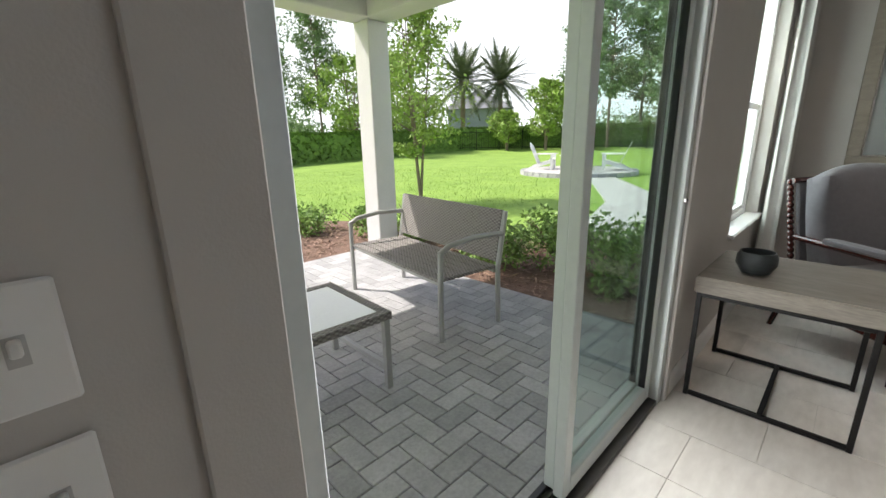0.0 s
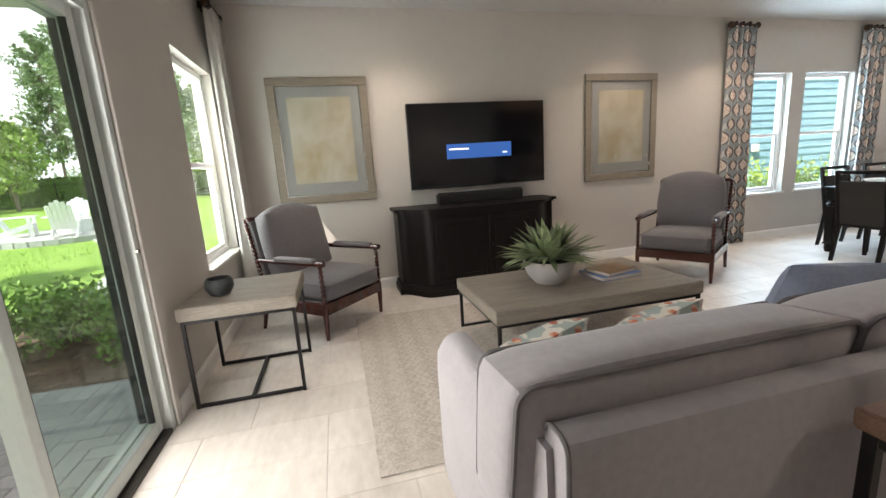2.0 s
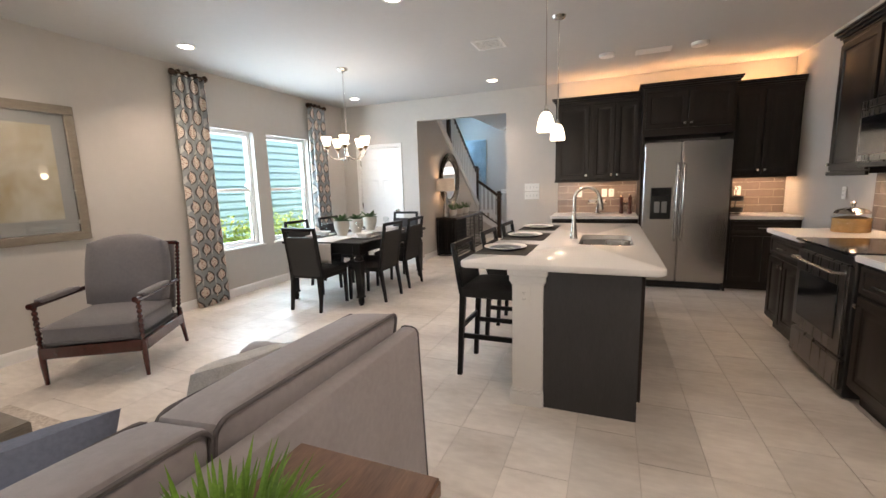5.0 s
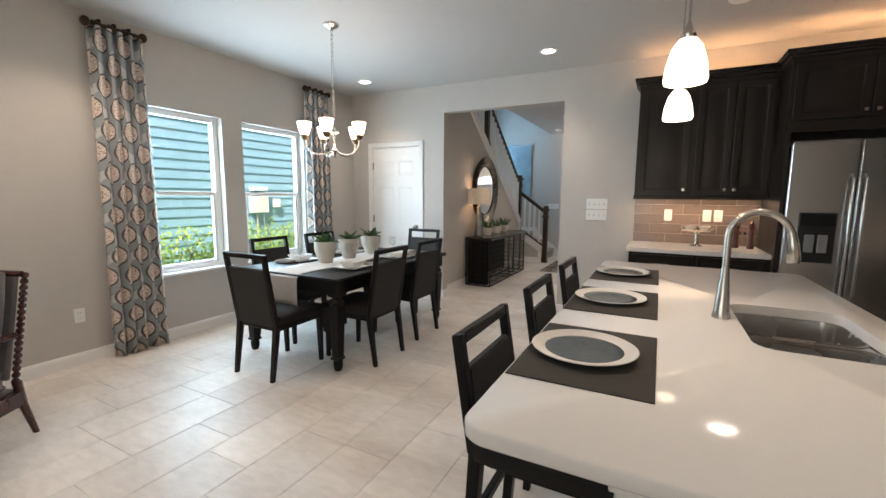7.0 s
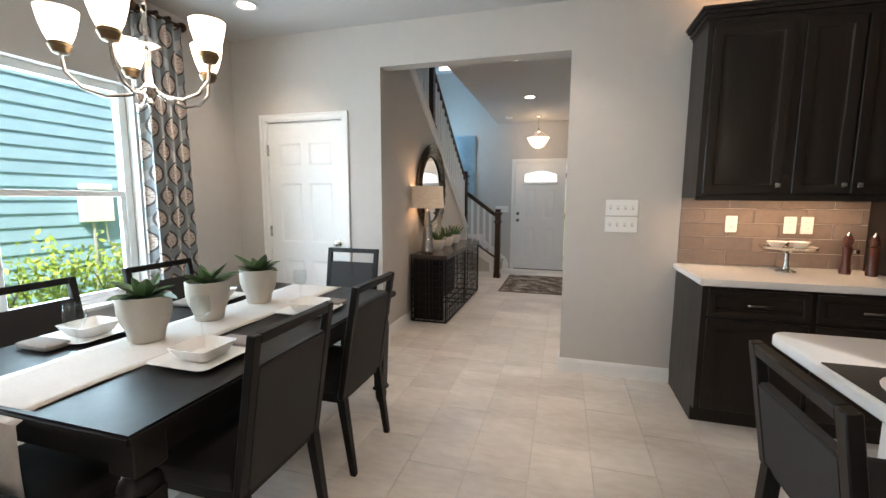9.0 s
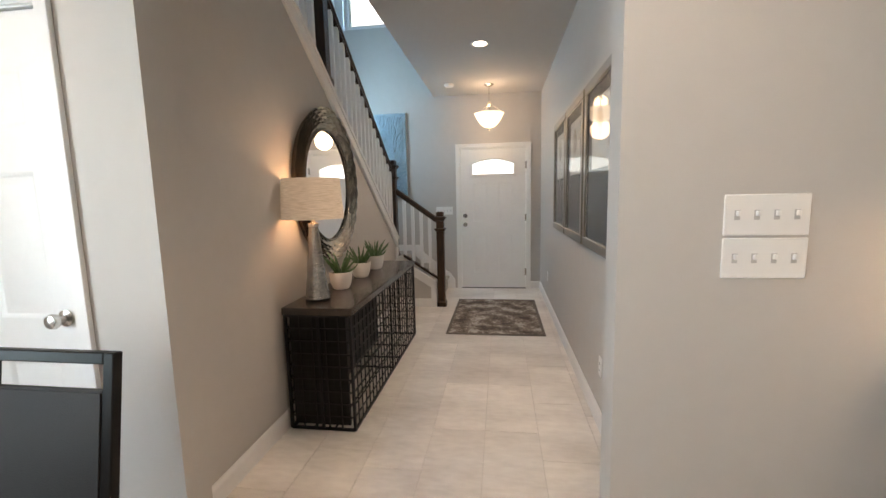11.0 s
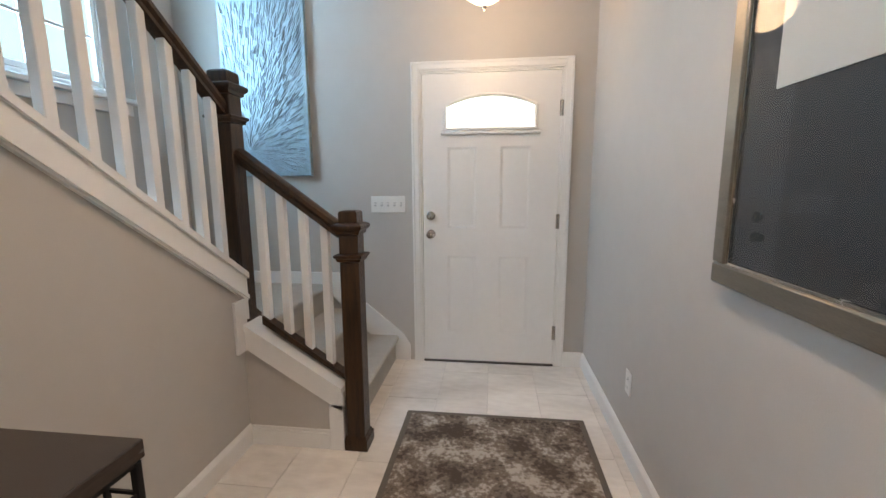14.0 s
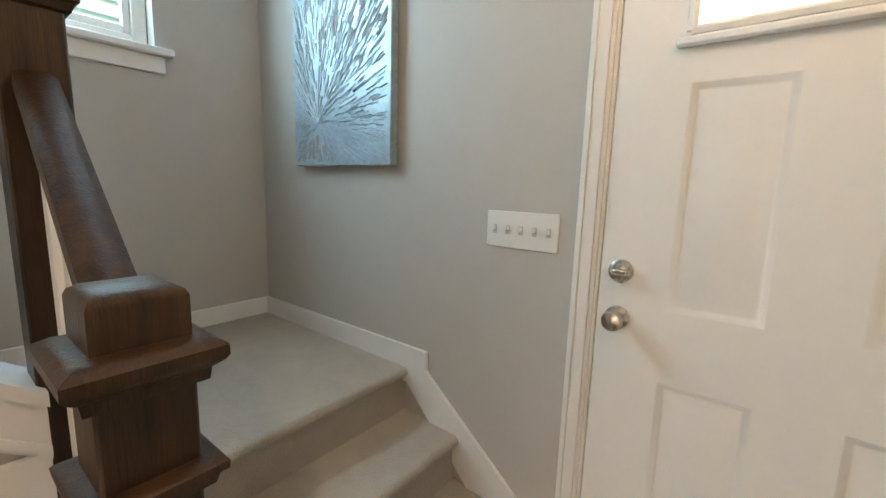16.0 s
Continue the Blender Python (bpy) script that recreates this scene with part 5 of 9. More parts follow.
TX0, TX1, TY0, TY1 = 0.83, 1.97, -2.60, -0.80
chair0 = dining_chair(pose(1.41, -2.64, 0, 0, 0, 180))
for x, y, r in ((1.83, -2.12, -90), (1.80, -1.42, -90), (0.90, -2.05, 90), (0.90, -1.35, 90), (1.38, -0.60, 0)):
    copy_thing(chair0, pose(x, y, 0, 0, 0, r))
dt = thing("dining_table", pose(0, 0, 0), "black farmhouse dining table with turned legs", "table")
bm = BM()
box(bm, TX0, TX1, TY0, TY1, 0.715, 0.75, 0.008, 2)
part("tabletop", bm, BLACKWOOD, dt)
bm = BM()
for a, b, c, d in ((TX0 + 0.05, TX1 - 0.05, TY0 + 0.05, TY0 + 0.075), (TX0 + 0.05, TX1 - 0.05, TY1 - 0.075, TY1 - 0.05), (TX0 + 0.05, TX0 + 0.075, TY0 + 0.075, TY1 - 0.075), (TX1 - 0.075, TX1 - 0.05, TY0 + 0.075, TY1 - 0.075)):
    box(bm, a, b, c, d, 0.62, 0.715)
part("apron", bm, BLACKWOOD, dt)
for x in (TX0 + 0.085, TX1 - 0.085):
    for y in (TY0 + 0.085, TY1 - 0.085):
        bm = BM()
        box(bm, x - 0.05, x + 0.05, y - 0.05, y + 0.05, 0.60, 0.714, 0.004)
        lathe(bm, [(0.048, 0.60), (0.034, 0.585), (0.055, 0.56), (0.058, 0.545), (0.040, 0.53)], (x, y, 0), 20)
        a = [bm.verts.new((x + i * 0.045, y + j * 0.045, 0.53)) for i, j in ((-1, -1), (1, -1), (1, 1), (-1, 1))]
        b = [bm.verts.new((x + i * 0.032, y + j * 0.032, 0.11)) for i, j in ((-1, -1), (1, -1), (1, 1), (-1, 1))]
        bridge(bm, a, b)
        bm.faces.new(a)
        box(bm, x - 0.042, x + 0.042, y - 0.042, y + 0.042, 0.09, 0.112, 0.004)
        lathe(bm, [(0.026, 0.0), (0.036, 0.03), (0.038, 0.07), (0.03, 0.09)], (x, y, 0), 16)
        part("leg", bm, BLACKWOOD, dt)
# runner draped over the south end
RUNNER = mat("white_linen_runner", (0.62, 0.585, 0.55), 0.9, vary=0.06, scale=9, bump=0.3, bscale=300)
bm = BM()
n = 40
rows = []
for i in range(n + 1):
    s = i / n
    length = 2.36
    d = s * length
    if d < 0.26:
        p = (TY0 - 0.012 - 0.004 * math.sin(d * 9), 0.75 - (0.26 - d) + 0.0)
    elif d > length - 0.26:
        p = (TY1 + 0.012, 0.75 - (d - (length - 0.26)))
    else:
        p = (TY0 + (d - 0.26) * (TY1 - TY0) / (length - 0.52), 0.7535)
    w = 0.185
    rows.append([bm.verts.new((1.385 + k * w / 4 + 0.003 * math.sin(s * 30 + k), p[0], p[1] + (0.0012 * math.sin(s * 45 + k * 1.3) if 0.26 < d < length - 0.26 else 0))) for k in range(-4, 5)])
for a, b in zip(rows, rows[1:]):
    for k in range(8):
        bm.faces.new((a[k], a[k + 1], b[k + 1], b[k]))
rn = solo("table_runner", bm, RUNNER, "white linen runner draped along the dining table", "table runner")
sm = rn.modifiers.new("thick", "SOLIDIFY")
sm.thickness, sm.offset = 0.003, 1.0


def leaf(bm, base, way, length, width, curve=0.3, n=5, fold=0.15, tip=0.05):
    """A tapering curved leaf blade."""
    base, way = Vector(base), Vector(way).normalized()
    side = way.cross(Vector((0, 0, 1)))
    if side.length < 0.05:
        side = Vector((1, 0, 0))
    side.normalize()
    up = side.cross(way)
    prev = None
    for i in range(n + 1):
        s = i / n
        c = base + way * (length * s) + Vector((0, 0, -curve * length * s * s))
        w = width * (math.sin(math.pi * (0.18 + 0.82 * s)) ** 0.8 if s < 1 else tip)
        r = [bm.verts.new(c - side * w / 2 + up * w * fold), bm.verts.new(c), bm.verts.new(c + side * w / 2 + up * w * fold)]
        if prev:
            bm.faces.new((prev[0], prev[1], r[1], r[0]))
            bm.faces.new((prev[1], prev[2], r[2], r[1]))
        prev = r


def potted(name, m, pot_profile, pot_mat, leaves, leaf_mat, label, group="", pot_label="", soil=None):
    p = thing(name, m, label, "potted plant", group)
    bm = BM()
    lathe(bm, pot_profile, n=32)
    part("pot", bm, pot_mat, p, pot_label)
    bm = BM()
    r, z = soil
    lathe(bm, [(r, z - 0.01), (r, z), (0.002, z + 0.004)], n=20)
    part("soil", bm, mat("dark_soil", (0.03, 0.022, 0.015), 0.95, vary=0.3, scale=60, bump=0.6, bscale=120), p)
    bm = BM()
    leaves(bm)
    part("foliage", bm, leaf_mat, p)
    return p


def succulent(rng, z, n=16, length=0.10, width=0.045):
    def make(bm):
        for i in range(n):
            a = i * 2.4
            e = 0.25 + 0.9 * i / n
            leaf(bm, (0.01 * math.cos(a), 0.01 * math.sin(a), z), (math.cos(a) * math.cos(e), math.sin(a) * math.cos(e), math.sin(e)), length * rng.uniform(0.75, 1.2) * (1.15 - 0.5 * i / n), width * (1.1 - 0.4 * i / n), rng.uniform(-0.15, 0.25), 6, 0.25)
    return make


DARKSUC = mat("dark_succulent", (0.035, 0.085, 0.032), 0.40, scale=20, color2=(0.09, 0.17, 0.06), island=0.2)
rng = random.Random(5)
for y in (-2.03, -1.70, -1.34):
    potted("succulent_pot", pose(1.325, y, 0.757), [(0.060, 0), (0.066, 0.005), (0.072, 0.045), (0.092, 0.09), (0.100, 0.13), (0.101, 0.195), (0.096, 0.197), (0.094, 0.16), (0.002, 0.155)], CREAMCER, succulent(rng, 0.175, 12, 0.15, 0.066), DARKSUC, "cream stoneware pot with a dark green succulent", "pots on the table", soil=(0.0945, 0.178))

NAPKIN = mat("taupe_napkin", (0.24, 0.21, 0.19), 0.9, vary=0.1, scale=20, bump=0.3, bscale=300)


def setting(x, y, r):
    m = pose(x, y, 0.7515, 0, 0, r)
    p = thing("square_plate", m, "white square dinner plate on the dining table", "plate", "dining place settings")
    bm = BM()

    def sq(h, z, c):
        return [bm.verts.new((px, py, z)) for px, py in rounded(-h, h, -h, h, c, 3)]
    rings = [sq(0.09, 0, 0.02), sq(0.135, 0.016, 0.03), sq(0.137, 0.019, 0.03), sq(0.133, 0.019, 0.03), sq(0.10, 0.008, 0.02)]
    bm.faces.new(rings[0][::-1])
    for a, b in zip(rings, rings[1:]):
        bridge(bm, a, b)
    bm.faces.new(rings[-1])
    part("dish", bm, CERAMIC, p)
    b_ = thing("square_bowl", m @ pose(0.0, 0.0, 0.0085), "white square bowl stacked on a plate", "bowl", "dining place settings")
    bm = BM()
    rings = [sq(0.05, 0, 0.015), sq(0.06, 0.004, 0.015), sq(0.088, 0.052, 0.02), sq(0.085, 0.053, 0.02), sq(0.058, 0.010, 0.015)]
    bm.faces.new(rings[0][::-1])
    for a, b in zip(rings, rings[1:]):
        bridge(bm, a, b)
    bm.faces.new(rings[-1])
    part("dish", bm, CERAMIC, b_)
    n_ = thing("napkin", m @ pose(0.165, -0.02, 0.003), "folded taupe cloth napkin", "napkin", "dining place settings")
    bm = BM()
    cushion(bm, -0.045, 0.045, -0.09, 0.09, 0, 0.025, 0.006, 4)
    part("cloth", bm, NAPKIN, n_)
    g = thing("wine_glass", m @ pose(0.16, 0.17, 0.0), "clear stemmed wine glass", "glass", "dining place settings")
    bm = BM()
    lathe(bm, [(0.034, 0), (0.034, 0.003), (0.006, 0.008), (0.004, 0.02), (0.004, 0.085), (0.012, 0.095), (0.034, 0.12), (0.040, 0.15), (0.034, 0.195), (0.0325, 0.195), (0.0385, 0.15), (0.032, 0.122), (0.002, 0.1)], n=24)
    part("glass", bm, DRINKGLASS, g)


for x, y, r in ((1.72, -2.12, 90), (1.72, -1.42, 90), (1.02, -2.05, -90), (1.02, -1.35, -90)):
    setting(x, y, r)

# chandelier
ch = thing("chandelier", pose(1.53, -2.10, 0), "brushed nickel chandelier with five frosted shades, lit", "chandelier")
bm = BM()
lathe(bm, [(0.004, 1.70), (0.014, 1.712), (0.008, 1.73), (0.022, 1.745), (0.03, 1.765), (0.014, 1.785), (0.010, 1.85), (0.012, 1.90), (0.05, 1.915), (0.028, 1.93), (0.010, 1.95), (0.008, 2.02), (0.003, 2.03)], n=18)
part("body", bm, NICKEL, ch)
bm = BM()
z = 2.03
k = 0
while z < 2.76:
    pts = [(0.012 * math.cos(t) * (1 if k % 2 else 0), 0.012 * math.cos(t) * (0 if k % 2 else 1), z + 0.02 + 0.022 * math.sin(t)) for t in [i * math.pi / 5 for i in range(11)]]
    tube(bm, pts, 0.0028, 5)
    z += 0.034
    k += 1
part("chain", bm, NICKEL, ch)
bm = BM()
lathe(bm, [(0.005, 2.755), (0.03, 2.765), (0.062, 2.785), (0.065, 2.80)], n=22)
part("canopy", bm, NICKEL, ch)
SHADEG = glow("frosted_chandelier_glass", (1.0, 0.83, 0.62), 2.6)
for i in range(5):
    a = radians(10 + 72 * i)
    c, s = math.cos(a), math.sin(a)
    bm = BM()
    pts = [(0.015, 1.765), (0.06, 1.735), (0.13, 1.722), (0.195, 1.742), (0.236, 1.79), (0.243, 1.85)]
    tube(bm, [(r * c, r * s, z) for r, z in pts], 0.006, 8)
    arm = part("arm", bm, NICKEL, ch)
    bm = BM()
    lathe(bm, [(0.012, 1.845), (0.024, 1.85), (0.034, 1.872), (0.030, 1.885)], (0.243 * c, 0.243 * s, 0), 16)
    part("cup", bm, mat("antique_brass", (0.20, 0.14, 0.08), 0.35, 0.9, vary=0.2), arm)
    bm = BM()
    lathe(bm, [(0.030, 1.884), (0.042, 1.91), (0.053, 1.95), (0.060, 1.99), (0.057, 1.99), (0.050, 1.95), (0.039, 1.912), (0.002, 1.9)], (0.243 * c, 0.243 * s, 0), 22)
    part("shade", bm, SHADEG, arm, "lit frosted glass bell shade")
lamp("chandelier_lamp", "POINT", pose(1.53, -2.10, 1.90), 8, SOFT, 0.2)

# ---- patterned cloth ----


class Nodes:
    """Short-hand for building a node graph."""

    def __init__(self, name):
        self.m = bpy.data.materials.new(name)
        self.m.use_nodes = True
        self.N, self.L = self.m.node_tree.nodes, self.m.node_tree.links
        self.b = self.N["Principled BSDF"]

    def math(self, op, a, b=0.0):
        n = self.N.new("ShaderNodeMath")
        n.operation = op
        for i, v in enumerate((a, b)):
            if isinstance(v, (int, float)):
                n.inputs[i].default_value = v
            else:
                self.L.new(v, n.inputs[i])
        return n.outputs[0]

    def noise(self, vec, scale, detail=4):
        n = self.N.new("ShaderNodeTexNoise")
        n.inputs["Scale"].default_value = scale
        n.inputs["Detail"].default_value = detail
        self.L.new(vec, n.inputs["Vector"])
        return n.outputs["Fac"]

    def mix(self, fac, a, b):
        n = self.N.new("ShaderNodeMix")
        n.data_type = "RGBA"
        for i, v in ((0, fac), (6, a), (7, b)):
            if isinstance(v, tuple):
                n.inputs[i].default_value = (*v, 1)
            elif isinstance(v, (int, float)):
                n.inputs[i].default_value = v
            else:
                self.L.new(v, n.inputs[i])
        return n.outputs[2]

    def step(self, v, lo, hi):
        n = self.N.new("ShaderNodeMapRange")
        n.inputs["From Min"].default_value, n.inputs["From Max"].default_value = lo, hi
        self.L.new(v, n.inputs["Value"])
        return n.outputs[0]

    def coords(self, which):
        t = self.N.new("ShaderNodeTexCoord")
        s = self.N.new("ShaderNodeSeparateXYZ")
        self.L.new(t.outputs[which], s.inputs[0])
        return t.outputs[which], s.outputs[0], s.outputs[1], s.outputs[2]

    def done(self, color, rough=0.9, bump=None, strength=0.3):
        self.L.new(color, self.b.inputs["Base Color"])
        self.b.inputs["Roughness"].default_value = rough
        if bump is not None:
            p = self.N.new("ShaderNodeBump")
            p.inputs["Strength"].default_value = strength
            p.inputs["Distance"].default_value = 0.01
            self.L.new(bump, p.inputs["Height"])
            self.L.new(p.outputs[0], self.b.inputs["Normal"])
        return self.m


def ogee_cloth():
    g = Nodes("ogee_medallion_cloth")
    vec, u, v, _ = g.coords("UV")
    P, Q = 0.30, 0.34

    def cell(off):
        a = g.math("MULTIPLY", g.math("SUBTRACT", g.math("FRACT", g.math("ADD", g.math("DIVIDE", u, P), off)), 0.5), P)
        b = g.math("MULTIPLY", g.math("SUBTRACT", g.math("FRACT", g.math("ADD", g.math("DIVIDE", v, Q), off)), 0.5), Q * 0.92)
        return g.math("SQRT", g.math("ADD", g.math("POWER", g.math("ABSOLUTE", a), 2.0), g.math("POWER", g.math("ABSOLUTE", b), 2.0)))
    d = g.math("MINIMUM", cell(0.0), cell(0.5))
    wv = g.math("SINE", g.math("ADD", g.math("MULTIPLY", u, 2 * math.pi / P * 1.0), g.math("MULTIPLY", g.math("SINE", g.math("MULTIPLY", v, 2 * math.pi / Q)), 1.5)))
    ground = g.mix(g.step(wv, 0.55, 0.75), (0.33, 0.355, 0.365), (0.60, 0.60, 0.58))
    n = g.noise(vec, 95, 3)
    inner = g.mix(g.step(n, 0.54, 0.60), (0.78, 0.70, 0.62), (0.42, 0.19, 0.13))
    ringc = g.mix(g.step(d, 0.086, 0.091), (0.10, 0.09, 0.09), ground)
    col = g.mix(g.step(d, 0.076, 0.080), inner, ringc)
    return g.done(col, 0.85, g.noise(vec, 900, 2), 0.15)


def floral_cloth():
    g = Nodes("floral_cushion_cloth")
    vec, *_ = g.coords("Object")
    vo = g.N.new("ShaderNodeTexVoronoi")
    vo.inputs["Scale"].default_value = 17
    g.L.new(vec, vo.inputs["Vector"])
    d = vo.outputs["Distance"]
    n = g.noise(vec, 34, 3)
    petals = g.mix(g.step(n, 0.47, 0.53), (0.55, 0.17, 0.11), (0.66, 0.42, 0.30))
    ground = g.mix(g.step(g.noise(vec, 12, 2), 0.50, 0.54), (0.70, 0.67, 0.60), (0.36, 0.42, 0.40))
    col = g.mix(g.step(d, 0.26, 0.32), petals, ground)
    return g.done(col, 0.9, g.noise(vec, 500, 2), 0.2)


def rug_cloth(name, cols, bscale):
    g = Nodes(name)
    vec, x, y, _ = g.coords("Object")
    n1 = g.noise(vec, bscale, 8)
    n2 = g.noise(vec, bscale * 9, 4)
    s = g.math("ADD", g.math("MULTIPLY", n1, 0.62), g.math("MULTIPLY", n2, 0.38))
    c = g.mix(g.step(s, 0.42, 0.50), cols[0], cols[1])
    c = g.mix(g.step(s, 0.52, 0.60), c, cols[2])
    return g.done(c, 0.95, g.noise(vec, 400, 2), 0.5)


def stripe_rug():
    g = Nodes("cream_banded_rug")
    vec, x, y, _ = g.coords("Object")
    fine = g.math("SINE", g.math("ADD", g.math("MULTIPLY", y, 42.0), g.math("MULTIPLY", g.math("SINE", g.math("MULTIPLY", x, 60.0)), 0.8)))
    band = g.math("SINE", g.math("MULTIPLY", y, 9.0))
    n = g.noise(vec, 70, 4)
    big = g.noise(vec, 4, 5)
    zig = g.math("SINE", g.math("ADD", g.math("MULTIPLY", y, 130.0), g.math("MULTIPLY", g.math("ABSOLUTE", g.math("SINE", g.math("MULTIPLY", x, 40.0))), 5.0)))
    f = g.math("ADD", g.math("MULTIPLY", g.math("MULTIPLY", zig, g.step(band, -0.1, 0.1)), 0.09), g.math("ADD", g.math("MULTIPLY", fine, 0.07), n))
    c = g.mix(g.step(f, 0.3, 0.75), (0.47, 0.41, 0.35), (0.69, 0.63, 0.565))
    c = g.mix(g.step(big, 0.55, 0.75), c, (0.62, 0.56, 0.50))
    return g.done(c, 0.95, g.noise(vec, 400, 2), 0.5)


CURTAIN = ogee_cloth()
FLORAL = floral_cloth()
SEAGREEN = mat("pale_teal_cloth", (0.22, 0.30, 0.30), 0.9, vary=0.1, scale=9, bump=0.2, bscale=400)


def curtain(name, m, w, h, folds, depth, material, label, gather=0.75):
    """A hanging panel in the local x-z plane with deep folds, a rod and finials."""
    c = thing(name, m, label, "curtain", "window curtains")
    bm = BM()
    uv = bm.loops.layers.uv.new("UVMap")
    nx, nz = folds * 10, 14
    grid = []
    for j in range(nz + 1):
        row = []
        t = j / nz
        for i in range(nx + 1):
            s = i / nx
            ww = w * (gather + (1 - gather) * (1 - t) ** 1.3)
            ph = s * folds * 2 * math.pi
            d = depth * (0.75 + 0.25 * (1 - t)) * math.sin(ph + 0.5 * math.sin(t * 3 + s * 5))
            row.append(bm.verts.new((-ww / 2 + ww * s + 0.010 * math.sin(ph * 2 + t * 2), d, h * t)))
        grid.append(row)
    flat = w * 1.75
    for j in range(nz):
        for i in range(nx):
            f = bm.faces.new((grid[j][i], grid[j][i + 1], grid[j + 1][i + 1], grid[j + 1][i]))
            for lp, (a, b) in zip(f.loops, ((i, j), (i + 1, j), (i + 1, j + 1), (i, j + 1))):
                lp[uv].uv = (flat * a / nx, h * b / nz)
    p = part("panel", bm, material, c, smooth=60)
    so = p.modifiers.new("thick", "SOLIDIFY")
    so.thickness = 0.003
    bm = BM()
    cyl(bm, (-w * 0.42, 0, h + 0.015), (w * 0.42, 0, h + 0.015), 0.016, n=12)
    part("rod", bm, DARKOAK, c)
    for k, x in enumerate((-w * 0.42, w * 0.42)):
        bm = BM()
        sgn = -1 if k == 0 else 1
        mm = Matrix.Translation((x, 0, h + 0.015)) @ pose(0, 0, 0, 0, 90 * sgn, 0)
        lathe(bm, [(0.018, 0), (0.032, 0.008), (0.038, 0.025), (0.032, 0.042), (0.012, 0.055), (0.003, 0.056)], n=16, m=mm)
        part("finial", bm, DARKOAK, c)
    for x in (-w * 0.25, 0.0, w * 0.25):
        bm = BM()
        box(bm, x - 0.012, x + 0.012, 0.0, 0.085, h + 0.005, h + 0.06, 0.004)
        part("bracket", bm, DARKOAK, c)
        for dx in (-0.05,):
            bm = BM()
            tube(bm, [(x + dx, 0.027 * math.cos(a), h + 0.010 + 0.027 * math.sin(a)) for a in [i * math.pi / 8 for i in range(17)]], 0.004, 6)
            part("ring", bm, DARKOAK, c)
    return c


curtain("curtain", pose(0.09, -3.02, 0.012, 0, 0, 90), 0.42, 2.66, 5, 0.045, CURTAIN, "grey curtain panel with coral ogee medallions", 0.92)
curtain("curtain", pose(0.09, -0.80, 0.012, 0, 0, 90), 0.42, 2.66, 5, 0.045, CURTAIN, "grey curtain panel with coral ogee medallions", 0.92)
curtain("curtain", pose(0.22, SY + 0.10, 0.012, 0, 0, 180), 0.38, 2.64, 5, 0.045, mat("pale_lined_curtain", (0.62, 0.60, 0.56), 0.9, vary=0.05, scale=6, bump=0.15, bscale=300), "pale lined curtain panel beside the garden window", 0.9)


# ---- living room ----
def picture(name, m, w, h, fw, frame_mat, label, inner, mat_col=None, art=None, glass=True, group=""):
    """A framed picture in the local x-z plane, facing local -y."""
    p = thing(name, m, label, "picture", group)
    bm = BM()
    t = 0.03
    for a, b, c, d in ((-w / 2, w / 2, -h / 2, -h / 2 + fw), (-w / 2, w / 2, h / 2 - fw, h / 2), (-w / 2, -w / 2 + fw, -h / 2 + fw, h / 2 - fw), (w / 2 - fw, w / 2, -h / 2 + fw, h / 2 - fw)):
        box(bm, a, b, -t, 0, c, d, 0.005)
    part("frame", bm, frame_mat, p)
    bm = BM()
    lip = 0.008
    for a, b, c, d in ((-w / 2 + fw, w / 2 - fw, -h / 2 + fw, -h / 2 + fw + lip), (-w / 2 + fw, w / 2 - fw, h / 2 - fw - lip, h / 2 - fw), (-w / 2 + fw, -w / 2 + fw + lip, -h / 2 + fw + lip, h / 2 - fw - lip), (w / 2 - fw - lip, w / 2 - fw, -h / 2 + fw + lip, h / 2 - fw - lip)):
        box(bm, a, b, -0.022, -0.006, c, d)
    part("inner_lip", bm, NICKEL, p)
    bm = BM()
    box(bm, -w / 2 + fw + lip, w / 2 - fw - lip, -0.010, -0.004, -h / 2 + fw + lip, h / 2 - fw - lip)
    part("mount", bm, inner, p)
    if art:
        a, b, c, d, am = art
        bm = BM()
        box(bm, a, b, -0.0135, -0.0105, c, d)
        part("print", bm, am, p)
    if glass:
        bm = BM()
        box(bm, -w / 2 + fw + lip, w / 2 - fw - lip, -0.0185, -0.0165, -h / 2 + fw + lip, h / 2 - fw - lip)
        part("pane", bm, PICGLASS, p)
    return p


SILVERWOOD = mat("brushed_silver_wood_frame", (0.26, 0.225, 0.18), 0.4, 0.35, vary=0.15, scale=4, stretch=(3, 3, 12), bump=0.08, bscale=40)
MOUNT = mat("grey_picture_mount", (0.33, 0.325, 0.315), 0.85, vary=0.05, scale=8)
ABSTRACT = mat("abstract_ochre_print", (0.60, 0.57, 0.50), 0.85, scale=3.0, color2=(0.42, 0.33, 0.20), detail_mix=0.15)
picture("framed_picture", pose(0.002, -8.05, 1.57, 0, 0, 90), 0.94, 1.20, 0.075, SILVERWOOD, "silver-framed abstract print in grey mount", MOUNT, art=(-0.30, 0.30, -0.40, 0.42, ABSTRACT), group="living room pictures")
picture("framed_picture", pose(0.002, -4.65, 1.57, 0, 0, 90), 0.96, 1.20, 0.075, SILVERWOOD, "silver-framed abstract print in grey mount", MOUNT, art=(-0.30, 0.30, -0.40, 0.42, ABSTRACT), group="living room pictures")

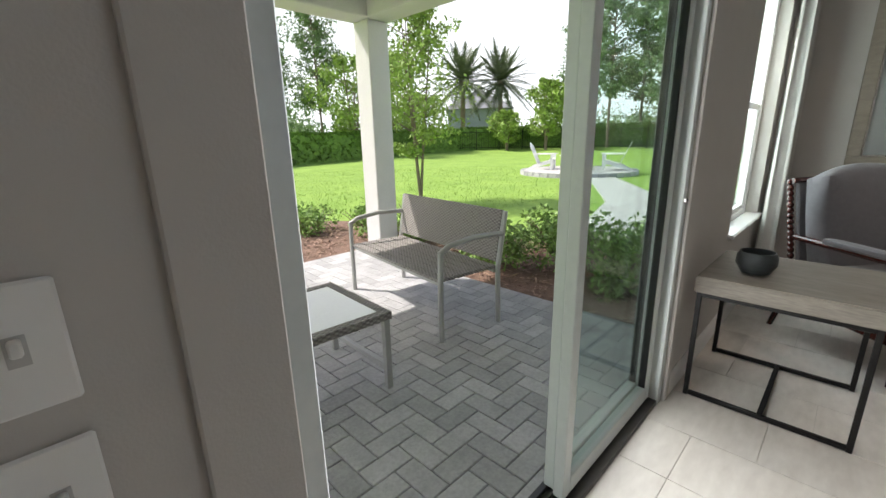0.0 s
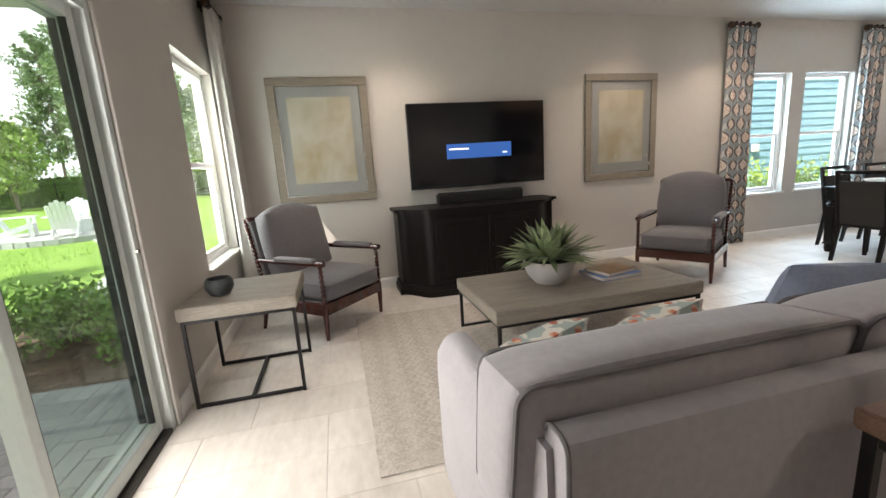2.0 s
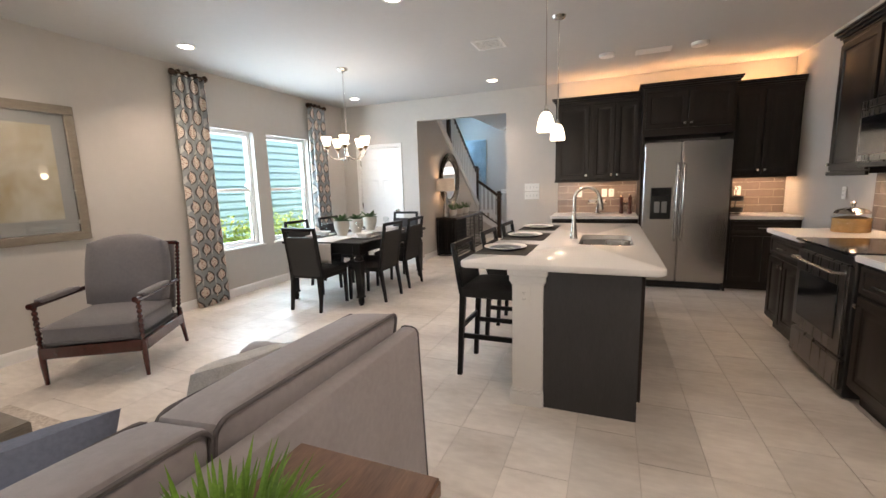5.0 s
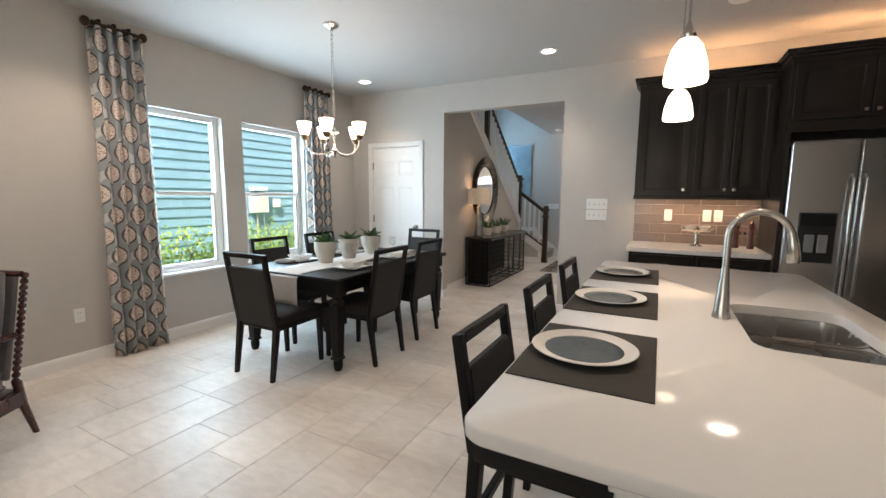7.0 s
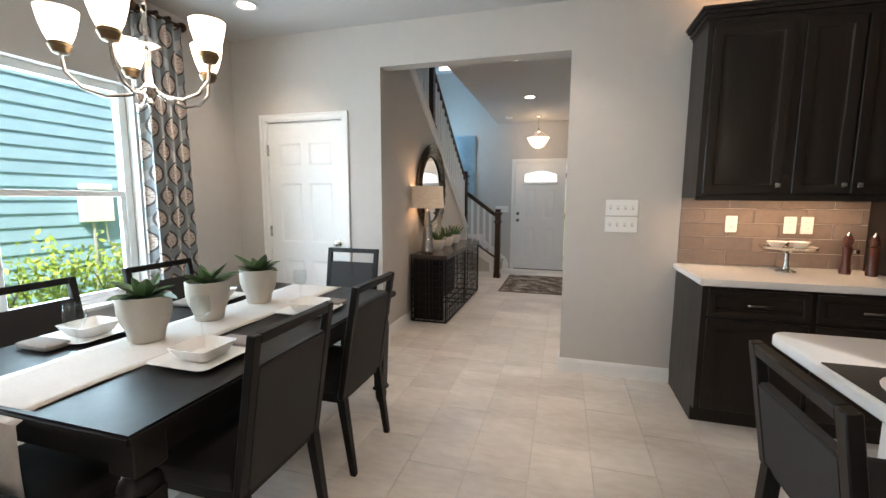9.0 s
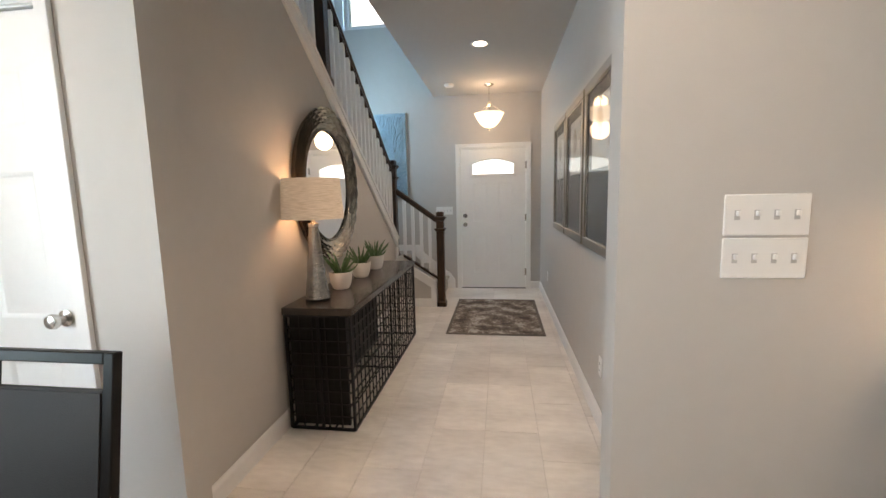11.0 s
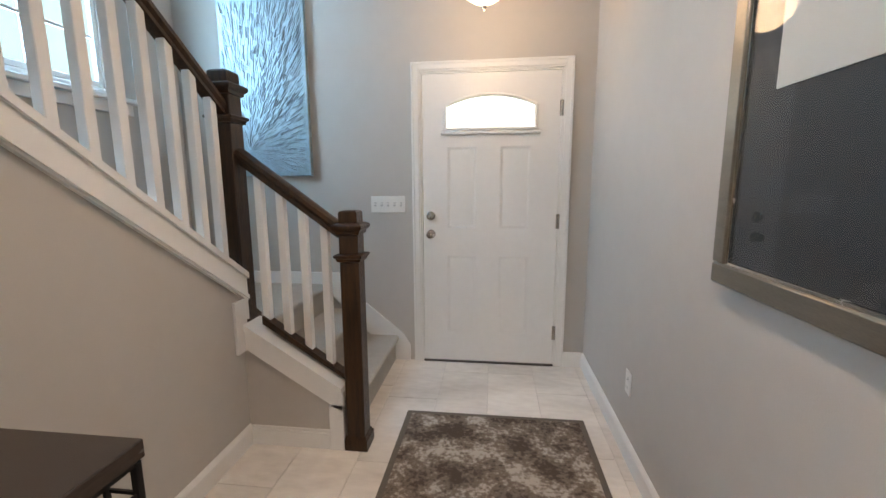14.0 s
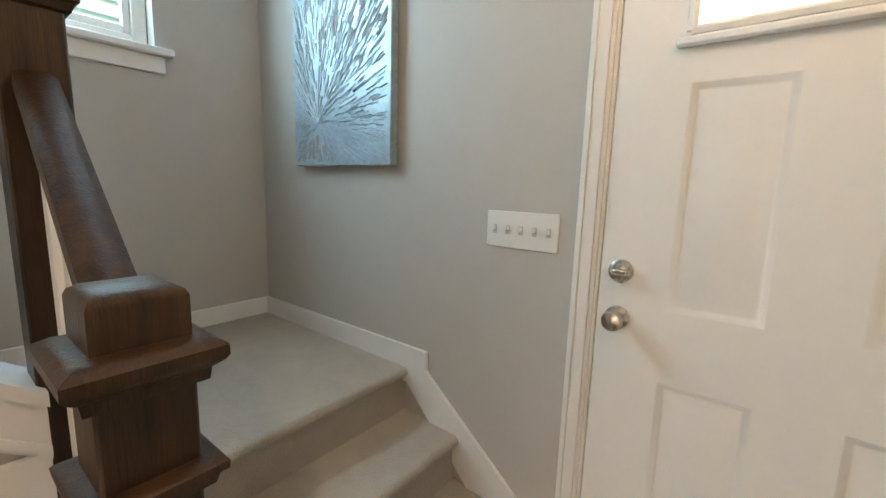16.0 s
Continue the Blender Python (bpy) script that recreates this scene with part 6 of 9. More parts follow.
tv = thing("television", pose(0.0, -6.465, 1.46, 0, 0, 90), "large black wall television showing a blue banner", "television")
bm = BM()
box(bm, -0.755, 0.755, -0.132, -0.085, -0.43, 0.43, 0.006)
box(bm, -0.5, 0.5, -0.085, -0.05, -0.25, 0.25, 0.006)
part("body", bm, BLACKPL, tv)
bm = BM()
box(bm, -0.10, 0.10, -0.05, -0.0015, -0.12, 0.12, 0.004)
part("wall_mount", bm, IRON, tv)
bm = BM()
box(bm, -0.745, 0.745, -0.1345, -0.1325, -0.415, 0.42)
part("screen", bm, SCREEN, tv)
bm = BM()
box(bm, -0.36, 0.36, -0.1365, -0.135, -0.135, 0.015)
bn = part("banner", bm, glow("blue_screen_banner", (0.020, 0.085, 0.30), 0.75, (0.01, 0.02, 0.05)), tv)
bm = BM()
box(bm, -0.33, -0.12, -0.138, -0.137, -0.045, -0.03)
box(bm, 0.26, 0.31, -0.138, -0.137, -0.10, -0.085)
part("text_bar", bm, glow("white_screen_text", (0.8, 0.85, 0.9), 0.8), bn)
sb = thing("soundbar", pose(0.24, -6.515, 0.868, 0, 0, 90), "long black soundbar on the media cabinet", "soundbar")
bm = BM()
box(bm, -0.47, 0.47, -0.05, 0.05, 0, 0.12, 0.015, 2)
part("body", bm, BLACKPL, sb)
bm = BM()
box(bm, -0.455, 0.455, -0.053, -0.0495, 0.015, 0.09, 0.003)
part("grille", bm, mat("black_speaker_cloth", (0.008, 0.008, 0.008), 0.95, vary=0.2, scale=200, bump=0.3, bscale=800), sb)
bm = BM()
box(bm, -0.44, 0.44, -0.05, 0.04, 0.1195, 0.124, 0.002)
part("top_strip", bm, mat("grey_soundbar_top", (0.10, 0.10, 0.10), 0.35, 0.3), sb)

# serpentine media cabinet
mc = thing("media_cabinet", pose(0, 0, 0), "black bow-fronted media cabinet below the television", "cabinet")


def serp(w0, w1, d0, d1, ext=0.0, n=40):
    """Front outline: shallow at the ends with scooped sides and a bowed middle."""
    pts = []
    for i in range(n + 1):
        s = i / n
        e = min(s, 1 - s)
        if e < 0.16:
            d = d0 + (d1 - d0) * (0.5 - 0.5 * math.cos(math.pi * e / 0.16)) - 0.03 * math.sin(math.pi * e / 0.16)
        else:
            d = d1 + 0.025 * math.sin(math.pi * (e - 0.16) / 0.68)
        pts.append((d + ext, w0 - ext + (w1 - w0 + 2 * ext) * s))
    return pts


def bowed(bm, w0, w1, d0, d1, z0, z1, ext=0.0):
    poly = serp(w0, w1, d0, d1, ext) + [(0.02, w1 + ext), (0.02, w0 - ext)]
    prism(bm, poly, "z", z0, z1)


bm = BM()
bowed(bm, -7.42, -5.74, 0.34, 0.56, 0.08, 0.82)
part("body", bm, BLACKWOOD, mc)
for z0, z1, e, nm in ((0.82, 0.838, 0.012, "moulding"), (0.838, 0.866, 0.035, "top"), (0.06, 0.10, 0.022, "plinth"), (0.0, 0.06, 0.035, "plinth_base")):
    bm = BM()
    bowed(bm, -7.42, -5.74, 0.34, 0.56, z0, z1, e)
    part(nm, bm, BLACKWOOD, mc)
for a, b in ((-7.10, -6.60), (-6.56, -6.06)):
    bm = BM()
    box(bm, 0.575, 0.592, a, b, 0.15, 0.77, 0.004)
    box(bm, 0.592, 0.598, a + 0.06, b - 0.06, 0.21, 0.71, 0.005)
    d = part("door", bm, BLACKWOOD, mc)
    bm = BM()
    yy = b - 0.03 if a < -6.8 else a + 0.03
    lathe(bm, [(0.008, 0), (0.008, 0.01), (0.014, 0.016), (0.012, 0.026), (0.002, 0.028)], n=12, m=pose(0.592, yy, 0.48, 0, 90, 0))
    part("knob", bm, IRON, d)


# armchairs with bobbin-turned frames
def bobbin(bm, x, y, z0, z1, r=0.019, pitch=0.034):
    n = max(2, int((z1 - z0) / pitch))
    prof = []
    for i in range(n):
        a = z0 + (z1 - z0) * i / n
        hh = (z1 - z0) / n
        prof += [(r * 0.55, a + 0.001), (r * 0.9, a + hh * 0.22), (r, a + hh * 0.5), (r * 0.9, a + hh * 0.78), (r * 0.55, a + hh - 0.001)]
    lathe(bm, prof, (x, y, 0), 12)


def armchair(m):
    c = thing("armchair", m, "grey upholstered armchair with dark bobbin-turned frame", "armchair", "living room armchairs")
    for dx in (-1, 1):
        x = dx * 0.335
        bm = BM()
        bobbin(bm, x, -0.33, 0.26, 0.60)
        tube(bm, [(x, -0.33, 0.27), (x, -0.33, 0.14), (x, -0.325, 0.0)], 0.02, 10, [0.022, 0.020, 0.014])
        part("front_leg", bm, CHERRY, c)
        bm = BM()
        tube(bm, [(x, 0.40, 0.0), (x, 0.34, 0.20), (x, 0.32, 0.34)], 0.02, 10, [0.015, 0.021, 0.022])
        part("back_leg", bm, CHERRY, c)
        bm = BM()
        b2 = BM()
        bobbin(b2, 0, 0, 0.0, 0.62)
        mm = Matrix.Translation((x, 0.31, 0.33)) @ pose(0, 0, 0, -13, 0, 0)
        for v in b2.verts:
            v.co = mm @ v.co
        bm.free()
        part("back_post", b2, CHERRY, c, "bobbin-turned post")
        bm = BM()
        tube(bm, [(x, -0.37, 0.605), (x, -0.1, 0.60), (x, 0.34, 0.60)], 0.022, 10, [0.022, 0.020, 0.018])
        part("arm", bm, CHERRY, c)
        bm = BM()
        cushion(bm, x - 0.03, x + 0.03, -0.28, 0.14, 0.608, 0.640, 0.004, 5)
        part("arm_pad", bm, CHAIRFAB, c, "grey padded armrest")
        bm = BM()
        box(bm, x - 0.02, x + 0.02, -0.32, 0.33, 0.20, 0.29, 0.006)
        part("side_rail", bm, CHERRY, c)
    bm = BM()
    box(bm, -0.33, 0.33, -0.35, -0.315, 0.20, 0.29, 0.006)
    part("front_rail", bm, CHERRY, c)
    bm = BM()
    box(bm, -0.32, 0.32, -0.31, 0.33, 0.26, 0.30, 0.006)
    part("seat_deck", bm, FABRIC2, c)
    bm = BM()
    cushion(bm, -0.305, 0.305, -0.37, 0.30, 0.30, 0.455, 0.02, 8)
    st = part("seat_cushion", bm, CHAIRFAB, c)
    for z in (0.325, 0.43):
        bm = BM()
        pts = [(x, y, z) for x, y in rounded(-0.312, 0.312, -0.378, 0.305, 0.05, 4)]
        tube(bm, pts + pts[:1], 0.005, 6)
        part("piping", bm, FABRIC2, st)
    lean = Matrix.Translation((0, 0.26, 0.42)) @ pose(0, 0, 0, -13, 0, 0)
    bm = BM()
    box(bm, -0.32, 0.32, 0.03, 0.06, -0.05, 0.52, 0.008, 1, m=lean)
    part("back_panel", bm, CHAIRFAB, c)
    bm = BM()
    b = [lean @ Vector((x, 0.045, 0.53 + 0.012 * math.cos(x * 4))) for x in (-0.34, -0.17, 0, 0.17, 0.34)]
    tube(bm, b, 0.018, 8)
    part("top_rail", bm, CHERRY, c)
    bm = BM()
    cushion(bm, -0.285, 0.285, -0.13, 0.02, 0.03, 0.54, 0.075, 10, power=2.4, m=lean, soft=0.14)
    part("back_cushion", bm, CHAIRFAB, c)
    return c


ac = armchair(pose(0.80, -8.17, 0, 0, 0, 137))
copy_thing(ac, pose(0.87, -4.53, 0, 0, 0, 33))


def framed_table(name, m, w, l, h, top_t, top_mat, label, bar=0.022, stretch="h", category="table"):
    """A thick wooden top on a slim black iron frame; origin at its middle on the floor."""
    t = thing(name, m, label, category)
    bm = BM()
    box(bm, -w / 2, w / 2, -l / 2, l / 2, h - top_t, h, 0.006, 2)
    part("top", bm, top_mat, t)
    hw, hl, z1 = w / 2 - 0.012, l / 2 - 0.012, h - top_t
    for dx in (-1, 1):
        for dy in (-1, 1):
            bm = BM()
            x, y = dx * (hw - bar / 2), dy * (hl - bar / 2)
            box(bm, x - bar / 2, x + bar / 2, y - bar / 2, y + bar / 2, 0, z1, 0.002)
            part("leg", bm, IRON, t)
    bm = BM()
    for dy in (-1, 1):
        y = dy * (hl - bar / 2)
        box(bm, -hw + bar, hw - bar, y - bar / 2, y + bar / 2, z1 - bar, z1 - 0.001, 0.002)
    for dx in (-1, 1):
        x = dx * (hw - bar / 2)
        box(bm, x - bar / 2, x + bar / 2, -hl + bar, hl - bar, z1 - bar, z1 - 0.001, 0.002)
    part("top_frame", bm, IRON, t)
    bm = BM()
    if stretch == "h":
        for dx in (-1, 1):
            x = dx * (hw - bar / 2)
            box(bm, x - bar / 2, x + bar / 2, -hl + bar, hl - bar, 0.004, bar + 0.004, 0.002)
        box(bm, -hw + bar, hw - bar, -bar / 2, bar / 2, 0.004, bar + 0.004, 0.002)
    else:
        for dy in (-1, 1):
            y = dy * (hl - bar / 2)
            box(bm, -hw + bar, hw - bar, y - bar / 2, y + bar / 2, 0.004, bar + 0.004, 0.002)
        box(bm, -bar / 2, bar / 2, -hl + bar, hl - bar, 0.004, bar + 0.004, 0.002)
    part("stretcher", bm, IRON, t)
    return t


framed_table("end_table", pose(1.70, -8.575, 0), 0.60, 0.62, 0.60, 0.075, WEATHERED, "weathered wood end table on a black iron frame", 0.02, "h", "end table")
framed_table("coffee_table", pose(1.825, -6.41, 0), 0.84, 1.48, 0.40, 0.085, WEATHERED, "weathered wood coffee table on a black iron frame", 0.022, "h", "coffee table")
framed_table("console_table", pose(4.08, -6.435, 0), 0.375, 1.24, 0.76, 0.045, WALNUT, "brown wood console table behind the sofa", 0.025, "v", "console table")

bw = thing("bowl", pose(1.80, -8.70, 0.60), "small dark ribbed bowl on the end table", "bowl")
bm = BM()
lathe(bm, [(0.03, 0), (0.055, 0.01), (0.078, 0.05), (0.076, 0.085), (0.066, 0.105), (0.062, 0.104), (0.072, 0.083), (0.072, 0.05), (0.05, 0.015), (0.002, 0.01)], n=28)
part("body", bm, mat("dark_ribbed_ceramic", (0.03, 0.035, 0.035), 0.4, vary=0.3, scale=8, stretch=(1, 1, 30), bump=0.5, bscale=12), bw)

# coffee table plant and books
rng = random.Random(11)


def bushy(bm):
    for i in range(190):
        a = rng.uniform(0, 2 * math.pi)
        e = rng.uniform(0.05, 1.45)
        r = rng.uniform(0, 0.09)
        leaf(bm, (r * math.cos(a), r * math.sin(a), 0.17), (math.cos(a) * math.cos(e), math.sin(a) * math.cos(e), math.sin(e)), rng.uniform(0.22, 0.36), rng.uniform(0.034, 0.055), rng.uniform(0.05, 0.4), 5)
    for i in range(26):
        a = rng.uniform(0, 2 * math.pi)
        leaf(bm, (0.05 * math.cos(a), 0.05 * math.sin(a), 0.17), (math.cos(a), math.sin(a), rng.uniform(0.1, 0.5)), rng.uniform(0.28, 0.40), 0.010, 0.25, 6)


potted("potted_plant", pose(1.80, -6.57, 0.40), [(0.09, 0), (0.10, 0.004), (0.15, 0.06), (0.176, 0.12), (0.182, 0.17), (0.175, 0.172), (0.165, 0.13), (0.002, 0.125)], GREYCER, bushy, SAGE, "grey bowl of bushy sage-green plants on the coffee table", soil=(0.166, 0.155))
for i, (w, l, h, z, r, c, cov) in enumerate(((0.26, 0.34, 0.028, 0.40, 4, "blue_book_cover", (0.07, 0.19, 0.50)), (0.22, 0.28, 0.024, 0.4285, 14, "brown_photo_cover", (0.22, 0.13, 0.06)))):
    bk = thing("book", pose(1.83, -6.09, z, 0, 0, r), ("large blue-covered book on the coffee table", "book with a brown photo cover lying on another")[i], "book", "coffee table books")
    bm = BM()
    box(bm, -w / 2 + 0.004, w / 2 - 0.003, -l / 2 + 0.004, l / 2 - 0.004, 0.003, h - 0.003)
    part("page_block", bm, mat("book_pages", (0.62, 0.58, 0.50), 0.9, vary=0.1, scale=4, stretch=(1, 1, 60)), bk)
    bm = BM()
    box(bm, -w / 2, w / 2, -l / 2, l / 2, 0, 0.003, 0.001)
    box(bm, -w / 2, w / 2, -l / 2, l / 2, h - 0.003, h, 0.001)
    box(bm, -w / 2 - 0.002, -w / 2 + 0.001, -l / 2, l / 2, 0.0005, h - 0.0005)
    part("cover", bm, mat(c, cov, 0.3, vary=0.5, scale=9), bk)

# rug
bm = BM()
box(bm, 0.90, 2.86, -7.93, -5.25, 0.001, 0.010, 0.003)
solo("area_rug", bm, stripe_rug(), "cream banded wool area rug under the coffee table", "rug")

# sofa
so = thing("sofa", pose(0, 0, 0), "grey upholstered sofa with loose back cushions", "sofa")
SX0, SX1, S0, S1 = 2.93, 3.872, -7.68, -5.07
bm = BM()
box(bm, SX0 + 0.05, SX1 - 0.05, S0 + 0.04, S1 - 0.04, 0.06, 0.30, 0.02, 2)
part("base", bm, FABRIC, so)
bm = BM()
prism(bm, [(SX1 - 0.24, 0.28), (SX1 - 0.108, 0.762), (SX1 - 0.102, 0.778), (SX1 - 0.09, 0.785), (SX1 - 0.055, 0.785), (SX1 - 0.036, 0.777), (SX1 - 0.028, 0.762), (SX1 - 0.006, 0.06), (SX1 - 0.2, 0.06)], "y", S0 + 0.04, S1 + 0.03)
bf = part("back_frame", bm, FABRIC, so)
for y in (S0 + 0.04, S1 + 0.03):
    bm = BM()
    tube(bm, [(SX1 - 0.108, y, 0.762), (SX1 - 0.102, y, 0.778), (SX1 - 0.09, y, 0.785), (SX1 - 0.055, y, 0.785), (SX1 - 0.036, y, 0.777), (SX1 - 0.028, y, 0.762), (SX1 - 0.006, y, 0.06)], 0.005, 6)
    part("piping", bm, FABRIC2, bf)
for y0, y1 in ((S0, S0 + 0.15), (S1 - 0.15, S1)):
    bm = BM()
    cushion(bm, SX0 + 0.02, SX1 - 0.20, y0, y1, 0.05, 0.65, 0.02, 10, soft=0.95)
    part("arm", bm, FABRIC, so, "rounded padded arm")
    bm = BM()
    prism(bm, [(SX1 - 0.40, 0.06), (SX1 - 0.36, 0.66), (SX1 - 0.28, 0.70), (SX1 - 0.17, 0.74), (SX1 - 0.08, 0.74), (SX1 - 0.05, 0.06)], "y", y0 + 0.025, y1 - 0.025)
    part("wing", bm, FABRIC, so)
third = (S1 - S0 - 0.30) / 3
for k in range(3):
    y0 = S0 + 0.152 + third * k
    bm = BM()
    cushion(bm, SX0, SX1 - 0.28, y0, y0 + third - 0.006, 0.29, 0.46, 0.02, 8)
    part("seat_cushion", bm, FABRIC, so)
third = (S1 - S0 + 0.02) / 3
for k in range(3):
    y0 = S0 - 0.02 + third * k
    y1 = y0 + third - 0.006
    lean = Matrix.Translation((3.60, 0, 0.45)) @ Matrix(((1, 0, 0.17, 0), (0, 1, 0, 0), (0.10, 0, 1, 0), (0, 0, 0, 1)))
    bm = BM()
    cushion(bm, -0.11, 0.105, y0, y1, 0.0, 0.398, 0.028, 12, m=lean, soft=0.22)
    bc = part("back_cushion", bm, FABRIC, so, "plump grey back cushion")
    for x in (-0.107, 0.102):
        bm = BM()
        pts = []
        for y, z in rounded(y0 + 0.003, y1 - 0.003, 0.008, 0.397, 0.04, 4):
            pts.append(lean @ Vector((x, y, z)))
        tube(bm, pts + pts[:1], 0.0065, 6)
        part("piping", bm, FABRIC2, bc)
for x in (SX0 + 0.10, SX1 - 0.10):
    for y in (S0 + 0.10, S1 - 0.10):
        bm = BM()
        cyl(bm, (x, y, 0), (x, y, 0.062), 0.02, 0.03, 10)
        part("foot", bm, BLACKWOOD, so)


def throw_pillow(m, w, material, label):
    p = thing("throw_pillow", m, label, "cushion", "sofa cushions")
    bm = BM()
    n = 10
    r = bmesh.ops.create_grid(bm, x_segments=n, y_segments=n, size=w / 2)
    top = list(bm.verts)
    for v in top:
        a, b = v.co.x / (w / 2), v.co.y / (w / 2)
        k = (max(0, (1 - a ** 4)) * max(0, (1 - b ** 4))) ** 0.6
        pinch = 1 - 0.06 * (1 - abs(a)) * abs(b) - 0.06 * (1 - abs(b)) * abs(a)
        v.co = Vector((v.co.x * pinch, v.co.y * pinch, 0.085 * k + 0.004))
    d = bmesh.ops.duplicate(bm, geom=bm.faces[:] + bm.verts[:] + bm.edges[:])
    for v in d["geom"]:
        if isinstance(v, bmesh.types.BMVert):
            v.co.z = -v.co.z
    bmesh.ops.remove_doubles(bm, verts=bm.verts, dist=0.009)
    part("cover", bm, material, p)
    return p


throw_pillow(pose(3.16, -7.40, 0.525, 8, -58, 12), 0.42, FLORAL, "floral throw pillow in coral, cream and teal")
throw_pillow(pose(3.27, -7.17, 0.505, -6, -62, -8), 0.40, SEAGREEN, "pale teal throw pillow")
throw_pillow(pose(3.16, -6.92, 0.525, 8, -62, 6), 0.42, FLORAL, "floral throw pillow in coral, cream and teal")
throw_pillow(pose(3.20, -6.10, 0.60, -6, -66, -8), 0.44, mat("slate_blue_cloth", (0.21, 0.24, 0.32), 0.9, vary=0.15, scale=9, bump=0.2, bscale=400), "slate blue throw pillow on the sofa")
throw_pillow(pose(3.22, -5.42, 0.565, -6, -60, -8), 0.44, mat("white_dotted_cloth", (0.50, 0.49, 0.48), 0.9, scale=16, color2=(0.74, 0.73, 0.71), bump=0.3, bscale=300), "white woven throw pillow on the sofa")

# console table: candlesticks and fern
SILVER = mat("hammered_silver", (0.62, 0.58, 0.52), 0.30, 1.0, vary=0.08, scale=12, bump=0.25, bscale=60)
WAX = mat("white_wax", (0.80, 0.78, 0.73), 0.45, vary=0.02, scale=8)
for y, ht, cl in ((-6.82, 0.39, 0.225), (-6.645, 0.575, 0.24), (-6.47, 0.485, 0.24)):
    c = thing("candlestick", pose(3.968, y, 0.76), "tall hammered silver candlestick with a white candle", "candlestick", "candlesticks on the console")
    bm = BM()

    def sq(h, z):
        return [bm.verts.new((i * h, j * h, z)) for i, j in ((-1, -1), (1, -1), (1, 1), (-1, 1))]
    rings = [sq(0.046, 0), sq(0.046, 0.010), sq(0.039, 0.013), sq(0.037, 0.022), sq(0.029, 0.026), sq(0.027, 0.034), sq(0.016, 0.048), sq(0.011, 0.07)]
    bm.faces.new(rings[0][::-1])
    for a, b in zip(rings, rings[1:]):
        bridge(bm, a, b)
    bm.faces.new(rings[-1])
    part("base", bm, SILVER, c)
    bm = BM()
    rings = [sq(0.011, 0.065), sq(0.008, 0.12), sq(0.0095, ht * 0.6), sq(0.013, ht - 0.03), sq(0.018, ht - 0.012), sq(0.020, ht)]
    bm.faces.new(rings[0][::-1])
    for a, b in zip(rings, rings[1:]):
        bridge(bm, a, b)
    bm.faces.new(rings[-1])
    part("stem", bm, SILVER, c)
    bm = BM()
    lathe(bm, [(0.0115, ht), (0.0112, ht + cl * 0.5), (0.0105, ht + cl - 0.012), (0.006, ht + cl), (0.0012, ht + cl + 0.002)], n=14)
    part("candle", bm, WAX, c, "white taper candle")
rng = random.Random(23)


def ferny(bm):
    for i in range(420):
        a = rng.uniform(0, 2 * math.pi)
        e = rng.uniform(0.35, 1.5)
        leaf(bm, (0.05 * math.cos(a), 0.05 * math.sin(a), 0.088), (math.cos(a) * math.cos(e), math.sin(a) * math.cos(e), math.sin(e)), rng.uniform(0.11, 0.20), rng.uniform(0.006, 0.011), rng.uniform(0.1, 0.6), 5)


potted("potted_grass", pose(4.12, -6.22, 0.76), [(0.040, 0), (0.043, 0.003), (0.062, 0.045), (0.090, 0.10), (0.086, 0.101), (0.07, 0.07), (0.002, 0.065)], mat("bronze_metal_pot", (0.20, 0.13, 0.08), 0.25, 0.9, vary=0.25), ferny, GRASSLEAF, "bright green grassy plant in a bronze bowl", soil=(0.076, 0.088))

# ---- entry hall ----
con = thing("hall_console", pose(0, 0, 0), "dark-topped console with wire grid sides", "console table")
CX0, CX1, CY0, CY1, CZ = 1.425, 1.85, 0.90, 2.68, 0.755
DARKTOP = mat("dark_lacquer_top", (0.045, 0.034, 0.028), 0.24, vary=0.25, scale=4, stretch=(4, 1, 4), coat=0.2)
bm = BM()
box(bm, CX0, CX1, CY0, CY1, CZ - 0.045, CZ, 0.004)
part("top", bm, DARKTOP, con)
bm = BM()
box(bm, CX0 + 0.03, CX0 + 0.20, CY0 + 0.05, CY0 + 1.20, 0.14, CZ - 0.045)
box(bm, CX0 + 0.03, CX1 - 0.05, CY0 + 0.03, CY0 + 0.05, 0.03, CZ - 0.045)
part("cupboard", bm, BLACKWOOD, con, "black inner cupboard box")


def grid_panel(fixed, axis, a0, a1, z0, z1, na, nz):
    """A framed side of crossing wires, each wire a piece of its own."""
    def seg(bm, a, b, c, d, rr):
        if axis == "y":
            box(bm, -rr, rr, a, b, c, d)
        else:
            box(bm, a, b, -rr, rr, c, d)

    def at(a, z):
        return (fixed, a, z) if axis == "y" else (a, fixed, z)
    bm = BM()
    for a in (a0, (a0 + a1) / 2, a1):
        seg(bm, a - 0.008, a + 0.008, z0, z1, 0.0075)
    for z in (z0, z1):
        seg(bm, a0, a1, z - 0.008, z + 0.008, 0.0065)
    for v in bm.verts:
        v.co += Vector(at(0.0, 0.0))
    panel = part("grid_panel", bm, IRON, con, "black wire grid side")
    bm = BM()
    seg(bm, -0.004, 0.004, 0, z1 - z0, 0.0036)
    up = finish(bm, "upright_wire", IRON)
    bm = BM()
    seg(bm, 0, a1 - a0, -0.004, 0.004, 0.0032)
    across = finish(bm, "cross_wire", IRON)
    for i in range(1, na):
        if i != na / 2:
            o = new("upright_wire", up)
            o.parent, o.location = panel, at(a0 + (a1 - a0) * i / na, z0)
    for k in range(1, nz):
        o = new("cross_wire", across)
        o.parent, o.location = panel, at(a0, z0 + (z1 - z0) * k / nz)
    return panel


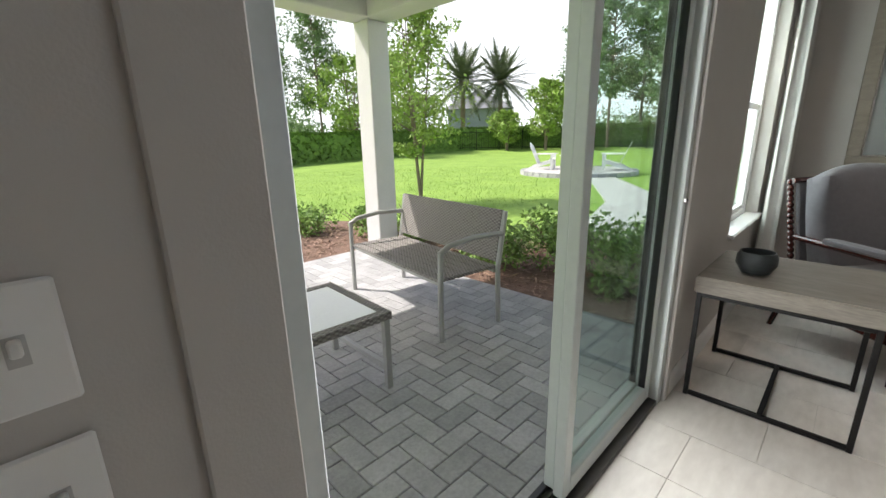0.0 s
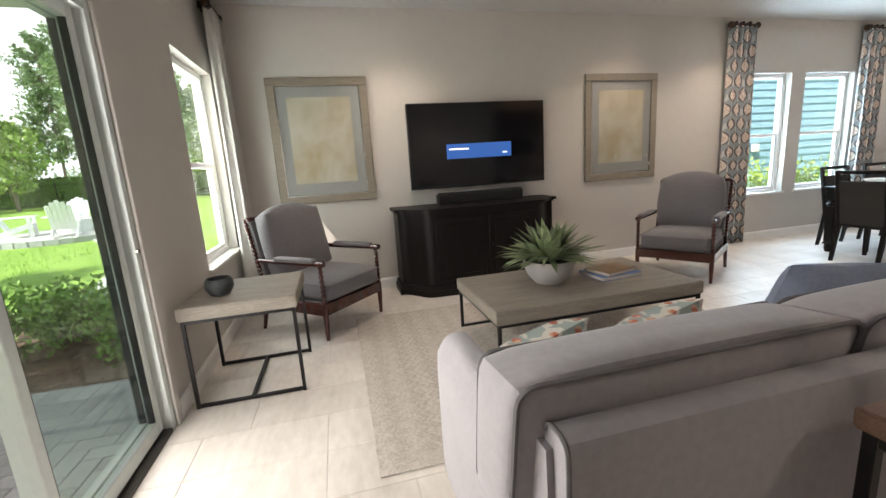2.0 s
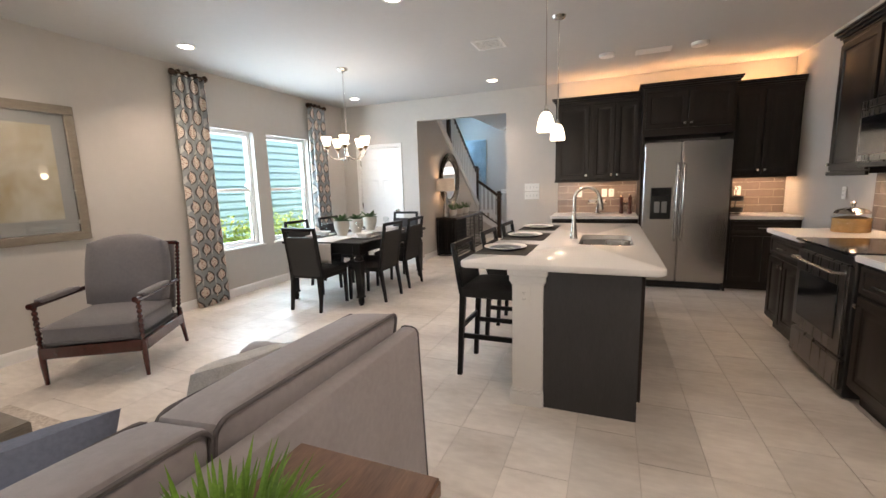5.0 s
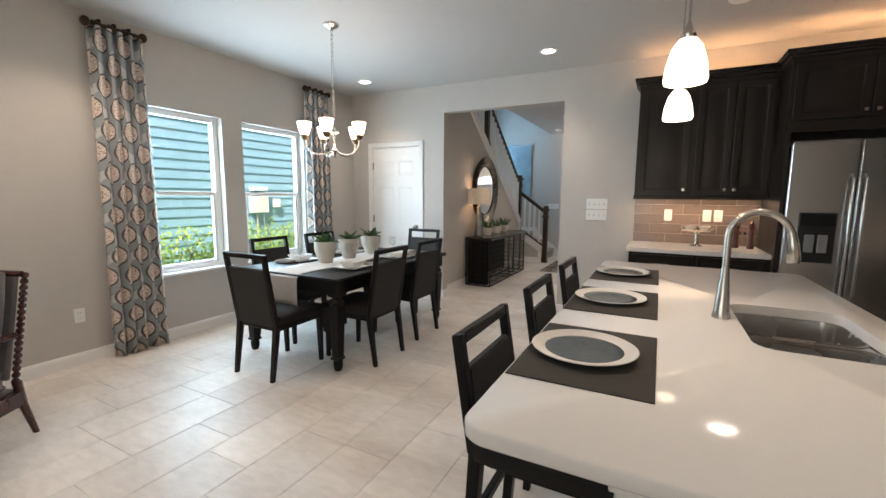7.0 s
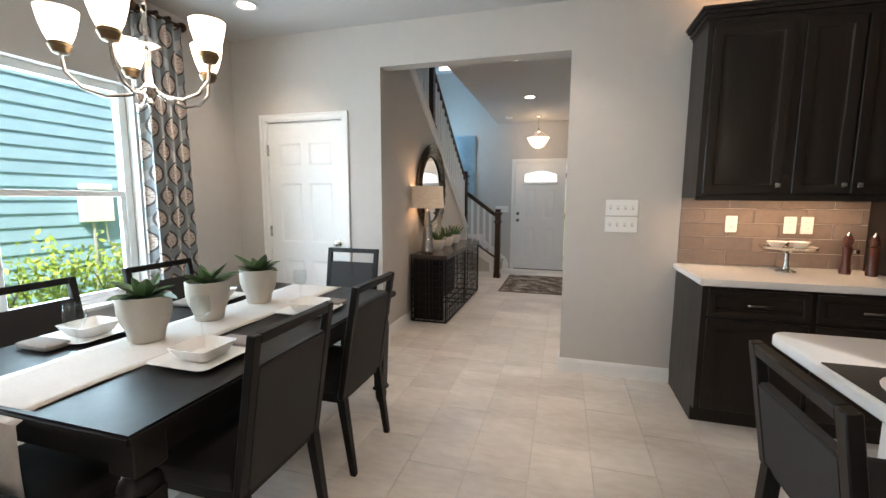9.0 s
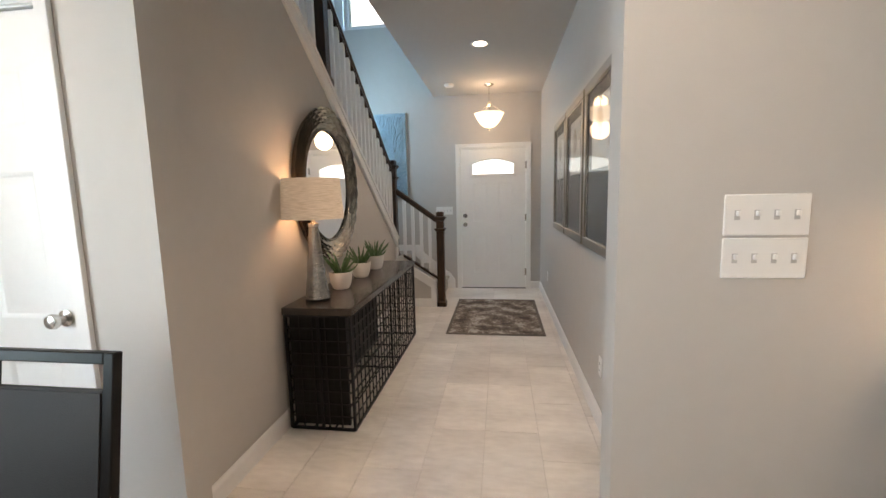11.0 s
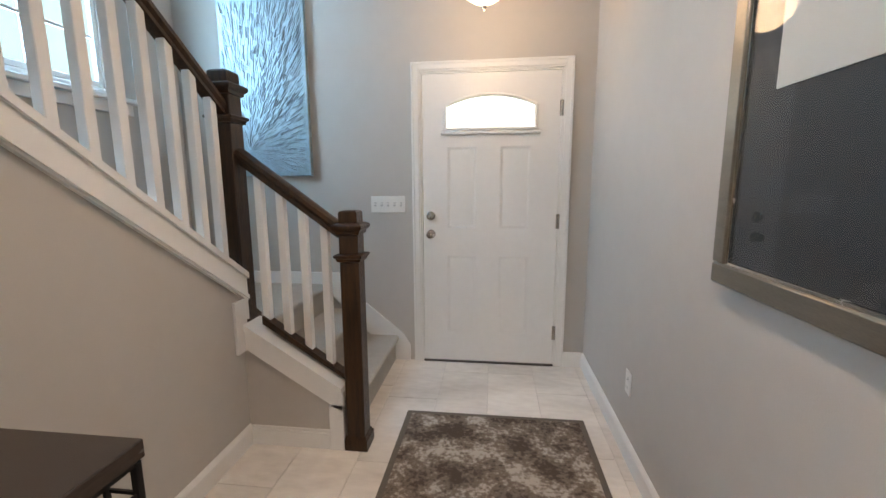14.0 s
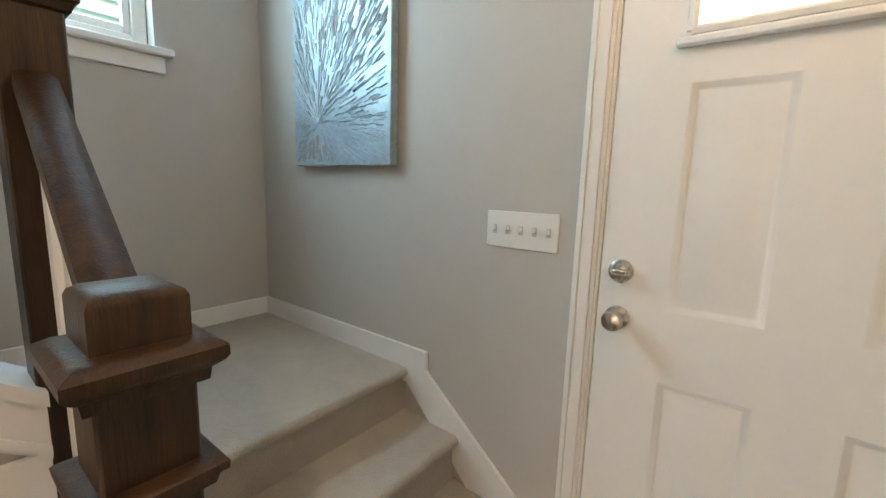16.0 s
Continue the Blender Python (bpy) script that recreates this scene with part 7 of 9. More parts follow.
grid_panel(CX1 - 0.015, "y", CY0 + 0.015, CY1 - 0.015, 0.012, CZ - 0.05, 24, 9)
grid_panel(CX0 + 0.015, "y", CY0 + 0.015, CY1 - 0.015, 0.012, CZ - 0.05, 24, 9)
grid_panel(CY0 + 0.015, "x", CX0 + 0.015, CX1 - 0.015, 0.012, CZ - 0.05, 5, 9)
grid_panel(CY1 - 0.015, "x", CX0 + 0.015, CX1 - 0.015, 0.012, CZ - 0.05, 5, 9)
bm = BM()
for y in (CY0 + 0.93, (CY0 + CY1) / 2 + 0.25, CY1 - 0.35):
    box(bm, CX0 + 0.015, CX1 - 0.015, y - 0.006, y + 0.006, 0.006, 0.018)
for x in (CX0 + 0.15, CX0 + 0.28):
    box(bm, x - 0.004, x + 0.004, CY0 + 0.02, CY1 - 0.02, 0.006, 0.016)
part("bottom_bar", bm, IRON, con)

MERCURY = mat("hammered_mercury_glass", (0.40, 0.385, 0.365), 0.16, 0.8, vary=0.35, scale=14, bump=0.8, bscale=42)
lp = thing("table_lamp", pose(1.565, 1.095, CZ), "tapered hammered glass table lamp with a linen drum shade, lit", "table lamp")
bm = BM()
lathe(bm, [(0.075, 0), (0.076, 0.012), (0.07, 0.016), (0.002, 0.017)], n=28)
part("foot", bm, glassy("thick_clear_glass", (0.88, 0.89, 0.87)), lp)
bm = BM()
prof = []
for i in range(70):
    q = i / 69
    prof.append((0.074 - 0.047 * q ** 0.9 + 0.0011 * math.sin(i * 1.9) + 0.0007 * math.sin(i * 4.3), 0.017 + 0.44 * q))
lathe(bm, prof, n=36)
rng = random.Random(88)
for v in bm.verts:
    v.co.x *= 1 + rng.uniform(-0.02, 0.02)
    v.co.y *= 1 + rng.uniform(-0.02, 0.02)
part("column", bm, MERCURY, lp, "tapered hammered smoky glass column")
bm = BM()
cyl(bm, (0, 0, 0.017), (0, 0, 0.46), 0.007, n=10)
part("rod", bm, NICKEL, lp)
bm = BM()
lathe(bm, [(0.03, 0.455), (0.032, 0.475), (0.012, 0.485), (0.008, 0.55)], n=18)
part("neck", bm, NICKEL, lp)


def shade_cloth():
    g = Nodes("lit_linen_shade")
    vec, x, y, z = g.coords("Object")
    mp = g.N.new("ShaderNodeMapping")
    mp.inputs["Scale"].default_value = (3, 3, 60)
    g.L.new(vec, mp.inputs[0])
    n = g.noise(mp.outputs[0], 6, 5)
    c = g.mix(g.step(n, 0.4, 0.6), (0.50, 0.385, 0.27), (0.64, 0.52, 0.40))
    g.L.new(c, g.b.inputs["Emission Color"])
    g.b.inputs["Emission Strength"].default_value = 0.14
    return g.done(c, 0.9)


bm = BM()
n = 40
a = ring(bm, Vector((0, 0, 0.505)), Vector((1, 0, 0)), Vector((0, 1, 0)), 0.184, n)
b = ring(bm, Vector((0, 0, 0.745)), Vector((1, 0, 0)), Vector((0, 1, 0)), 0.170, n)
c = ring(bm, Vector((0, 0, 0.745)), Vector((1, 0, 0)), Vector((0, 1, 0)), 0.167, n)
d = ring(bm, Vector((0, 0, 0.505)), Vector((1, 0, 0)), Vector((0, 1, 0)), 0.181, n)
bridge(bm, a, b)
bridge(bm, b, c)
bridge(bm, c, d)
bridge(bm, d, a)
part("shade", bm, shade_cloth(), lp, "lit cream linen drum shade")
bm = BM()
for k in range(3):
    t = k * 2 * math.pi / 3
    cyl(bm, (0, 0, 0.735), (0.168 * math.cos(t), 0.168 * math.sin(t), 0.735), 0.002, n=6)
cyl(bm, (0, 0, 0.54), (0, 0, 0.755), 0.003, n=6)
part("harp", bm, NICKEL, lp)
lamp("table_lamp_bulb", "POINT", pose(1.565, 1.095, CZ + 0.64), 3, (1.0, 0.66, 0.38), 0.04)

rng = random.Random(31)


def aloe(bm):
    for i in range(17):
        a = i * 2.4 + rng.uniform(-0.3, 0.3)
        e = rng.uniform(0.85, 1.5)
        base = Vector((0.022 * math.cos(a), 0.022 * math.sin(a), 0.10))
        way = Vector((math.cos(a) * math.cos(e), math.sin(a) * math.cos(e), math.sin(e)))
        L = rng.uniform(0.11, 0.175)
        pts, rad = [], []
        nn = 9
        for k in range(nn):
            s = k / (nn - 1)
            pts.append(base + way * L * s + Vector((math.cos(a), math.sin(a), 0)) * 0.02 * s * s)
            rad.append((0.0105 * (1 - s) ** 0.7 + 0.0012) * (1.25 if k % 2 else 0.85))
        tube(bm, pts, 0.01, 5, rad)
    a = rng.uniform(-0.6, 0.6)
    tube(bm, [(0.02, 0, 0.10), (0.03, 0.05, 0.115), (0.035, 0.09, 0.13), (0.03, 0.13, 0.155)], 0.008, 5, [0.009, 0.009, 0.007, 0.003])


for y in (1.42, 1.84, 2.22):
    potted("aloe_pot", pose(1.59, y, CZ, 0, 0, rng.uniform(-30, 30)), [(0.045, 0), (0.056, 0.006), (0.070, 0.04), (0.078, 0.085), (0.080, 0.118), (0.076, 0.121), (0.073, 0.10), (0.002, 0.095)], CERAMIC, aloe, DARKSUC, "spiky aloe in a round white pot", "pots on the hall console", soil=(0.074, 0.108))

# round mirror with a scaled metal frame
mi = thing("round_mirror", pose(HALL_L + 0.002, 1.70, 1.475, 0, 0, 90), "round wall mirror with a scalloped dark metal frame", "mirror")
R0, R1 = 0.405, 0.55
bm = BM()
lathe(bm, [(R0 + 0.012, 0.0), (R0 + 0.012, 0.016), (0.002, 0.0165)], n=72, m=pose(0, 0, 0, 90))
part("glass", bm, MIRROR, mi)
SCALE = mat("dark_bronze_scales", (0.29, 0.25, 0.205), 0.2, 0.92, vary=0.5, scale=7, bump=0.1, objrand=0.4)
bm = BM()
lathe(bm, [(R1 - 0.02, 0.0), (R1 - 0.015, 0.02), (R0 + 0.01, 0.022), (R0, 0.03), (R0 - 0.002, 0.018), (R0 + 0.005, 0.0)], n=72, m=pose(0, 0, 0, 90))
ringframe = part("frame", bm, SCALE, mi)
tiers = 6
cnt = 30
for k in range(tiers):
    bm = BM()
    rr0 = R0 + (R1 - R0 - 0.012) * k / tiers
    rr1 = rr0 + 0.046
    da = 2 * math.pi / cnt * 0.58
    for under in (0.0, 0.003):
        rows = []
        for s in (0.0, 0.35, 0.7, 1.0):
            r = rr0 + (rr1 - rr0) * (s if s < 1 else 0.9)
            wd = da * (1 - 0.12 * s)
            rows.append([bm.verts.new(((r + (rr1 - rr0) * 0.16 * s * (1 - q * q)) * math.cos(q * wd), -(0.021 + 0.016 * s + 0.008 * s * (1 - q * q) - under), r * math.sin(q * wd))) for q in (-1, -0.5, 0, 0.5, 1)])
        for p, q in zip(rows, rows[1:]):
            for j in range(4):
                bm.faces.new((p[j], p[j + 1], q[j + 1], q[j]))
        edge = rows[-1] if under == 0 else edge
    for j in range(4):
        bm.faces.new((edge[j], edge[j + 1], rows[-1][j + 1], rows[-1][j]))
    scale_mesh = finish(bm, "scale", SCALE)
    for i in range(cnt):
        o = new("scale", scale_mesh)
        o.parent = ringframe
        o.rotation_euler = (0, 2 * math.pi * (i + 0.5 * (k % 2)) / cnt, 0)
bm = BM()
tube(bm, [((R0 - 0.002) * math.cos(t), -0.03, (R0 - 0.002) * math.sin(t)) for t in [i * 2 * math.pi / 72 for i in range(73)]], 0.007, 8)
part("inner_ring", bm, SCALE, mi)

# three framed pictures
PEWTER = mat("pewter_frame", (0.24, 0.215, 0.18), 0.33, 0.7, vary=0.12, scale=4, stretch=(2, 2, 14), bump=0.04, bscale=30)
DARKMOUNT = mat("charcoal_mount", (0.030, 0.034, 0.040), 0.85, vary=0.06, scale=6)


def stain_print():
    g = Nodes("pale_stain_print")
    vec, x, y, z = g.coords("Object")
    r = g.math("SQRT", g.math("ADD", g.math("POWER", g.math("ABSOLUTE", x), 2.0), g.math("POWER", g.math("ABSOLUTE", g.math("SUBTRACT", z, 0.22)), 2.0)))
    rr = g.math("ADD", r, g.math("MULTIPLY", g.math("SUBTRACT", g.noise(vec, 9, 5), 0.5), 0.16))
    stain = g.mix(g.step(g.noise(vec, 5, 3), 0.4, 0.6), (0.42, 0.36, 0.28), (0.33, 0.33, 0.33))
    c = g.mix(g.step(rr, 0.075, 0.10), stain, (0.66, 0.645, 0.61))
    return g.done(c, 0.85)


STAIN = stain_print()
for y in (2.795, 2.015, 1.22):
    picture("framed_print", pose(HALL_R - 0.002, y, 1.545, 0, 0, -90), 0.745, 1.03, 0.058, PEWTER, "pewter-framed print with a charcoal mount", DARKMOUNT, art=(-0.20, 0.20, -0.025, 0.375, STAIN), group="hall pictures")

# starburst canvas
pa = thing("canvas_painting", pose(1.01, FRONT - 0.002, 1.98), "blue-grey canvas with a raised silver starburst", "painting")
bm = BM()
box(bm, -0.315, 0.315, -0.04, 0.0, -0.61, 0.61, 0.004)
part("canvas", bm, mat("blue_grey_metallic_paint", (0.33, 0.45, 0.52), 0.35, 0.35, vary=0.25, scale=5, bump=0.3, bscale=60), pa)
bm = BM()
rng = random.Random(8)
strokes = []
r = 0.012
while r < 1.15:
    for i in range(int(2 * math.pi * r / 0.0105) + 9):
        strokes.append((rng.uniform(0, 2 * math.pi), r + rng.uniform(-0.02, 0.02)))
    r += 0.042
for a, r0 in strokes:
    L = rng.uniform(0.03, 0.055) + 0.02 * r0
    c0 = Vector((-0.14, 0, -0.43))
    d0 = Vector((math.cos(a), 0, math.sin(a)))
    p, q = c0 + d0 * r0, c0 + d0 * (r0 + L)
    if all(abs(v.x) < 0.30 and abs(v.z) < 0.595 for v in (p, q)):
        s = Vector((-d0.z, 0, d0.x)) * rng.uniform(0.0009, 0.0020)
        y0, y1 = Vector((0, -0.039, 0)), Vector((0, -0.0435, 0))
        v = [bm.verts.new(w) for w in (p - s + y0, q - s * 0.4 + y0, q + s * 0.4 + y0, p + s + y0, p + y1, q + y1)]
        for f in ((0, 1, 5, 4), (2, 3, 4, 5), (0, 4, 3), (1, 2, 5)):
            bm.faces.new([v[k] for k in f])
part("starburst", bm, mat("silver_relief_paint", (0.55, 0.62, 0.66), 0.3, 0.5, vary=0.15), pa, "raised silver paint strokes", smooth=None)

# entry rug
bm = BM()
box(bm, 2.14, 3.13, 2.70, 4.12, 0.001, 0.008, 0.002)
ru = thing("entry_rug", pose(0, 0, 0), "distressed brown and cream rug by the front door", "rug")
part("border", bm, mat("taupe_rug_edge", (0.15, 0.125, 0.105), 0.95, vary=0.15, scale=40, bump=0.4, bscale=300), ru)
bm = BM()
box(bm, 2.17, 3.10, 2.73, 4.09, 0.008, 0.0105, 0.001)
part("woven_field", bm, rug_cloth("distressed_rug", ((0.085, 0.06, 0.044), (0.21, 0.165, 0.13), (0.50, 0.45, 0.39)), 6.0), ru)

# hall pendant bowl
hp = thing("hall_pendant", pose(2.555, 4.30, 0), "frosted glass bowl pendant by the front door, lit", "pendant light")
bm = BM()
lathe(bm, [(0.012, 2.25), (0.06, 2.262), (0.11, 2.295), (0.15, 2.35), (0.178, 2.405), (0.192, 2.43), (0.188, 2.432), (0.145, 2.358), (0.10, 2.30), (0.002, 2.27)], n=36)
part("bowl", bm, glow("amber_frosted_bowl", (1.0, 0.74, 0.45), 1.15), hp, "lit frosted glass bowl")
bm = BM()
lathe(bm, [(0.004, 2.215), (0.012, 2.225), (0.014, 2.24), (0.008, 2.252), (0.008, 2.52), (0.02, 2.53), (0.03, 2.55), (0.014, 2.58), (0.006, 2.60)], n=16)
part("stem", bm, NICKEL, hp)
bm = BM()
for k in range(3):
    t = k * 2 * math.pi / 3
    tube(bm, [(0.02 * math.cos(t), 0.02 * math.sin(t), 2.54), (0.11 * math.cos(t), 0.11 * math.sin(t), 2.49), (0.19 * math.cos(t), 0.19 * math.sin(t), 2.43)], 0.004, 6)
part("arm", bm, NICKEL, hp)
bm = BM()
cyl(bm, (0, 0, 2.59), (0, 0, 2.78), 0.005, n=8)
lathe(bm, [(0.006, 2.765), (0.04, 2.775), (0.06, 2.79), (0.062, 2.80)], n=20)
part("canopy", bm, NICKEL, hp)
lamp("hall_pendant_lamp", "POINT", pose(2.555, 4.30, 2.50), 2.8, (1.0, 0.72, 0.44), 0.08)
lamp("hall_pendant_lamp", "POINT", pose(2.555, 4.30, 2.17), 4, (1.0, 0.76, 0.50), 0.12)

# ---- outdoors ----
GZ = -0.10
GRASS = mat("lawn_grass", (0.15, 0.27, 0.03), 0.9, scale=0.9, color2=(0.26, 0.40, 0.07), bump=0.8, bscale=60)
BLADE = mat("grass_blade", (0.17, 0.30, 0.035), 0.7, scale=1.5, color2=(0.30, 0.45, 0.09), island=0.25)
BUSHLEAF = mat("shrub_leaf", (0.12, 0.23, 0.04), 0.6, scale=5, color2=(0.29, 0.44, 0.12), island=0.35)
TREELEAF = mat("tree_leaf", (0.15, 0.26, 0.035), 0.6, scale=4, color2=(0.32, 0.44, 0.09), island=0.35)
PINELEAF = mat("pine_leaf", (0.12, 0.20, 0.07), 0.7, scale=2, color2=(0.24, 0.34, 0.14), island=0.35)
BARK = mat("pale_bark", (0.20, 0.165, 0.12), 0.9, vary=0.3, scale=12, stretch=(3, 3, 1), bump=0.5, bscale=40)
YELLOWLEAF = mat("yellow_green_leaf", (0.28, 0.42, 0.05), 0.6, scale=5, color2=(0.46, 0.58, 0.12), island=0.3)
STUCCO = mat("white_stucco", (0.66, 0.655, 0.65), 0.85, vary=0.04, scale=5, bump=0.35, bscale=150)


def ground_z(x, y):
    d = math.hypot(x - 4.1, y + 8.4)
    return GZ + 0.5 * max(0.0, min(1.0, (d - 19) / 17)) ** 2


bm = BM()
rings_ = [[bm.verts.new((4.1 + r * math.cos(a), -8.4 + r * math.sin(a), ground_z(4.1 + r, -8.4) if r < 60 else GZ + 0.5)) for a in [k * 2 * math.pi / 64 for k in range(64)]] for r in (1, 10, 16, 19, 22, 25, 28, 31, 34, 36, 60, 200, 1500)]
bm.faces.new(rings_[0])
for a, b in zip(rings_, rings_[1:]):
    bridge(bm, a, b)
for v in bm.verts:
    if -1 < v.co.x < 8 and -9.3 < v.co.y < 6:
        v.co.z = -0.3
gr = structure("ground", bm, GRASS, "bright green mown lawn reaching to the trees", "lawn")
gr.location.z = -0.02

# house slab shoulders so that no lawn shows indoors
bm = BM()
box(bm, -0.15, KX + 0.15, SY - 0.15, -0.01, -0.4, -0.121)
structure("foundation", bm, mat("grey_concrete", (0.36, 0.35, 0.33), 0.9, vary=0.1, scale=3, bump=0.3), "grey concrete house foundation", "foundation")

# patio
PX0, PX1, PY0, PY1, PZ = 1.22, 6.9, -12.62, SY - 0.15, -0.07
PAVER = mat("grey_concrete_paver", (0.40, 0.40, 0.405), 0.85, vary=0.18, scale=7, bump=0.35, bscale=70, objrand=0.16, placed=True)
PAVER2 = mat("grey_concrete_paver_rest", (0.40, 0.40, 0.405), 0.85, vary=0.18, scale=7, bump=0.35, bscale=70, island=0.16, placed=True)
bm = BM()
box(bm, PX0, PX1, PY0, PY1, -0.30, PZ - 0.014)
pav = structure("pavement", bm, mat("dark_joint_sand", (0.10, 0.095, 0.09), 0.95, vary=0.2, scale=30), "grey herringbone paver patio with a border course", "patio")


def pavers():
    L, W, g = 0.21, 0.105, 0.004
    cache = {}

    def mesh(w, l):
        k = (round(w, 3), round(l, 3))
        if k not in cache:
            b_ = BM()
            box(b_, 0, w, 0, l, -0.03, 0, 0.004)
            cache[k] = finish(b_, "paver", PAVER)
        return cache[k]
    rest = BM()
    count = [0]

    def lay(x, y, w, l):
        cx, cy = x + w / 2, y + l / 2
        if 2.0 < cx < 3.95 and cy > -10.6 and count[0] < 290:
            o = new("paver", mesh(w - g, l - g))
            o.location = (x + g / 2, y + g / 2, PZ)
            o.parent = pav
            count[0] += 1
        else:
            box(rest, x + g / 2, x + w - g / 2, y + g / 2, y + l - g / 2, PZ - 0.03, PZ, 0)
    y = PY0
    while y < PY1 - 0.02:
        lay(PX0, y, 0.21, min(0.105, PY1 - y))
        y += 0.105
    # herringbone at right angles: blocks step diagonally
    x0, y0 = PX0 + 0.21, PY0
    for i in range(-60, 120):
        for j in range(-40, 60):
            bx, by = x0 + W * i + 2 * W * 0 + L * j, y0 + W * i - L * j
            for x, y, w, l in ((bx, by, L, W), (bx, by + W, W, L)):
                ax, ay, aw, al = max(x, x0), max(y, y0), 0, 0
                aw, al = min(x + w, PX1) - ax, min(y + l, PY1) - ay
                if aw > 0.03 and al > 0.03 and ax < 5.6:
                    lay(ax, ay, aw, al)
    ob = part("paver_rest", rest, PAVER2, pav, smooth=None)
    ob["kind"] = "stuff"


# covered porch: post, beam and roof
bm = BM()
box(bm, 1.01, 1.27, -12.46, -12.20, -0.12, 2.40, 0.012, 1)
porch = thing("porch_post", pose(0, 0, 0), "square white stucco porch post", "post")
part("shaft", bm, STUCCO, porch)
bm = BM()
box(bm, 0.99, 7.0, -12.48, -12.18, 2.40, 2.75, 0.01)
box(bm, 0.99, 1.29, -12.18, SY - 0.15, 2.40, 2.75, 0.01)
structure("porch_beam", bm, STUCCO, "white stucco porch beam", "beam")
bm = BM()
box(bm, 0.97, 7.2, -12.70, SY - 0.15, 2.751, 2.86)
structure("porch_roof", bm, STUCCO, "white porch ceiling and roof slab", "roof")
bm = BM()
box(bm, -0.3, KX + 0.3, SY - 0.2, 0.0, 2.96, 3.10)
structure("house_roof", bm, mat("grey_roofing", (0.12, 0.115, 0.11), 0.9, vary=0.2, scale=10), "grey house roof edge", "roof")
for x, y in ((2.2, -11.2),):
    d = thing("porch_light", pose(x, y, 2.751), "small round porch ceiling light", "light")
    bm = BM()
    lathe(bm, [(0.07, 0.0), (0.075, -0.012), (0.05, -0.02), (0.002, -0.021)], n=20)
    part("lens", bm, DLGLOW, d)

# patio bench and small table
ALUF = mat("grey_powder_coated_metal", (0.42, 0.42, 0.41), 0.45, 0.3, vary=0.06, scale=8)


def weave():
    g = Nodes("grey_wicker_weave")
    vec, x, y, z = g.coords("UV")
    w = g.math("SINE", g.math("MULTIPLY", x, 150.0))
    v = g.math("SINE", g.math("MULTIPLY", y, 260.0))
    f = g.math("MULTIPLY", w, v)
    n = g.noise(vec, 25, 3)
    c = g.mix(g.step(f, -0.3, 0.5), (0.15, 0.135, 0.125), (0.36, 0.34, 0.32))
    c = g.mix(g.step(n, 0.3, 0.7), c, (0.27, 0.25, 0.235))
    return g.done(c, 0.7, f, 0.5)


WICKER = weave()


def uvbox(bm, x0, x1, y0, y1, z0, z1, m=None):
    uv = bm.loops.layers.uv.verify()
    before = len(bm.faces)
    box(bm, x0, x1, y0, y1, z0, z1, m=None)
    for f in list(bm.faces)[before:]:
        n = f.calc_center_median()
        for lp in f.loops:
            c = lp.vert.co
            lp[uv].uv = (c.x + c.z * 0.3 * 0, c.y + c.z)
    if m is not None:
        for v in list(bm.verts)[-8:]:
            v.co = m @ v.co


be = thing("patio_bench", pose(1.945, -10.80, PZ, 0, 0, 81.6), "grey metal patio bench with a wicker seat and back", "bench")
# local: faces -y ... back towards +y, length along x
for dx in (-1, 1):
    x = dx * 0.645
    bm = BM()
    tube(bm, [(x, -0.27, 0), (x, -0.27, 0.40), (x, -0.265, 0.60)], 0.019, 8)
    part("front_leg", bm, ALUF, be)
    bm = BM()
    tube(bm, [(x, 0.24, 0), (x, 0.23, 0.40), (x, 0.295, 0.80)], 0.019, 8)
    part("back_leg", bm, ALUF, be)
    bm = BM()
    tube(bm, [(x, -0.275, 0.595), (x, -0.20, 0.635), (x, 0.0, 0.66), (x, 0.27, 0.65)], 0.019, 8)
    part("arm", bm, ALUF, be)
bm = BM()
box(bm, -0.63, 0.63, -0.262, -0.235, 0.375, 0.40, 0.003)
box(bm, -0.63, 0.63, 0.205, 0.232, 0.375, 0.40, 0.003)
part("seat_frame", bm, ALUF, be)
for k in range(7):
    bm = BM()
    uvbox(bm, -0.625, 0.625, -0.27 + k * 0.073, -0.27 + k * 0.073 + 0.062, 0.401, 0.421)
    part("seat_slat", bm, WICKER, be, "woven grey seat slat")
bm = BM()
uvbox(bm, -0.625, 0.625, -0.012, 0.012, 0.0, 0.36, m=Matrix.Translation((0, 0.235, 0.45)) @ pose(0, 0, 0, -9, 0, 0))
part("backrest", bm, WICKER, be, "woven grey wicker backrest")

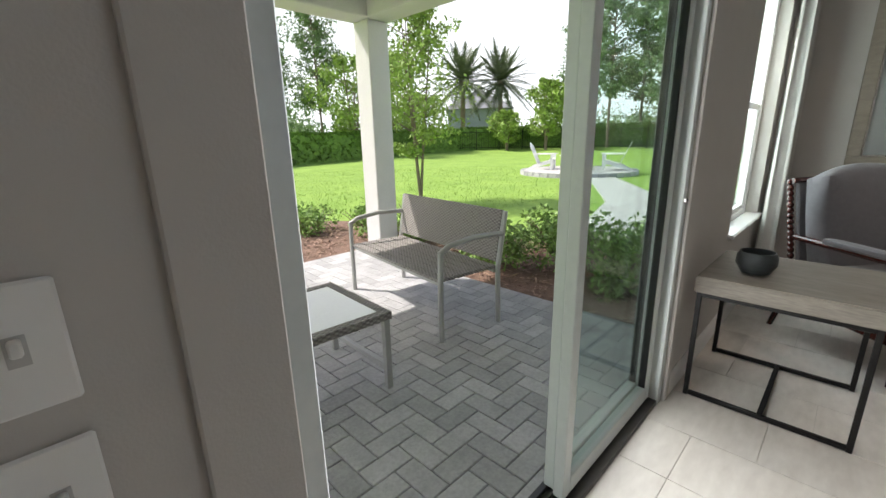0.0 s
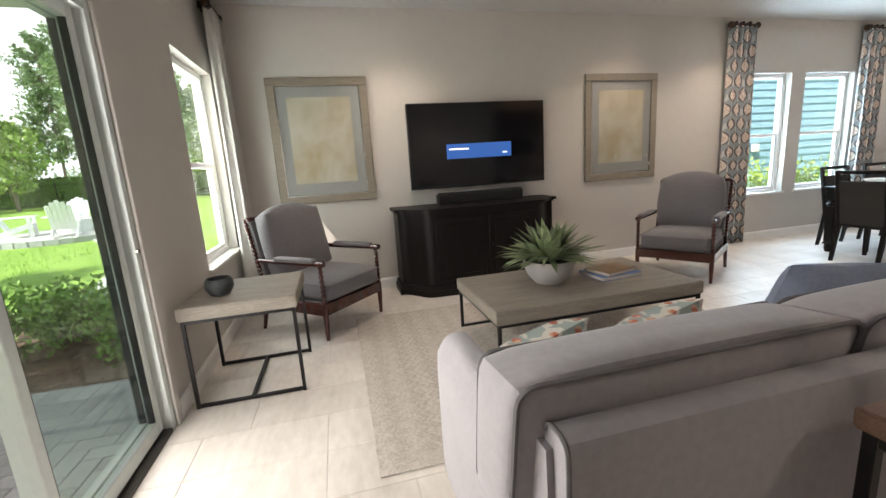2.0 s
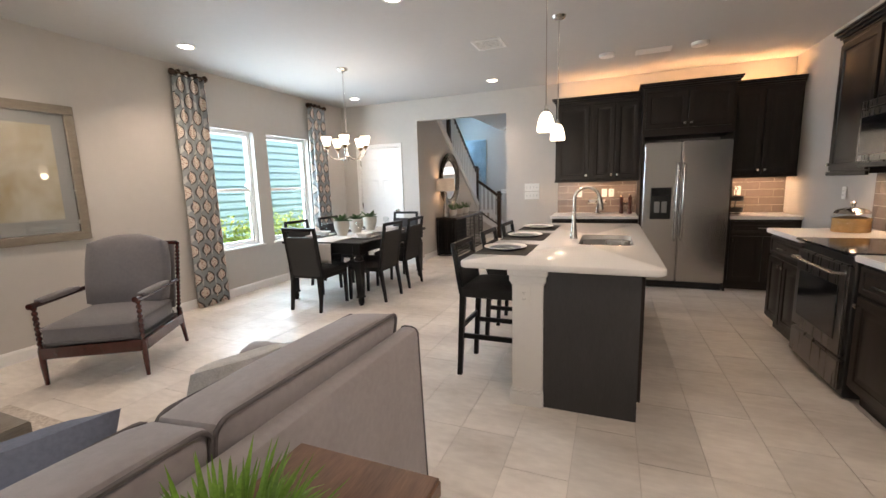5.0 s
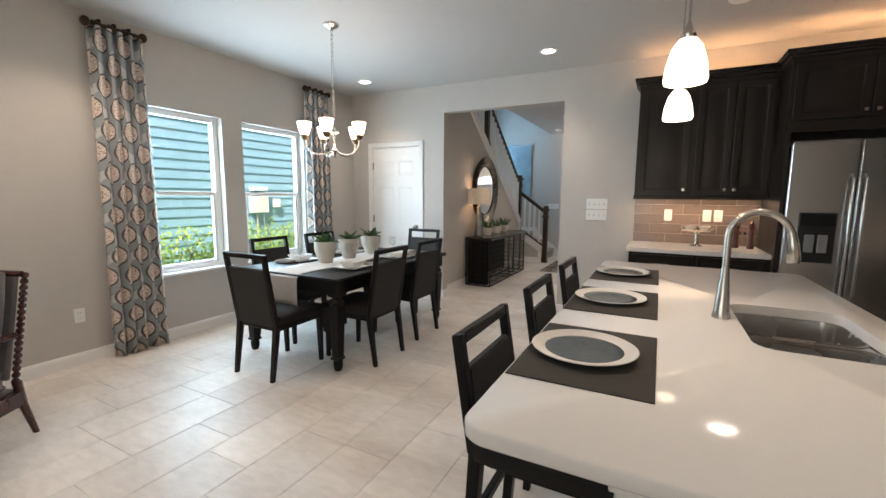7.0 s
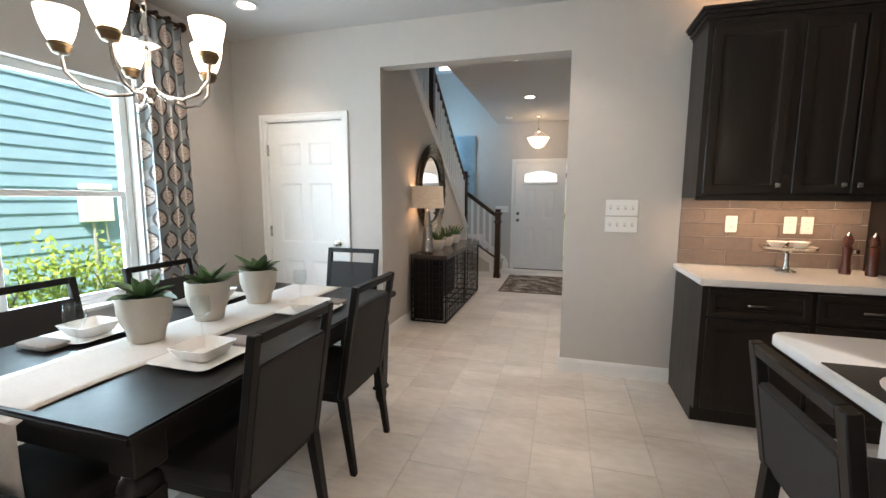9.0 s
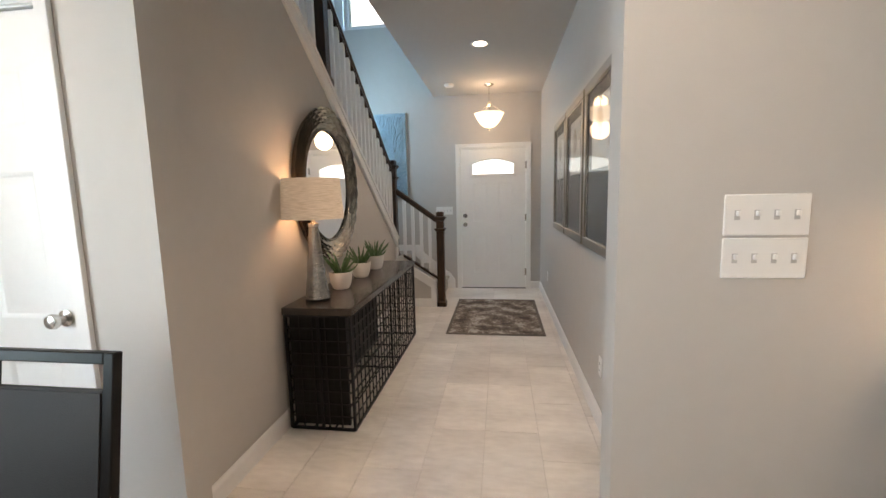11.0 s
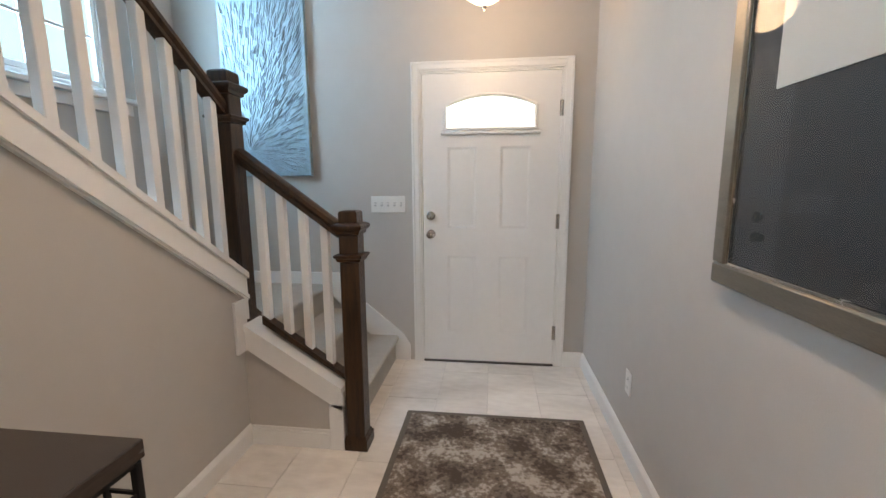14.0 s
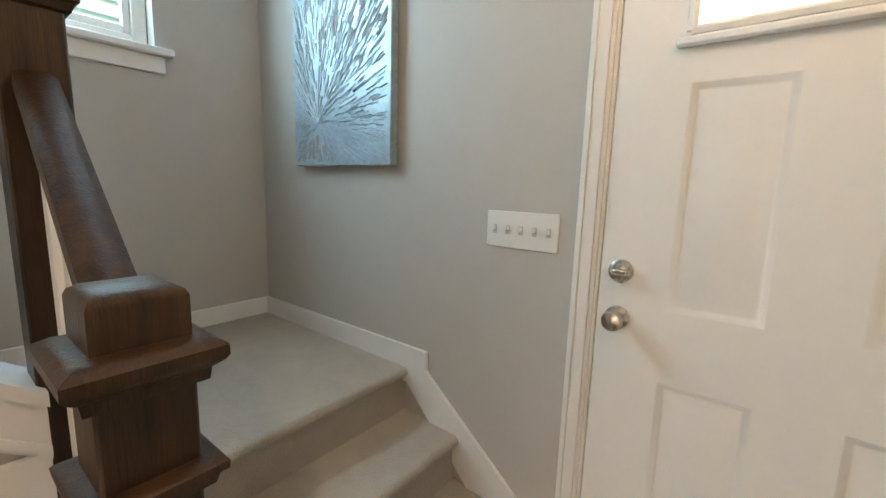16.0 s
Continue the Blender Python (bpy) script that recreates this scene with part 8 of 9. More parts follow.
pt = thing("patio_table", pose(3.06, -10.36, PZ, 0, 0, -3), "low grey patio table with a white glass top", "table")
bm = BM()
box(bm, -0.19, 0.19, -0.27, 0.27, 0.425, 0.437, 0.003)
part("glass_top", bm, mat("white_glass", (0.80, 0.82, 0.83), 0.06, vary=0.03), pt)
bm = BM()
for a, b, c, d in ((-0.24, 0.24, -0.32, -0.27), (-0.24, 0.24, 0.27, 0.32), (-0.24, -0.19, -0.27, 0.27), (0.19, 0.24, -0.27, 0.27)):
    uvbox(bm, a, b, c, d, 0.40, 0.44)
part("rim", bm, WICKER, pt)
for dx in (-1, 1):
    for dy in (-1, 1):
        bm = BM()
        box(bm, dx * 0.215 - 0.018, dx * 0.215 + 0.018, dy * 0.295 - 0.018, dy * 0.295 + 0.018, 0, 0.40, 0.004)
        part("leg", bm, ALUF, pt)
    bm = BM()
    box(bm, dx * 0.215 - 0.014, dx * 0.215 + 0.014, -0.28, 0.28, 0.10, 0.135, 0.004)
    part("stretcher", bm, ALUF, pt)

# mulch bed and shrubs
bm = BM()
MULCH = mat("brown_mulch", (0.11, 0.065, 0.045), 0.95, scale=25, color2=(0.26, 0.165, 0.12), bump=0.8, bscale=50)
prism(bm, [(-0.75, SY - 0.15), (PX0 - 0.005, SY - 0.15), (PX0 - 0.005, -12.63), (4.6, -12.63), (4.6, -13.9), (2.6, -14.6), (0.6, -14.7), (-0.5, -13.6)], "z", -0.3, -0.085)
structure("mulch_bed", bm, MULCH, "brown bark mulch planting bed", "mulch")
rng = random.Random(77)
bm = BM()
for i in range(3600):
    if rng.random() < 0.55:
        x, y = rng.uniform(-0.5, PX0 - 0.03), rng.uniform(-13.2, SY - 0.2)
    else:
        x, y = rng.uniform(0.4, 4.4), rng.uniform(-14.2, -12.7)
    a, l, w = rng.uniform(0, 6.3), rng.uniform(0.015, 0.045), rng.uniform(0.004, 0.012)
    m = pose(x, y, -0.083 + rng.uniform(0, 0.018), rng.uniform(-25, 25), rng.uniform(-25, 25), math.degrees(a))
    v = [bm.verts.new(m @ Vector(p)) for p in ((-l, -w, 0), (l, -w, 0), (l, w, 0), (-l, w, 0), (0, 0, 0.006))]
    for f in ((0, 1, 4), (1, 2, 4), (2, 3, 4), (3, 0, 4)):
        bm.faces.new([v[k] for k in f])
ob = tagged(new("mulch_chips", finish(bm, "mulch_chips", mat("bark_chip", (0.20, 0.12, 0.085), 0.9, scale=30, color2=(0.36, 0.25, 0.19), island=0.45))), "scattered brown bark chips on the bed", "mulch", kind="stuff")


def leaf_cloud(bm, rng, n, centre, radii, size, low=-0.3, shell=0.55, long_=1.7):
    c = Vector(centre)
    for i in range(n):
        while True:
            p = Vector((rng.uniform(-1, 1), rng.uniform(-1, 1), rng.uniform(low, 1)))
            if shell < p.length < 1.0 + rng.uniform(-0.12, 0.18):
                break
        q = c + Vector((p.x * radii[0], p.y * radii[1], p.z * radii[2]))
        d = Vector((rng.uniform(-1, 1), rng.uniform(-1, 1), rng.uniform(-0.4, 1))).normalized()
        s = size * rng.uniform(0.6, 1.4)
        u = d.orthogonal().normalized()
        u = (Matrix.Rotation(rng.uniform(0, 6.3), 3, d) @ u)
        t = d.cross(u)
        v = [bm.verts.new(q + w) for w in (u * -s * long_ * 0.5, t * s * 0.42, u * s * long_ * 0.5, t * -s * 0.42)]
        bm.faces.new(v)


def shrub(x, y, r, h, seed, label="low spreading green shrub in the mulch bed", leafmat=None):
    rng = random.Random(seed)
    s = thing("shrub", pose(x, y, -0.09), label, "shrub", "garden shrubs")
    bm = BM()
    for k in range(7):
        a = rng.uniform(0, 6.3)
        tube(bm, [(0, 0, 0), (r * 0.4 * math.cos(a), r * 0.4 * math.sin(a), h * 0.4), (r * 0.75 * math.cos(a), r * 0.75 * math.sin(a), h * 0.75)], 0.008, 5, [0.012, 0.008, 0.003])
    part("stems", bm, BARK, s)
    bm = BM()
    for k in range(9):
        a, q = rng.uniform(0, 6.3), rng.uniform(0.1, 0.75) * r
        leaf_cloud(bm, rng, 150, (q * math.cos(a), q * math.sin(a), h * rng.uniform(0.3, 0.6)), (r * 0.42, r * 0.42, h * 0.5), 0.034, -0.7, 0.2)
    part("foliage", bm, leafmat or BUSHLEAF, s, smooth=None)


k = 0
for x, y, r, h in ((0.62, -9.75, 0.42, 0.62), (0.25, -10.45, 0.5, 0.55), (0.72, -11.0, 0.42, 0.48), (0.30, -11.7, 0.5, 0.5), (-0.15, -9.6, 0.5, 0.6), (-0.35, -10.9, 0.5, 0.5), (0.6, -12.3, 0.42, 0.42), (0.0, -12.6, 0.5, 0.45), (0.6, -13.4, 0.5, 0.42), (1.2, -14.0, 0.5, 0.42), (1.9, -14.1, 0.45, 0.40), (2.6, -13.9, 0.4, 0.38), (-0.2, -13.3, 0.45, 0.4)):
    shrub(x, y, r, h, 100 + k)
    k += 1


def tree(x, y, z, height, crown_r, seed, stems=3, n=1500, size=0.09, leafmat=None, label="slender multi-stem garden tree", conic=False, clear=0.3, trunk=0.035):
    rng = random.Random(seed)
    t = thing("tree", pose(x, y, z), label, "tree", "garden trees")
    bm = BM()
    tips = []
    for k in range(stems):
        a = k * 2.1 + rng.uniform(-0.4, 0.4)
        lean = crown_r * (0.30 if stems > 1 else 0.04)
        pts = []
        for i in range(6):
            s = i / 5
            pts.append(Vector((lean * s * math.cos(a) + rng.uniform(-0.02, 0.02) * height * 0.2, lean * s * math.sin(a) + rng.uniform(-0.02, 0.02) * height * 0.2, height * 0.93 * s)))
        tube(bm, pts, trunk, 7, [trunk * (1 - 0.8 * i / 5) for i in range(6)])
        limbs = (12 if height < 5 else 9) if stems > 1 else 75
        for j in range(limbs):
            s = clear + (1 - clear) * (j + 0.5) / limbs
            i0 = min(4, int(s * 5))
            base = pts[i0].lerp(pts[i0 + 1], s * 5 - i0)
            b = rng.uniform(0, 6.3)
            rr = crown_r * ((0.30 + 0.62 * math.sin(math.pi * min(1.0, 0.25 + 0.75 * (s - clear) / (1 - clear)))) * rng.uniform(0.45, 1.1) if conic else math.sin(math.pi * min(0.98, 0.18 + 0.8 * (s - clear) / (1 - clear))) * 0.9) * rng.uniform(0.6, 1.05)
            tip = base + Vector((rr * math.cos(b), rr * math.sin(b), rr * (0.5 if conic else 0.55)))
            tube(bm, [base, base.lerp(tip, 0.5) + Vector((0, 0, 0.04 * rr)), tip], trunk * 0.3, 5, [trunk * 0.35, trunk * 0.22, trunk * 0.08])
            tips += [(base.lerp(tip, 0.6), rr), (tip, rr)]
    part("trunk", bm, BARK, t)
    bm = BM()
    each = max(4, n // len(tips))
    for p, rr in tips:
        r = max(0.16 * crown_r, (0.34 if conic else 0.46) * rr)
        leaf_cloud(bm, rng, each, p, (r, r, r * (0.85 if conic else 0.65)), size, -1, 0.0)
    part("crown", bm, leafmat or TREELEAF, t, smooth=None)


tree(-2.1, -15.2, GZ, 4.2, 1.15, 7, 4, 5600, 0.055, clear=0.2)


def bearing(b, d):
    return 4.1 - d * math.cos(radians(b)), -8.4 - d * math.sin(radians(b))


for i, (b, d, h, r, kind) in enumerate(((66, 34, 10, 2.6, 1), (60, 36, 12, 2.4, 1), (56, 30, 6.5, 2.8, 0), (51, 33, 7.5, 2.6, 0), (71, 30, 7, 3.0, 0), (78, 32, 8, 3.0, 0), (36.0, 33, 3.0, 1.3, 0), (31, 33, 5.2, 1.8, 0), (27, 38, 11, 2.2, 1), (23.5, 34, 14, 2.6, 1), (20, 36, 13, 2.4, 1), (16.5, 31, 12, 2.6, 1), (13, 34, 8, 3.0, 0), (8, 36, 12, 2.6, 1), (3, 33, 9, 3.0, 0), (-3, 36, 11, 2.6, 1), (47.5, 42, 5, 2.6, 0))):
    x, y = bearing(b, d)
    if kind:
        tree(x, y, ground_z(x, y), h, r, 300 + i, 1, 9000, 0.13, PINELEAF, "tall thin pine tree beyond the hedge", True, 0.25, 0.11)
    else:
        tree(x, y, ground_z(x, y), h, r, 300 + i, 3, 5000, 0.14, TREELEAF, "leafy green tree beyond the hedge", False, 0.15, 0.09)


def palm(x, y, z, h, seed):
    rng = random.Random(seed)
    p = thing("palm_tree", pose(x, y, z), "date palm with a broad crown of fronds", "palm", "palm trees")
    bm = BM()
    prof = []
    for i in range(30):
        prof.append((0.27 - 0.06 * i / 29 + 0.02 * (i % 2), h * i / 29))
    prof += [(0.42, h + 0.1), (0.35, h + 0.5), (0.05, h + 0.9)]
    lathe(bm, prof, n=12)
    part("trunk", bm, BARK, p)
    bm = BM()
    for k in range(64):
        a = k * 2.4
        e = 1.3 - 1.95 * k / 64
        d = Vector((math.cos(a) * math.cos(e), math.sin(a) * math.cos(e), math.sin(e)))
        L = rng.uniform(4.2, 5.0)
        pts = [Vector((0, 0, h + 0.5)) + d * L * s + Vector((0, 0, -1.75 * s * s * math.cos(e))) for s in (0, 0.2, 0.4, 0.6, 0.8, 1.0)]
        tube(bm, pts, 0.03, 4, [0.05, 0.04, 0.03, 0.025, 0.02, 0.01])
        for j in range(26):
            s = 0.12 + 0.88 * j / 25
            i0 = min(4, int(s * 5))
            c = pts[i0].lerp(pts[i0 + 1], s * 5 - i0)
            t = (pts[i0 + 1] - pts[i0]).normalized()
            sd = t.cross(Vector((0, 0, 1))).normalized()
            for q in (-1, 1):
                tip = c + (sd * q * 0.75 + t * 0.55 + Vector((0, 0, -0.12))).normalized() * 0.78 * math.sin(math.pi * (0.15 + 0.8 * s))
                v = [bm.verts.new(c - t * 0.07), bm.verts.new(c + t * 0.07), bm.verts.new(tip)]
                bm.faces.new(v)
    part("fronds", bm, mat("palm_frond", (0.07, 0.10, 0.05), 0.6, scale=3, color2=(0.16, 0.19, 0.10), island=0.3), p, smooth=None)


for b, d, h, s in ((41.75, 46, 5.9, 1), (36.9, 49, 6.1, 2)):
    x, y = bearing(b, d)
    palm(x, y, ground_z(x, y), h, s)

# clipped hedge and iron fence along the lawn's edge
HEDGE = [bearing(b, d) for b, d in ((86, 20), (74, 22), (64, 25), (56, 28), (49, 31), (42, 34), (34, 35), (26, 35), (18, 35), (8, 35), (-4, 35))]
hd = thing("hedge", pose(0, 0, 0), "long clipped green hedge along the lawn", "hedge")
rng = random.Random(41)
for (x0, y0), (x1, y1) in zip(HEDGE, HEDGE[1:]):
    b2 = BM()
    L = math.hypot(x1 - x0, y1 - y0)
    n = int(L * 260)
    d = Vector((x1 - x0, y1 - y0, 0)) / L
    s = Vector((-d.y, d.x, 0))
    z = ground_z((x0 + x1) / 2, (y0 + y1) / 2)
    p0 = Vector((x0, y0, z))
    for i in range(n):
        t, q, w = rng.uniform(0, L), rng.uniform(0, 1.65), rng.uniform(-0.45, 0.45)
        if rng.random() < 0.6:
            w = math.copysign(0.45, w) * rng.uniform(0.85, 1.05)
        else:
            q = 1.65 * rng.uniform(0.93, 1.03)
        c = p0 + d * t + s * w + Vector((0, 0, q))
        e = Vector((rng.uniform(-1, 1), rng.uniform(-1, 1), rng.uniform(-1, 1))).normalized()
        f = e.orthogonal().normalized()
        g = 0.13 * rng.uniform(0.6, 1.3)
        v = [b2.verts.new(c + h_) for h_ in (-e * g, f * g * 0.5, e * g, -f * g * 0.5)]
        b2.faces.new(v)
    m = Matrix.Translation(p0) @ Matrix.Rotation(math.atan2(d.y, d.x), 4, "Z")
    box(b2, 0, L, -0.38, 0.38, -0.2, 1.55, m=m)
    part("hedge_section", b2, mat("hedge_leaf", (0.06, 0.13, 0.02), 0.7, scale=3, color2=(0.17, 0.29, 0.05), island=0.3), hd, smooth=None)
fe = thing("iron_fence", pose(0, 0, 0), "black iron picket fence above the hedge", "fence")
fpts = [bearing(b, 33.4) for b in range(-2, 44, 3)]
for (x0, y0), (x1, y1) in zip(fpts, fpts[1:]):
    z = ground_z(x0, y0)
    bm = BM()
    cyl(bm, (x0, y0, z), (x0, y0, z + 1.55), 0.035, n=6)
    part("post", bm, IRON, fe)
    for zz in (0.2, 1.35):
        bm = BM()
        cyl(bm, (x0, y0, z + zz), (x1, y1, z + zz), 0.02, n=5)
        part("rail", bm, IRON, fe)
    bm = BM()
    for i in range(1, 13):
        t = i / 13
        cyl(bm, (x0 + (x1 - x0) * t, y0 + (y1 - y0) * t, z + 0.1), (x0 + (x1 - x0) * t, y0 + (y1 - y0) * t, z + 1.4), 0.010, n=4)
    o = part("picket_run", bm, IRON, fe)
    o["kind"] = "stuff"

# woods beyond
bm = BM()
rng = random.Random(51)
for i in range(150):
    b, d = rng.uniform(-12, 92), rng.uniform(50, 75)
    x, y = bearing(b, d)
    h = rng.uniform(2.5, 6.0)
    if 30 < b < 48:
        h = rng.uniform(1.2, 2.2)
    leaf_cloud(bm, rng, 420, (x, y, h * 0.45), (rng.uniform(1.5, 3.0), rng.uniform(1.5, 3.0), h * 0.6), 0.24, -0.9, 0.2)
tagged(new("far_woods", finish(bm, "far_woods", PINELEAF)), "soft green line of distant woods", "woods", kind="stuff")

# fire pit circle with white chairs, and the path to it
FPX, FPY = -10.3, -15.7
bm = BM()
lathe(bm, [(1.95, -0.3), (1.95, 0.10), (1.92, 0.12), (0.5, 0.12)], (FPX, FPY, GZ), 48)
fp = structure("pavement_circle", bm, mat("pale_concrete", (0.46, 0.445, 0.42), 0.9, vary=0.1, scale=2, bump=0.3), "round raised paver seating circle on the lawn", "patio")
bm = BM()
for i in range(40):
    a0, a1 = 2 * math.pi * i / 40 + 0.01, 2 * math.pi * (i + 1) / 40 - 0.01
    pts = [(FPX + r * math.cos(a), FPY + r * math.sin(a)) for r, a in ((1.955, a0), (2.04, a0), (2.04, a1), (1.955, a1))]
    prism(bm, pts, "z", GZ - 0.1, GZ + 0.13)
part("edge_block_run", bm, PAVER2, fp, smooth=None)
bm = BM()
prism(bm, [(-8.7, -14.5), (-9.3, -13.9), (-4.5, -10.6), (-1.5, -10.0), (-1.5, -11.2), (-4.3, -12.0)], "z", -0.3, GZ + 0.012)
structure("pavement_path", bm, MATS["pale_concrete"], "pale concrete path across the lawn", "path")
WHITEP = mat("white_painted_plastic", (0.78, 0.78, 0.77), 0.5, vary=0.03)
pit = thing("fire_pit", pose(FPX, FPY, GZ + 0.12), "low round white fire pit table", "fire pit")
bm = BM()
lathe(bm, [(0.42, 0), (0.45, 0.32), (0.48, 0.34), (0.48, 0.38), (0.25, 0.38), (0.24, 0.30), (0.002, 0.30)], n=24)
part("body", bm, WHITEP, pit)


def adirondack(m):
    c = thing("adirondack_chair", m, "white adirondack chair on the seating circle", "chair", "chairs round the fire pit")
    for dx in (-1, 1):
        bm = BM()
        box(bm, dx * 0.30 - 0.02, dx * 0.30 + 0.02, -0.36, -0.27, 0, 0.55, 0.004)
        part("front_leg", bm, WHITEP, c)
        bm = BM()
        prism(bm, [(-0.36, 0.36), (-0.36, 0.26), (0.50, 0.0), (0.62, 0.0), (0.30, 0.20)], "x", dx * 0.26 - 0.015, dx * 0.26 + 0.015)
        part("back_leg", bm, WHITEP, c)
        bm = BM()
        box(bm, dx * 0.33 - 0.07, dx * 0.33 + 0.07, -0.42, 0.36, 0.55, 0.575, 0.006)
        part("arm", bm, WHITEP, c)
    for k in range(5):
        bm = BM()
        y = -0.36 + k * 0.115
        box(bm, -0.275, 0.275, y, y + 0.10, 0.355 - k * 0.035, 0.378 - k * 0.035, 0.003)
        part("seat_slat", bm, WHITEP, c)
    mm = Matrix.Translation((0, 0.20, 0.20)) @ pose(0, 0, 0, -24, 0, 0)
    for k in range(5):
        bm = BM()
        x = (k - 2) * 0.108
        box(bm, x - 0.05, x + 0.05, -0.01, 0.012, 0, 0.86 - 0.05 * abs(k - 2) ** 1.4, 0.006, 1, m=mm)
        part("back_slat", bm, WHITEP, c)
    return c


ad = None
for a in (20, 110, 200, 290):
    x, y = FPX + 1.2 * math.cos(radians(a)), FPY + 1.2 * math.sin(radians(a))
    m = pose(x, y, GZ + 0.12, 0, 0, a - 90)
    ad = adirondack(m) if ad is None else copy_thing(ad, m)

# far house
hx, hy = bearing(39.5, 66)
ho = thing("house", pose(hx, hy, 0.3, 0, 0, 38), "grey-blue house with a grey hip roof", "house")
bm = BM()
box(bm, -9, 9, -4, 4, 0, 4.6)
part("wall", bm, mat("grey_blue_stucco", (0.30, 0.34, 0.37), 0.85, vary=0.08, scale=2, bump=0.2, bscale=40), ho)
bm = BM()
v = [bm.verts.new(p) for p in ((-9.6, -4.6, 4.55), (9.6, -4.6, 4.55), (9.6, 4.6, 4.55), (-9.6, 4.6, 4.55), (-5.0, 0, 7.4), (5.0, 0, 7.4))]
for f in ((0, 1, 5, 4), (1, 2, 5), (2, 3, 4, 5), (3, 0, 4), (3, 2, 1, 0)):
    bm.faces.new([v[i] for i in f])
part("roof", bm, mat("grey_shingle", (0.24, 0.245, 0.26), 0.9, vary=0.15, scale=2), ho)
for sx in (-7, -4, -1, 2, 5, 7.5):
    for sy in (-4.02, 4.02):
        bm = BM()
        box(bm, sx - 0.7, sx + 0.7, sy - 0.03, sy + 0.03, 2.0, 3.8)
        part("window", bm, SCREEN, ho)

# neighbouring blue house beyond the dining windows
SIDING = mat("blue_lap_siding", (0.25, 0.43, 0.56), 0.7, vary=0.05, scale=2, bump=0.1, bscale=40, objrand=0.03)
nb = thing("neighbour_house", pose(0, 0, 0), "blue house wall clad in lap siding", "house")
bm = BM()
box(bm, -9.0, -3.3, -3.2, 9.0, -0.3, 4.4)
part("wall", bm, SIDING, nb)
bm0 = BM()
prism(bm0, [(0, 0), (0.026, 0), (0.006, 0.168), (0, 0.168)], "y", -3.2, 6.0)
sidemesh = finish(bm0, "siding_board", SIDING)
for k in range(24):
    o = new("siding_board", sidemesh)
    o.location = (-3.3, 0, 0.0 + k * 0.165)
    o.parent = nb
bm = BM()
box(bm, -3.27, -3.16, 0.70, 1.10, 1.02, 1.42, 0.01)
mb = thing("meter_box", pose(0, 0, 0), "white utility box with pipes on the siding", "utility box")
part("box", bm, PLATEWHITE, mb)
bm = BM()
box(bm, -3.27, -3.18, 1.28, 1.42, 1.12, 1.30, 0.008)
box(bm, -3.27, -3.14, 0.72, 1.08, 1.46, 1.54, 0.006)
part("small_box", bm, PLATEWHITE, mb)
bm = BM()
tube(bm, [(-3.22, 0.85, 1.02), (-3.22, 0.85, 0.6), (-3.22, 0.80, -0.1)], 0.022, 8)
tube(bm, [(-3.22, 1.0, 1.02), (-3.22, 1.02, 0.75), (-3.22, 1.15, 0.6), (-3.22, 1.15, -0.1)], 0.014, 8)
part("conduit", bm, ALUF, mb)
for i in range(9):
    shrub(-1.35 + 0.12 * math.sin(i * 2.2), -3.9 + i * 0.62, 0.46, 1.05, 500 + i, "leafy yellow-green shrub below the window", YELLOWLEAF)

# hazy sky beyond the woods
bm = BM()
prev = None
for k in range(73):
    a = radians(360 * k / 72)
    x, y = 4.1 - 300 * math.cos(a), -8.4 - 300 * math.sin(a)
    r = (bm.verts.new((x, y, -5)), bm.verts.new((x, y, 150)))
    if prev:
        bm.faces.new((prev[0], r[0], r[1], prev[1]))
    prev = r
structure("backdrop", bm, glow("bright_hazy_sky", (0.95, 0.975, 1.0), 1.3, (0.0, 0.0, 0.0)), "bright white hazy sky beyond the trees", "sky")

# grass blades near the patio
rng = random.Random(61)
bm = BM()
for i in range(26000):
    b, d = rng.uniform(-4, 80), 5.0 + 15 * rng.random() ** 1.5
    x, y = bearing(b, d)
    if (x > -0.8 and y > -14.8) or math.hypot(x - FPX, y - FPY) < 2.1 or (x > -9 and -13.2 < y < -9.6 and x < -1):
        continue
    h, a = rng.uniform(0.03, 0.07), rng.uniform(0, 6.3)
    w = Vector((math.cos(a), math.sin(a), 0)) * 0.007
    z = ground_z(x, y) - 0.02
    c = Vector((x, y, z))
    bm.faces.new([bm.verts.new(c - w), bm.verts.new(c + w), bm.verts.new(c + Vector((rng.uniform(-0.03, 0.03), rng.uniform(-0.03, 0.03), h)))])
tagged(new("grass", finish(bm, "grass", BLADE)), "short bright green lawn grass blades", "grass", kind="stuff")
pavers()

# ---- floor tiles, laid last ----
TW, TL = 0.3075, 0.61


